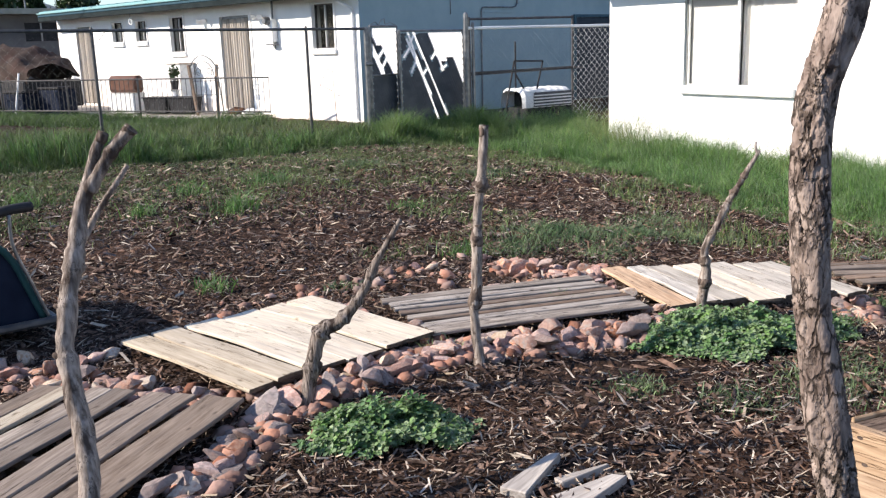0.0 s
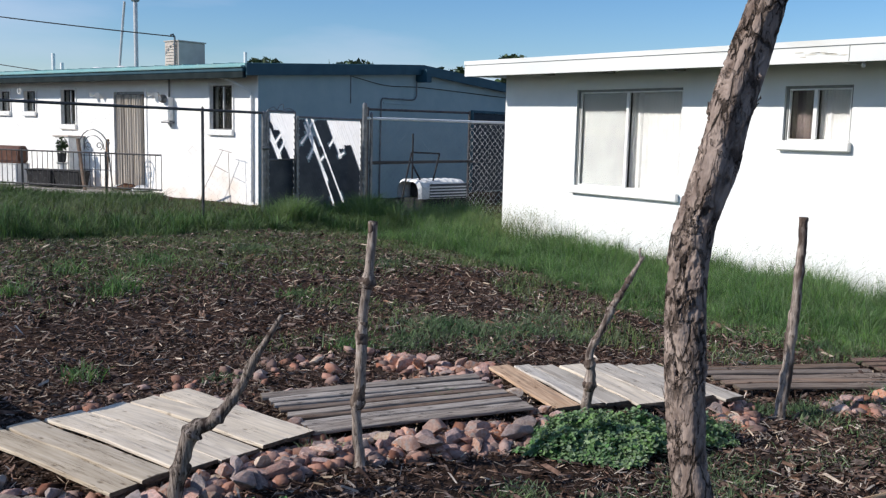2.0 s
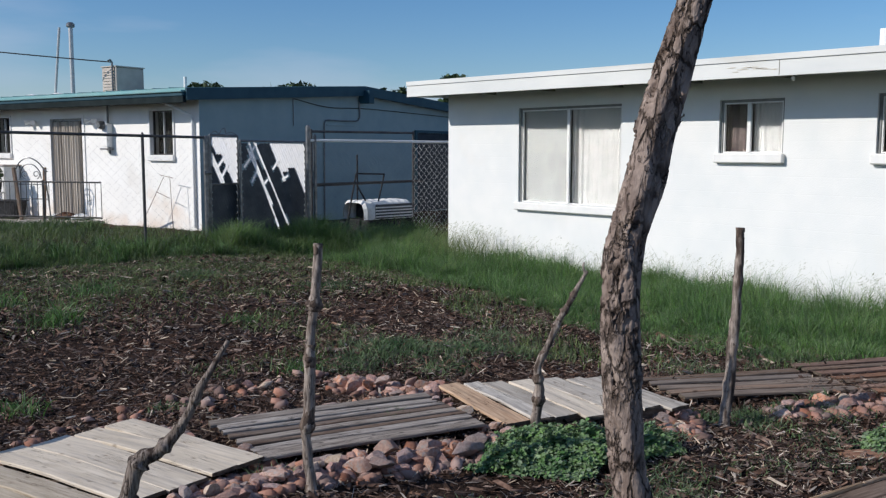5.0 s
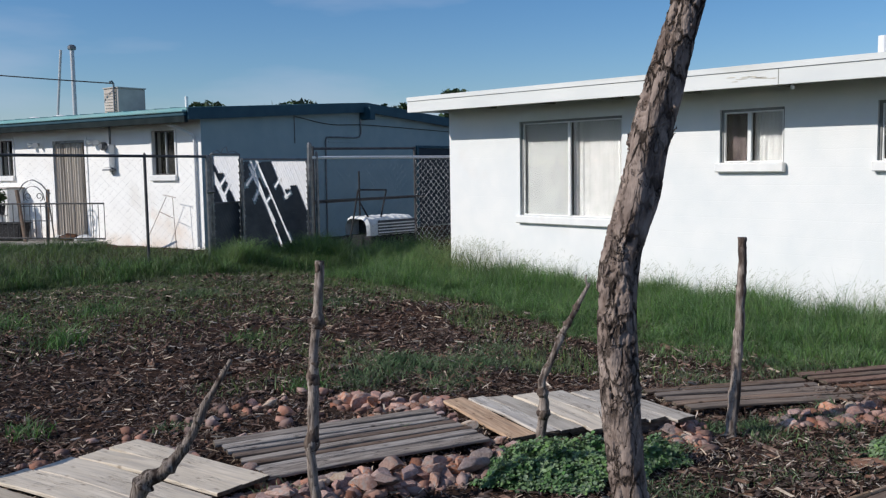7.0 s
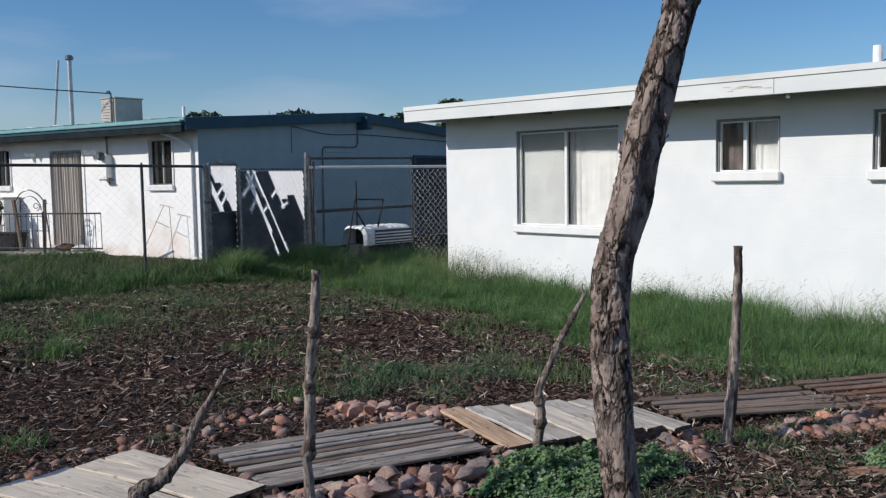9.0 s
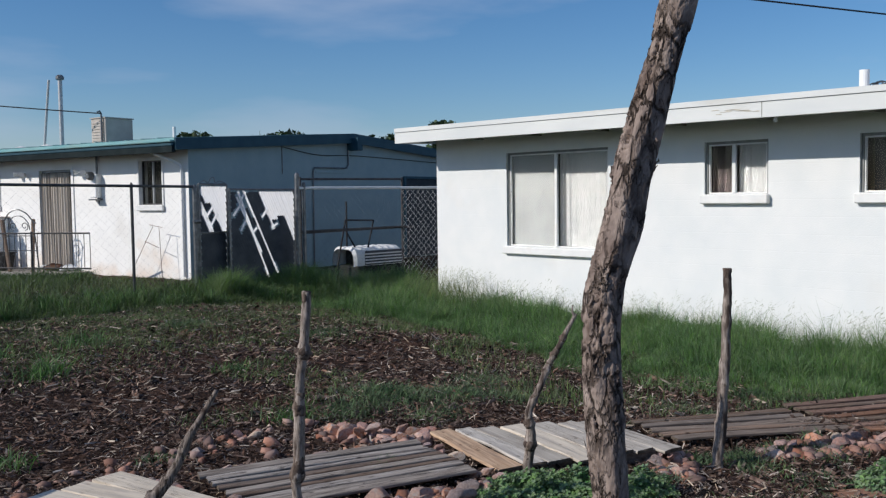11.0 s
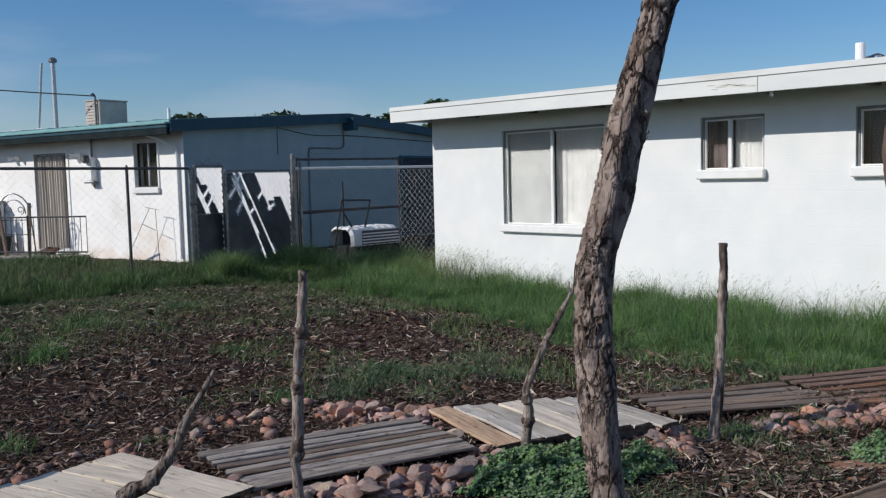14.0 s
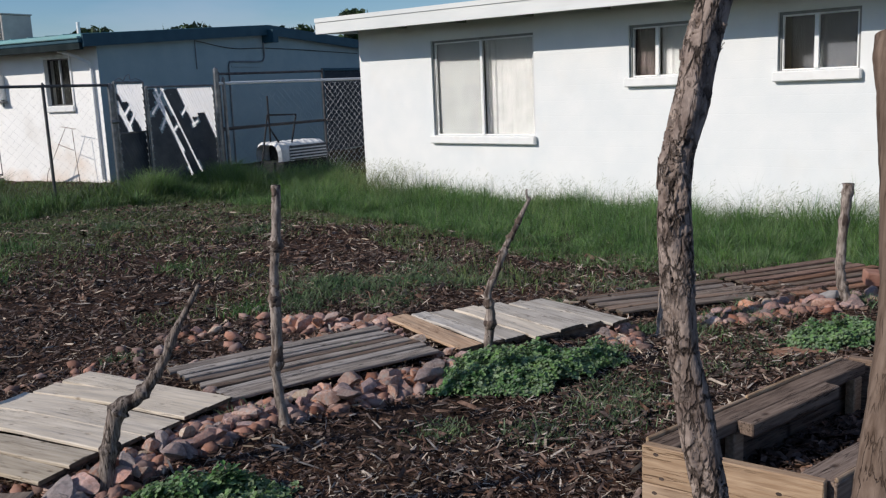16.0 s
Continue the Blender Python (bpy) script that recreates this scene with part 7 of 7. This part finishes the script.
def clumps(name, label, cx, cy, ch, per, spread, width, mat, seed, lean=0.8):
    """Tussocks: blades fanning out from each centre, taller in its middle."""
    rng = np.random.default_rng(seed)
    n = len(cx) * per
    i = np.repeat(np.arange(len(cx)), per)
    a, r = rng.uniform(0, 2 * np.pi, n), np.abs(rng.normal(0, 1, n))
    rad = spread * rng.uniform(0.6, 1.4, len(cx))[i]
    x, y = cx[i] + rad * r * np.cos(a), cy[i] + rad * r * np.sin(a)
    x = np.where(y < WY + 0.05, np.minimum(x, WX - 0.02), x)
    h = ch[i] * rng.uniform(0.45, 1.1, n) * (1.1 - 0.22 * np.minimum(r, 2.2))
    z = ground_z(x, y) - 0.01
    b = rng.uniform(0, 2 * np.pi, n)
    w = width * rng.uniform(0.6, 1.3, n)
    k = lean * h * rng.uniform(0.15, 1.0, n)
    ox, oy = k * (np.cos(a) * 0.7 + 0.5 * np.cos(b)), k * (np.sin(a) * 0.7 + 0.5 * np.sin(b))
    ox = np.where(y < WY + 0.05, np.minimum(ox, WX - 0.01 - x), ox)
    f = rng.uniform(0, np.pi, n)
    dx, dy = np.cos(f), np.sin(f)
    v = np.empty((n, 5, 3), np.float32)
    for q, (s, ws) in enumerate(((0.0, 1.0), (0.55, 0.8))):
        for j, sg in ((0, -1), (1, 1)):
            v[:, 2 * q + j] = np.stack([x + ox * s**2 + sg * dx * w * ws / 2, y + oy * s**2 + sg * dy * w * ws / 2, z + h * s], -1)
    v[:, 4] = np.stack([x + ox, y + oy, z + h * (1 - 0.3 * lean * rng.random(n))], -1)
    loops = (np.arange(n)[:, None] * 5 + np.array([0, 1, 3, 2, 2, 3, 4])).ravel()
    tagged(raw_mesh(name, v.reshape(-1, 3), loops, np.tile([4, 3], n), mat), label, "grass", kind="stuff")


def field(n, x0, x1, y0, y1, seed):
    rng = np.random.default_rng(seed)
    return rng.uniform(x0, x1, n), rng.uniform(y0, y1, n), rng


def wav(x, y, s, seed):
    """Smooth uneven value from 0 to 1."""
    r = np.random.default_rng(seed)
    out = 0
    for k in range(5):
        a, p = r.uniform(0, 6.28), r.uniform(0, 6.28)
        f = s * (1 + 0.6 * k)
        out = out + np.sin(f * (x * np.cos(a) + y * np.sin(a)) + p) / (1 + 0.35 * k)
    return np.clip(0.5 + out / 5.0, 0, 1)


TALL = [(7.3, 11.4), (7.2, 9.4), (6.85, 7.4), (5.95, 5.6), (5.35, 4.6), (5.45, 4.05), (5.75, 3.45), (6.5, 3.05), (7.2, 2.3), (8.5, 0.2), (WX, 0.2), (WX, 11.25), (10.6, 12.6), (8.3, 12.6)]


def grasses():
    x, y, rng = field(9000, 5.0, 10.6, 0.2, 12.7, 21)
    edge = wav(x, y, 2.2, 4)
    k = inside(TALL, x + 0.9 * (edge - 0.5), y) & (x < WX - 0.03) | inside(TALL, x, y) & (y > 11.3)
    k &= rng.random(len(x)) < 0.25 + 0.9 * wav(x, y, 4.6, 5)
    x, y = x[k], y[k]
    near_wall = smooth01((x - 5.9) / 3.0)
    h = (0.13 + 0.30 * near_wall) * (0.45 + 0.65 * wav(x, y, 3.1, 9)) * rng.uniform(0.55, 1.35, len(x))
    h *= 1.0 + 0.35 * smooth01((y - 8.6) / 1.4) * smooth01((11.1 - y) / 0.4) * near_wall * wav(x, y, 3.7, 44)
    h *= 1.0 + 0.38 * smooth01((6.8 - y) / 2.0) * near_wall * (0.4 + 0.6 * wav(x, y, 2.3, 48))
    k = rng.random(len(x)) < 0.72
    clumps("tall_grass", "tall green tussocky grass along the white house", x[k], y[k], h[k] * 0.95, 44, 0.055, 0.0042, M_GRASS, 1, 1.45)
    clumps("pale_grass", "lighter green tussocks among the tall grass", x[~k], y[~k], h[~k] * 1.02, 36, 0.05, 0.0038, M_GRASS_PALE, 13, 1.5)
    # low thatch under the tussocks
    x, y, rng = field(90000, 5.2, 10.6, 0.2, 12.7, 46)
    k = (inside(TALL, x + 0.7 * (wav(x, y, 2.2, 4) - 0.5), y) & (x < WX - 0.03) | inside(TALL, x, y) & (y > 11.3)) & (rng.random(len(x)) < 0.3 + 0.7 * wav(x, y, 3.0, 47))
    x, y = x[k], y[k]
    blades("grass_thatch", "low dense grass between the tussocks", x, y, rng.uniform(0.05, 0.13, len(x)), 0.0055, M_WEED_DARK, 19, 0.8, fine=True)
    # edge of the grass thins into the mulch
    x, y, rng = field(150000, 3.4, 8.0, 3.0, 12.0, 22)
    k = inside([(px - 0.75, py) if px < 9 else (px, py) for px, py in TALL], x, y) & ~inside(TALL, x, y)
    k &= rng.random(len(x)) < 0.55 * wav(x, y, 3.3, 12) ** 1.5
    x, y = x[k], y[k]
    blades("grass_edge", "short grass thinning into the mulch", x, y, rng.uniform(0.04, 0.11, len(x)), 0.007, M_GRASS_DULL, 2)
    # strip at the fence
    x, y, rng = field(120000, -5, 8.4, 11.0, 13.6, 23)
    lim = 11.75 + 0.5 * wav(x, y, 1.6, 2) - 0.25
    k = (y > lim) & (rng.random(len(x)) < 0.4 + 0.6 * wav(x, y, 2.0, 6))
    x, y = x[k], y[k]
    h = (0.07 + 0.10 * smooth01((y - 11.2) / 1.2)) * (0.55 + 0.8 * wav(x, y, 2.7, 8)) * rng.uniform(0.5, 1.2, len(x))
    k = rng.random(len(x)) < 0.45
    blades("fence_grass", "low rank grass along the fence", x[k], y[k], h[k] * 1.15, 0.006, M_WEED_DARK, 3, 0.8, fine=True)
    blades("fence_weeds", "dull broad weeds along the fence", x[~k], y[~k], h[~k] * 0.9, 0.012, M_GRASS_DULL, 14, 1.0, fine=True)
    cx, cy, rng = field(2600, -5, 8.4, 11.25, 13.5, 67)
    keep = (cy > 11.8 + 0.5 * wav(cx, cy, 1.6, 2) - 0.25) & (rng.random(len(cx)) < 0.1 + 1.1 * wav(cx, cy, 2.4, 68) ** 1.5)
    cx, cy = cx[keep], cy[keep]
    ch = (0.16 + 0.14 * smooth01((cy - 11.4) / 1.0) + 0.20 * smooth01((3.6 - cx) / 2) * (cy > 11.8)) * (0.5 + 0.8 * wav(cx, cy, 2.7, 8)) * rng.uniform(0.6, 1.3, len(cx))
    light = rng.random(len(cx)) < 0.4
    clumps("fence_tussocks", "dark green weedy tussocks along the fence", cx[~light], cy[~light], ch[~light], 40, 0.07, 0.008, M_WEED_DARK, 20)
    clumps("fence_light_weeds", "yellow-green weedy clumps along the fence", cx[light], cy[light], ch[light] * 1.05, 34, 0.06, 0.007, M_GRASS, 21)
    k = rng.random(len(x)) < 0.012
    blades("fence_stalks", "thin pale stalks above the weeds", x[k], y[k], h[k] + rng.uniform(0.08, 0.25, k.sum()), 0.006, M_SEED, 15, 0.5)
    # taller yellow-green weeds before the gates, and a clump at the house corner
    rng = np.random.default_rng(61)
    x, y = rng.uniform(6.4, 8.5, 21000), rng.uniform(12.15, 12.82, 21000)
    k = rng.random(21000) < 0.15 + 0.95 * wav(x, y, 4.2, 62)
    x, y = x[k], y[k]
    blades("gate_weeds", "tall yellow-green weeds in front of the gates", x, y, (0.18 + 0.44 * wav(x, y, 3.4, 63)) * rng.uniform(0.45, 1.15, len(x)), 0.0055, M_GRASS_PALE, 17, 0.7)
    x, y = rng.normal(9.35, 0.42, 9000), rng.normal(11.75, 0.42, 9000)
    k = (y > 11.28) | (x < WX - 0.05)
    x, y = x[k], y[k]
    blades("corner_weeds", "pale arching grass at the house corner", x, y, (0.22 + 0.34 * wav(x, y, 4.4, 64)) * rng.uniform(0.4, 1.2, len(x)), 0.005, M_GRASS_PALE, 18, 0.95)
    # neighbour's ground
    x, y, rng = field(24000, -5, 9.5, 13.2, 17.2, 24)
    blades("neighbour_grass", "patchy grass in the neighbour's yard", x, y, (0.08 + 0.28 * wav(x, y, 1.9, 27) * smooth01((7.5 - x) / 2)) * rng.uniform(0.4, 1.2, len(x)), 0.009, M_GRASS_DULL, 4, 0.8, fine=True)
    # weeds before the railing
    rng = np.random.default_rng(28)
    s, o = rng.random(26000), rng.uniform(0.1, 1.6, 26000)
    x, y = 6.32 - 4.82 * s - 0.83 * o + 0.2, 16.88 + 7.18 * s - 0.56 * o
    k = rng.random(len(x)) < 0.3 + 0.9 * wav(x, y, 2.4, 29)
    x, y = x[k], y[k]
    blades("railing_weeds", "rank weeds in front of the low railing", x, y, (0.12 + 0.25 * wav(x, y, 2.1, 30)) * rng.uniform(0.4, 1.2, len(x)), 0.010, M_WEED_DARK, 16, 0.9, fine=True)
    # sparse weeds over the mulch
    x, y, rng = field(150000, -3.0, 7.2, 5.4, 11.9, 25)
    dens = smooth01((y - 6.8) / 3.4) * 0.85 * (0.12 + wav(x, y, 2.1, 31) ** 1.3) + 0.9 * (wav(x, y, 1.7, 33) > 0.74) * 0.5
    k = rng.random(len(x)) < dens
    x, y = x[k], y[k]
    blades("sparse_weeds", "low sparse weeds over the mulch", x, y, rng.uniform(0.025, 0.10, len(x)), 0.008, M_GRASS_DULL, 5, 0.8, fine=True)
    x, y, rng = field(90000, -4.0, 7.4, 8.3, 12.1, 71)
    k = rng.random(len(x)) < smooth01((y - 8.4) / 1.8) * (0.25 + 0.75 * wav(x, y, 3.0, 72)) * smooth01((7.6 - x) / 1.0)
    x, y = x[k], y[k]
    blades("dusty_weeds", "short dusty olive weeds before the fence", x, y, rng.uniform(0.02, 0.065, len(x)), 0.010, M_DUSTY, 22, 0.9, fine=True)
    # tufts: x, y, radius, blades, height, fresh or dull
    tufts = [(4.05, 5.25, 0.34, 2600, 0.10, 0), (3.62, 5.10, 0.22, 1100, 0.08, 0), (4.45, 4.95, 0.30, 2000, 0.09, 0), (3.98, 4.62, 0.20, 1100, 0.07, 0), (4.75, 4.55, 0.24, 1100, 0.08, 0), (5.0, 5.2, 0.3, 1200, 0.08, 0),
             (2.48, 7.86, 0.28, 700, 0.16, 1), (3.88, 7.13, 0.22, 420, 0.12, 1), (3.38, 9.4, 0.34, 700, 0.16, 1), (1.54, 5.43, 0.16, 420, 0.10, 1), (3.24, 5.22, 0.20, 620, 0.11, 1), (2.63, 7.99, 0.16, 320, 0.2, 1),
             (1.8, 8.31, 0.18, 380, 0.16, 1), (2.51, 9.35, 0.22, 420, 0.18, 1), (4.8, 9.9, 0.3, 500, 0.12, 0), (5.5, 8.2, 0.3, 600, 0.1, 0), (2.42, 2.67, 0.13, 380, 0.06, 0), (2.68, 2.34, 0.17, 560, 0.07, 0), (3.4, 2.37, 0.22, 700, 0.07, 0),
             (3.12, 2.28, 0.24, 900, 0.07, 0), (5.0, 2.46, 0.20, 700, 0.09, 0), (4.55, 2.62, 0.16, 500, 0.09, 0), (4.5, 2.2, 0.25, 600, 0.06, 0), (4.2, 2.0, 0.22, 450, 0.05, 0), (3.9, 2.25, 0.2, 420, 0.05, 0), (2.95, 3.9, 0.12, 160, 0.10, 0),
             (2.0, 3.5, 0.1, 120, 0.12, 0), (6.0, 3.35, 0.3, 900, 0.09, 0), (5.3, 3.55, 0.22, 600, 0.07, 0), (7.0, 2.3, 0.3, 1100, 0.18, 1), (6.6, 1.55, 0.22, 700, 0.14, 1), (5.6, 1.6, 0.28, 800, 0.1, 0), (1.0, 9.6, 0.3, 500, 0.2, 1), (0.3, 8.6, 0.25, 300, 0.18, 1), (2.2, 5.0, 0.12, 160, 0.07, 0),
             (3.95, 2.82, 0.14, 420, 0.08, 0), (4.42, 2.86, 0.10, 300, 0.09, 0), (4.62, 2.74, 0.10, 320, 0.09, 0), (4.82, 2.62, 0.09, 260, 0.09, 0), (5.6, 2.05, 0.12, 380, 0.10, 0), (5.95, 1.88, 0.12, 380, 0.10, 0), (4.6, 3.62, 0.10, 260, 0.06, 0), (5.3, 3.34, 0.10, 300, 0.06, 0), (2.75, 3.86, 0.10, 110, 0.09, 0)]
    rng = np.random.default_rng(77)
    for fresh in (0, 1):
        xs, ys, hs = [], [], []
        for tx, ty, r, cnt, hh, fr in tufts:
            if fr != fresh:
                continue
            cnt = int(cnt * (0.28 if fr else 0.8))
            r, hh = (r * 0.8, hh * 1.3) if fr else (r, hh * 0.95)
            rr, aa = r * np.sqrt(rng.random(cnt)) * (0.5 + rng.random(cnt)), rng.uniform(0, 6.28, cnt)
            xs.append(tx + rr * np.cos(aa))
            ys.append(ty + rr * np.sin(aa))
            hs.append(hh * rng.uniform(0.4, 1.1, cnt))
        blades("grass_tufts" if fresh else "weed_mats", "bright green grass tufts in the mulch" if fresh else "dull green creeping weeds in the mulch", np.concatenate(xs), np.concatenate(ys), np.concatenate(hs), 0.0065, M_GRASS if fresh else M_CREEP, 9 + fresh, 0.85)
    # seed stalks at the wall
    rng = np.random.default_rng(41)
    n = 1500
    x = WX - 0.08 - np.abs(rng.normal(0, 0.4, n))
    y = np.concatenate([rng.normal(10.4, 0.4, n // 3), rng.uniform(1.5, 11.2, n - n // 3)])
    y = np.minimum(y, 11.4)
    k = rng.random(n) < 0.3 + 0.9 * wav(x, y, 4.0, 14)
    x, y = x[k], y[k]
    n = len(x)
    hs = rng.uniform(0.26, 0.52, n) + 0.16 * (y > 9.7)
    blades("seed_stalks", "thin pale seed stalks above the grass", x, y, hs, 0.005, M_SEED, 12, 0.6)
    # feathery heads: short threads spreading round the tip of every second stalk
    tips = np.random.default_rng(12)
    tips.uniform(0, 1, 2 * n)
    x, y, hs = x[::2], y[::2], hs[::2]
    v, l = [], []
    for px, py, ph in zip(x, y, hs):
        o = np.array((px, py, float(ground_z(px, py)) + ph * 0.86))
        for q in range(5):
            a, up, ln = tips.uniform(0, 6.28), tips.uniform(0.2, 0.9), tips.uniform(0.03, 0.09)
            e = o + (0, 0, 0.03 * q - 0.05)
            d = np.array((min(math.cos(a), 0.3), math.sin(a), up)) * ln
            m = len(v)
            v += [e, e + d * 0.5 + (0, 0.0022, 0.0012), e + d, e + d * 0.5 - (0, 0.0022, 0.0012)]
            l += [m, m + 1, m + 2, m + 3]
    tagged(raw_mesh("seed_heads", v, l, [4] * (len(l) // 4), M_SEED), "feathery pale seed heads on thin stalks", "grass", kind="stuff")


grasses()


# ---- bark mulch ----
def flakes(name, label, x, y, z, L, W, T, mat, seed):
    """Splinters of bark: flattened, pointed pieces lying at all angles."""
    rng = np.random.default_rng(seed)
    n = len(x)
    a, tl, rl = rng.uniform(0, 6.283, n), rng.normal(0, 0.30, n), rng.normal(0, 0.62, n)
    ux = np.stack([np.cos(a) * np.cos(tl), np.sin(a) * np.cos(tl), np.sin(tl)], -1)
    uy = np.stack([-np.sin(a) * np.cos(rl), np.cos(a) * np.cos(rl), np.sin(rl)], -1)
    uz = np.cross(ux, uy)
    c = np.stack([x, y, z], -1)
    L, W, T = L[:, None] / 2, W[:, None] / 2, T[:, None] / 2
    j = rng.uniform(0.5, 1.0, (n, 4, 1))
    v = np.stack([c - ux * L - uy * W * j[:, 0], c - ux * L * j[:, 1] + uy * W, c + ux * L + uy * W * j[:, 2], c + ux * L * j[:, 3] - uy * W, c + uz * T], 1)
    flip = uz[:, 2] < 0
    v[flip, 4] = c[flip] - uz[flip] * T[flip]
    v[:, 4] += (rng.uniform(-0.3, 0.3, (n, 1)) * L * ux)
    f = np.array([0, 3, 4, 3, 2, 4, 2, 1, 4, 1, 0, 4])   # the underside lies on the ground
    loops = (np.arange(n)[:, None] * 5 + f).ravel()
    ob = raw_mesh(name, v.reshape(-1, 3), loops, np.full(4 * n, 3), mat)
    tagged(ob, label, "mulch", kind="stuff")


def mulch():
    rng = np.random.default_rng(51)
    x, y = rng.uniform(-3.5, 7.6, 420000), rng.uniform(-2.5, 11.8, 420000)
    d = np.hypot(x, y)
    bare = smooth01((0.42 - np.hypot((x - 2.5) / 1.3, y - 2.85)) / 0.25)
    rim = np.clip((x + 3.4 + 1.5 * wav(x, y, 2.0, 52)) / 2.4, 0, 1) * np.clip((y + 2.4 + 1.5 * wav(x, y, 2.0, 53)) / 3.4, 0, 1)
    keep = rng.random(len(x)) < rim ** 2 * np.clip(3.4 / np.maximum(d, 0.1), 0.22, 1.0) * (1 - 0.6 * bare) * (1 - 0.75 * inside(TALL, x - 0.3, y))
    x, y, d = x[keep], y[keep], d[keep]
    n = len(x)
    L = rng.gamma(3.0, 0.0095, n).clip(0.010, 0.09) * (1 + 0.06 * d)
    W = L * rng.uniform(0.10, 0.31, n)
    T = W * rng.uniform(0.2, 0.5, n)
    z = ground_z(x, y) + 0.004 + rng.random(n) * 0.024
    light = rng.random(n) < 0.165
    a, b = ~light, light
    flakes("bark_mulch", "dark brown shredded bark mulch over the yard", x[a], y[a], z[a], L[a], W[a], T[a], M_CHIP, 1)
    flakes("pale_splinters", "pale dry wood splinters among the mulch", x[b], y[b], z[b] + 0.006, L[b] * 1.05, W[b] * 0.6, T[b], M_STRAW, 2)
    x, y = rng.uniform(-0.2, 6.4, 78000), rng.uniform(0.9, 6.2, 78000)
    k = rng.random(78000) > 0.8 * smooth01((0.5 - np.hypot((x - 2.5) / 1.3, y - 2.85)) / 0.25)
    x, y = x[k], y[k]
    n = len(x)
    L = rng.gamma(3.0, 0.009, n).clip(0.010, 0.07)
    z = ground_z(x, y) + 0.006 + rng.random(n) * 0.018
    pale = rng.random(n) < 0.09 + 0.24 * (inside([(1.0, 0.9), (4.6, 0.9), (4.2, 2.6), (1.6, 2.75)], x, y))
    for sel, name, lab, mat, sd in ((~pale, "bark_shreds", "fine dark bark shreds along the path", M_CHIP, 4), (pale, "pale_shreds", "fine pale wood shreds along the path", M_STRAW, 5)):
        flakes(name, lab, x[sel], y[sel], z[sel], L[sel], L[sel] * rng.uniform(0.08, 0.2, sel.sum()), L[sel] * 0.06, mat, sd)
    c = PLANTER
    n = 3600
    s, t = rng.random(n), rng.random(n)
    px = (c[0].x * (1 - s) + c[1].x * s) * (1 - t) + (c[3].x * (1 - s) + c[2].x * s) * t
    py = (c[0].y * (1 - s) + c[1].y * s) * (1 - t) + (c[3].y * (1 - s) + c[2].y * s) * t
    L = rng.gamma(3.0, 0.010, n).clip(0.012, 0.08)
    flakes("planter_chips", "bark chips filling the planter box", px, py, 0.06 + 0.02 * rng.random(n), L, L * rng.uniform(0.2, 0.5, n), L * 0.12, M_CHIP, 3)


mulch()


# ---- loose pieces by the far pallets ----
def loose_pieces():
    me = rock_mesh(41)
    me.materials.append(M_CONC)
    w = new("stone", me)
    w.matrix_basis = Matrix.Translation((5.53, 2.18, 0.06)) @ Matrix.Diagonal((0.20, 0.12, 0.11, 1))
    tagged(w, "whitish flat stone beside a branch stake", "stone", "border stones")
    b = thing("brick", "broken orange-red brick on the far pallet", "brick", pose(6.02, 2.09, 0.05, 4, -6, 30))
    bm = box_bm(-0.06, 0.06, -0.05, 0.05, 0, 0.09, bevel=0.008)
    for v in bm.verts:
        v.co += Vector((noise.noise(v.co * 30), noise.noise(v.co * 30 + Vector((5, 0, 0))), 0)) * 0.008
    part("block", bm, M_GRAVEL, b)
    p = thing("loose_board", "reddish weathered board half sunk in the mulch", "board", pose(4.27, 1.97, float(ground_z(4.4, 1.9)) + 0.018, 2, 1, -28))
    part("plank", board(0.55, 0.11, 0.02, random.Random(9), 0.10), M_PLANK_RED, p)
    k = thing("insulator", "small white porcelain insulator under the eave", "insulator", pose(9.27, 5.01, 2.235))
    part("knob", tube_bm([(0, 0, 0), (0, 0, 0.02), (0, 0, 0.05)], [0.018, 0.024, 0.014], 12), M_WHITE, k, smooth=True)
    part("screw", tube_bm([(0, 0, 0.05), (0, 0, 0.13)], 0.005, 6), M_GALV, k)


loose_pieces()
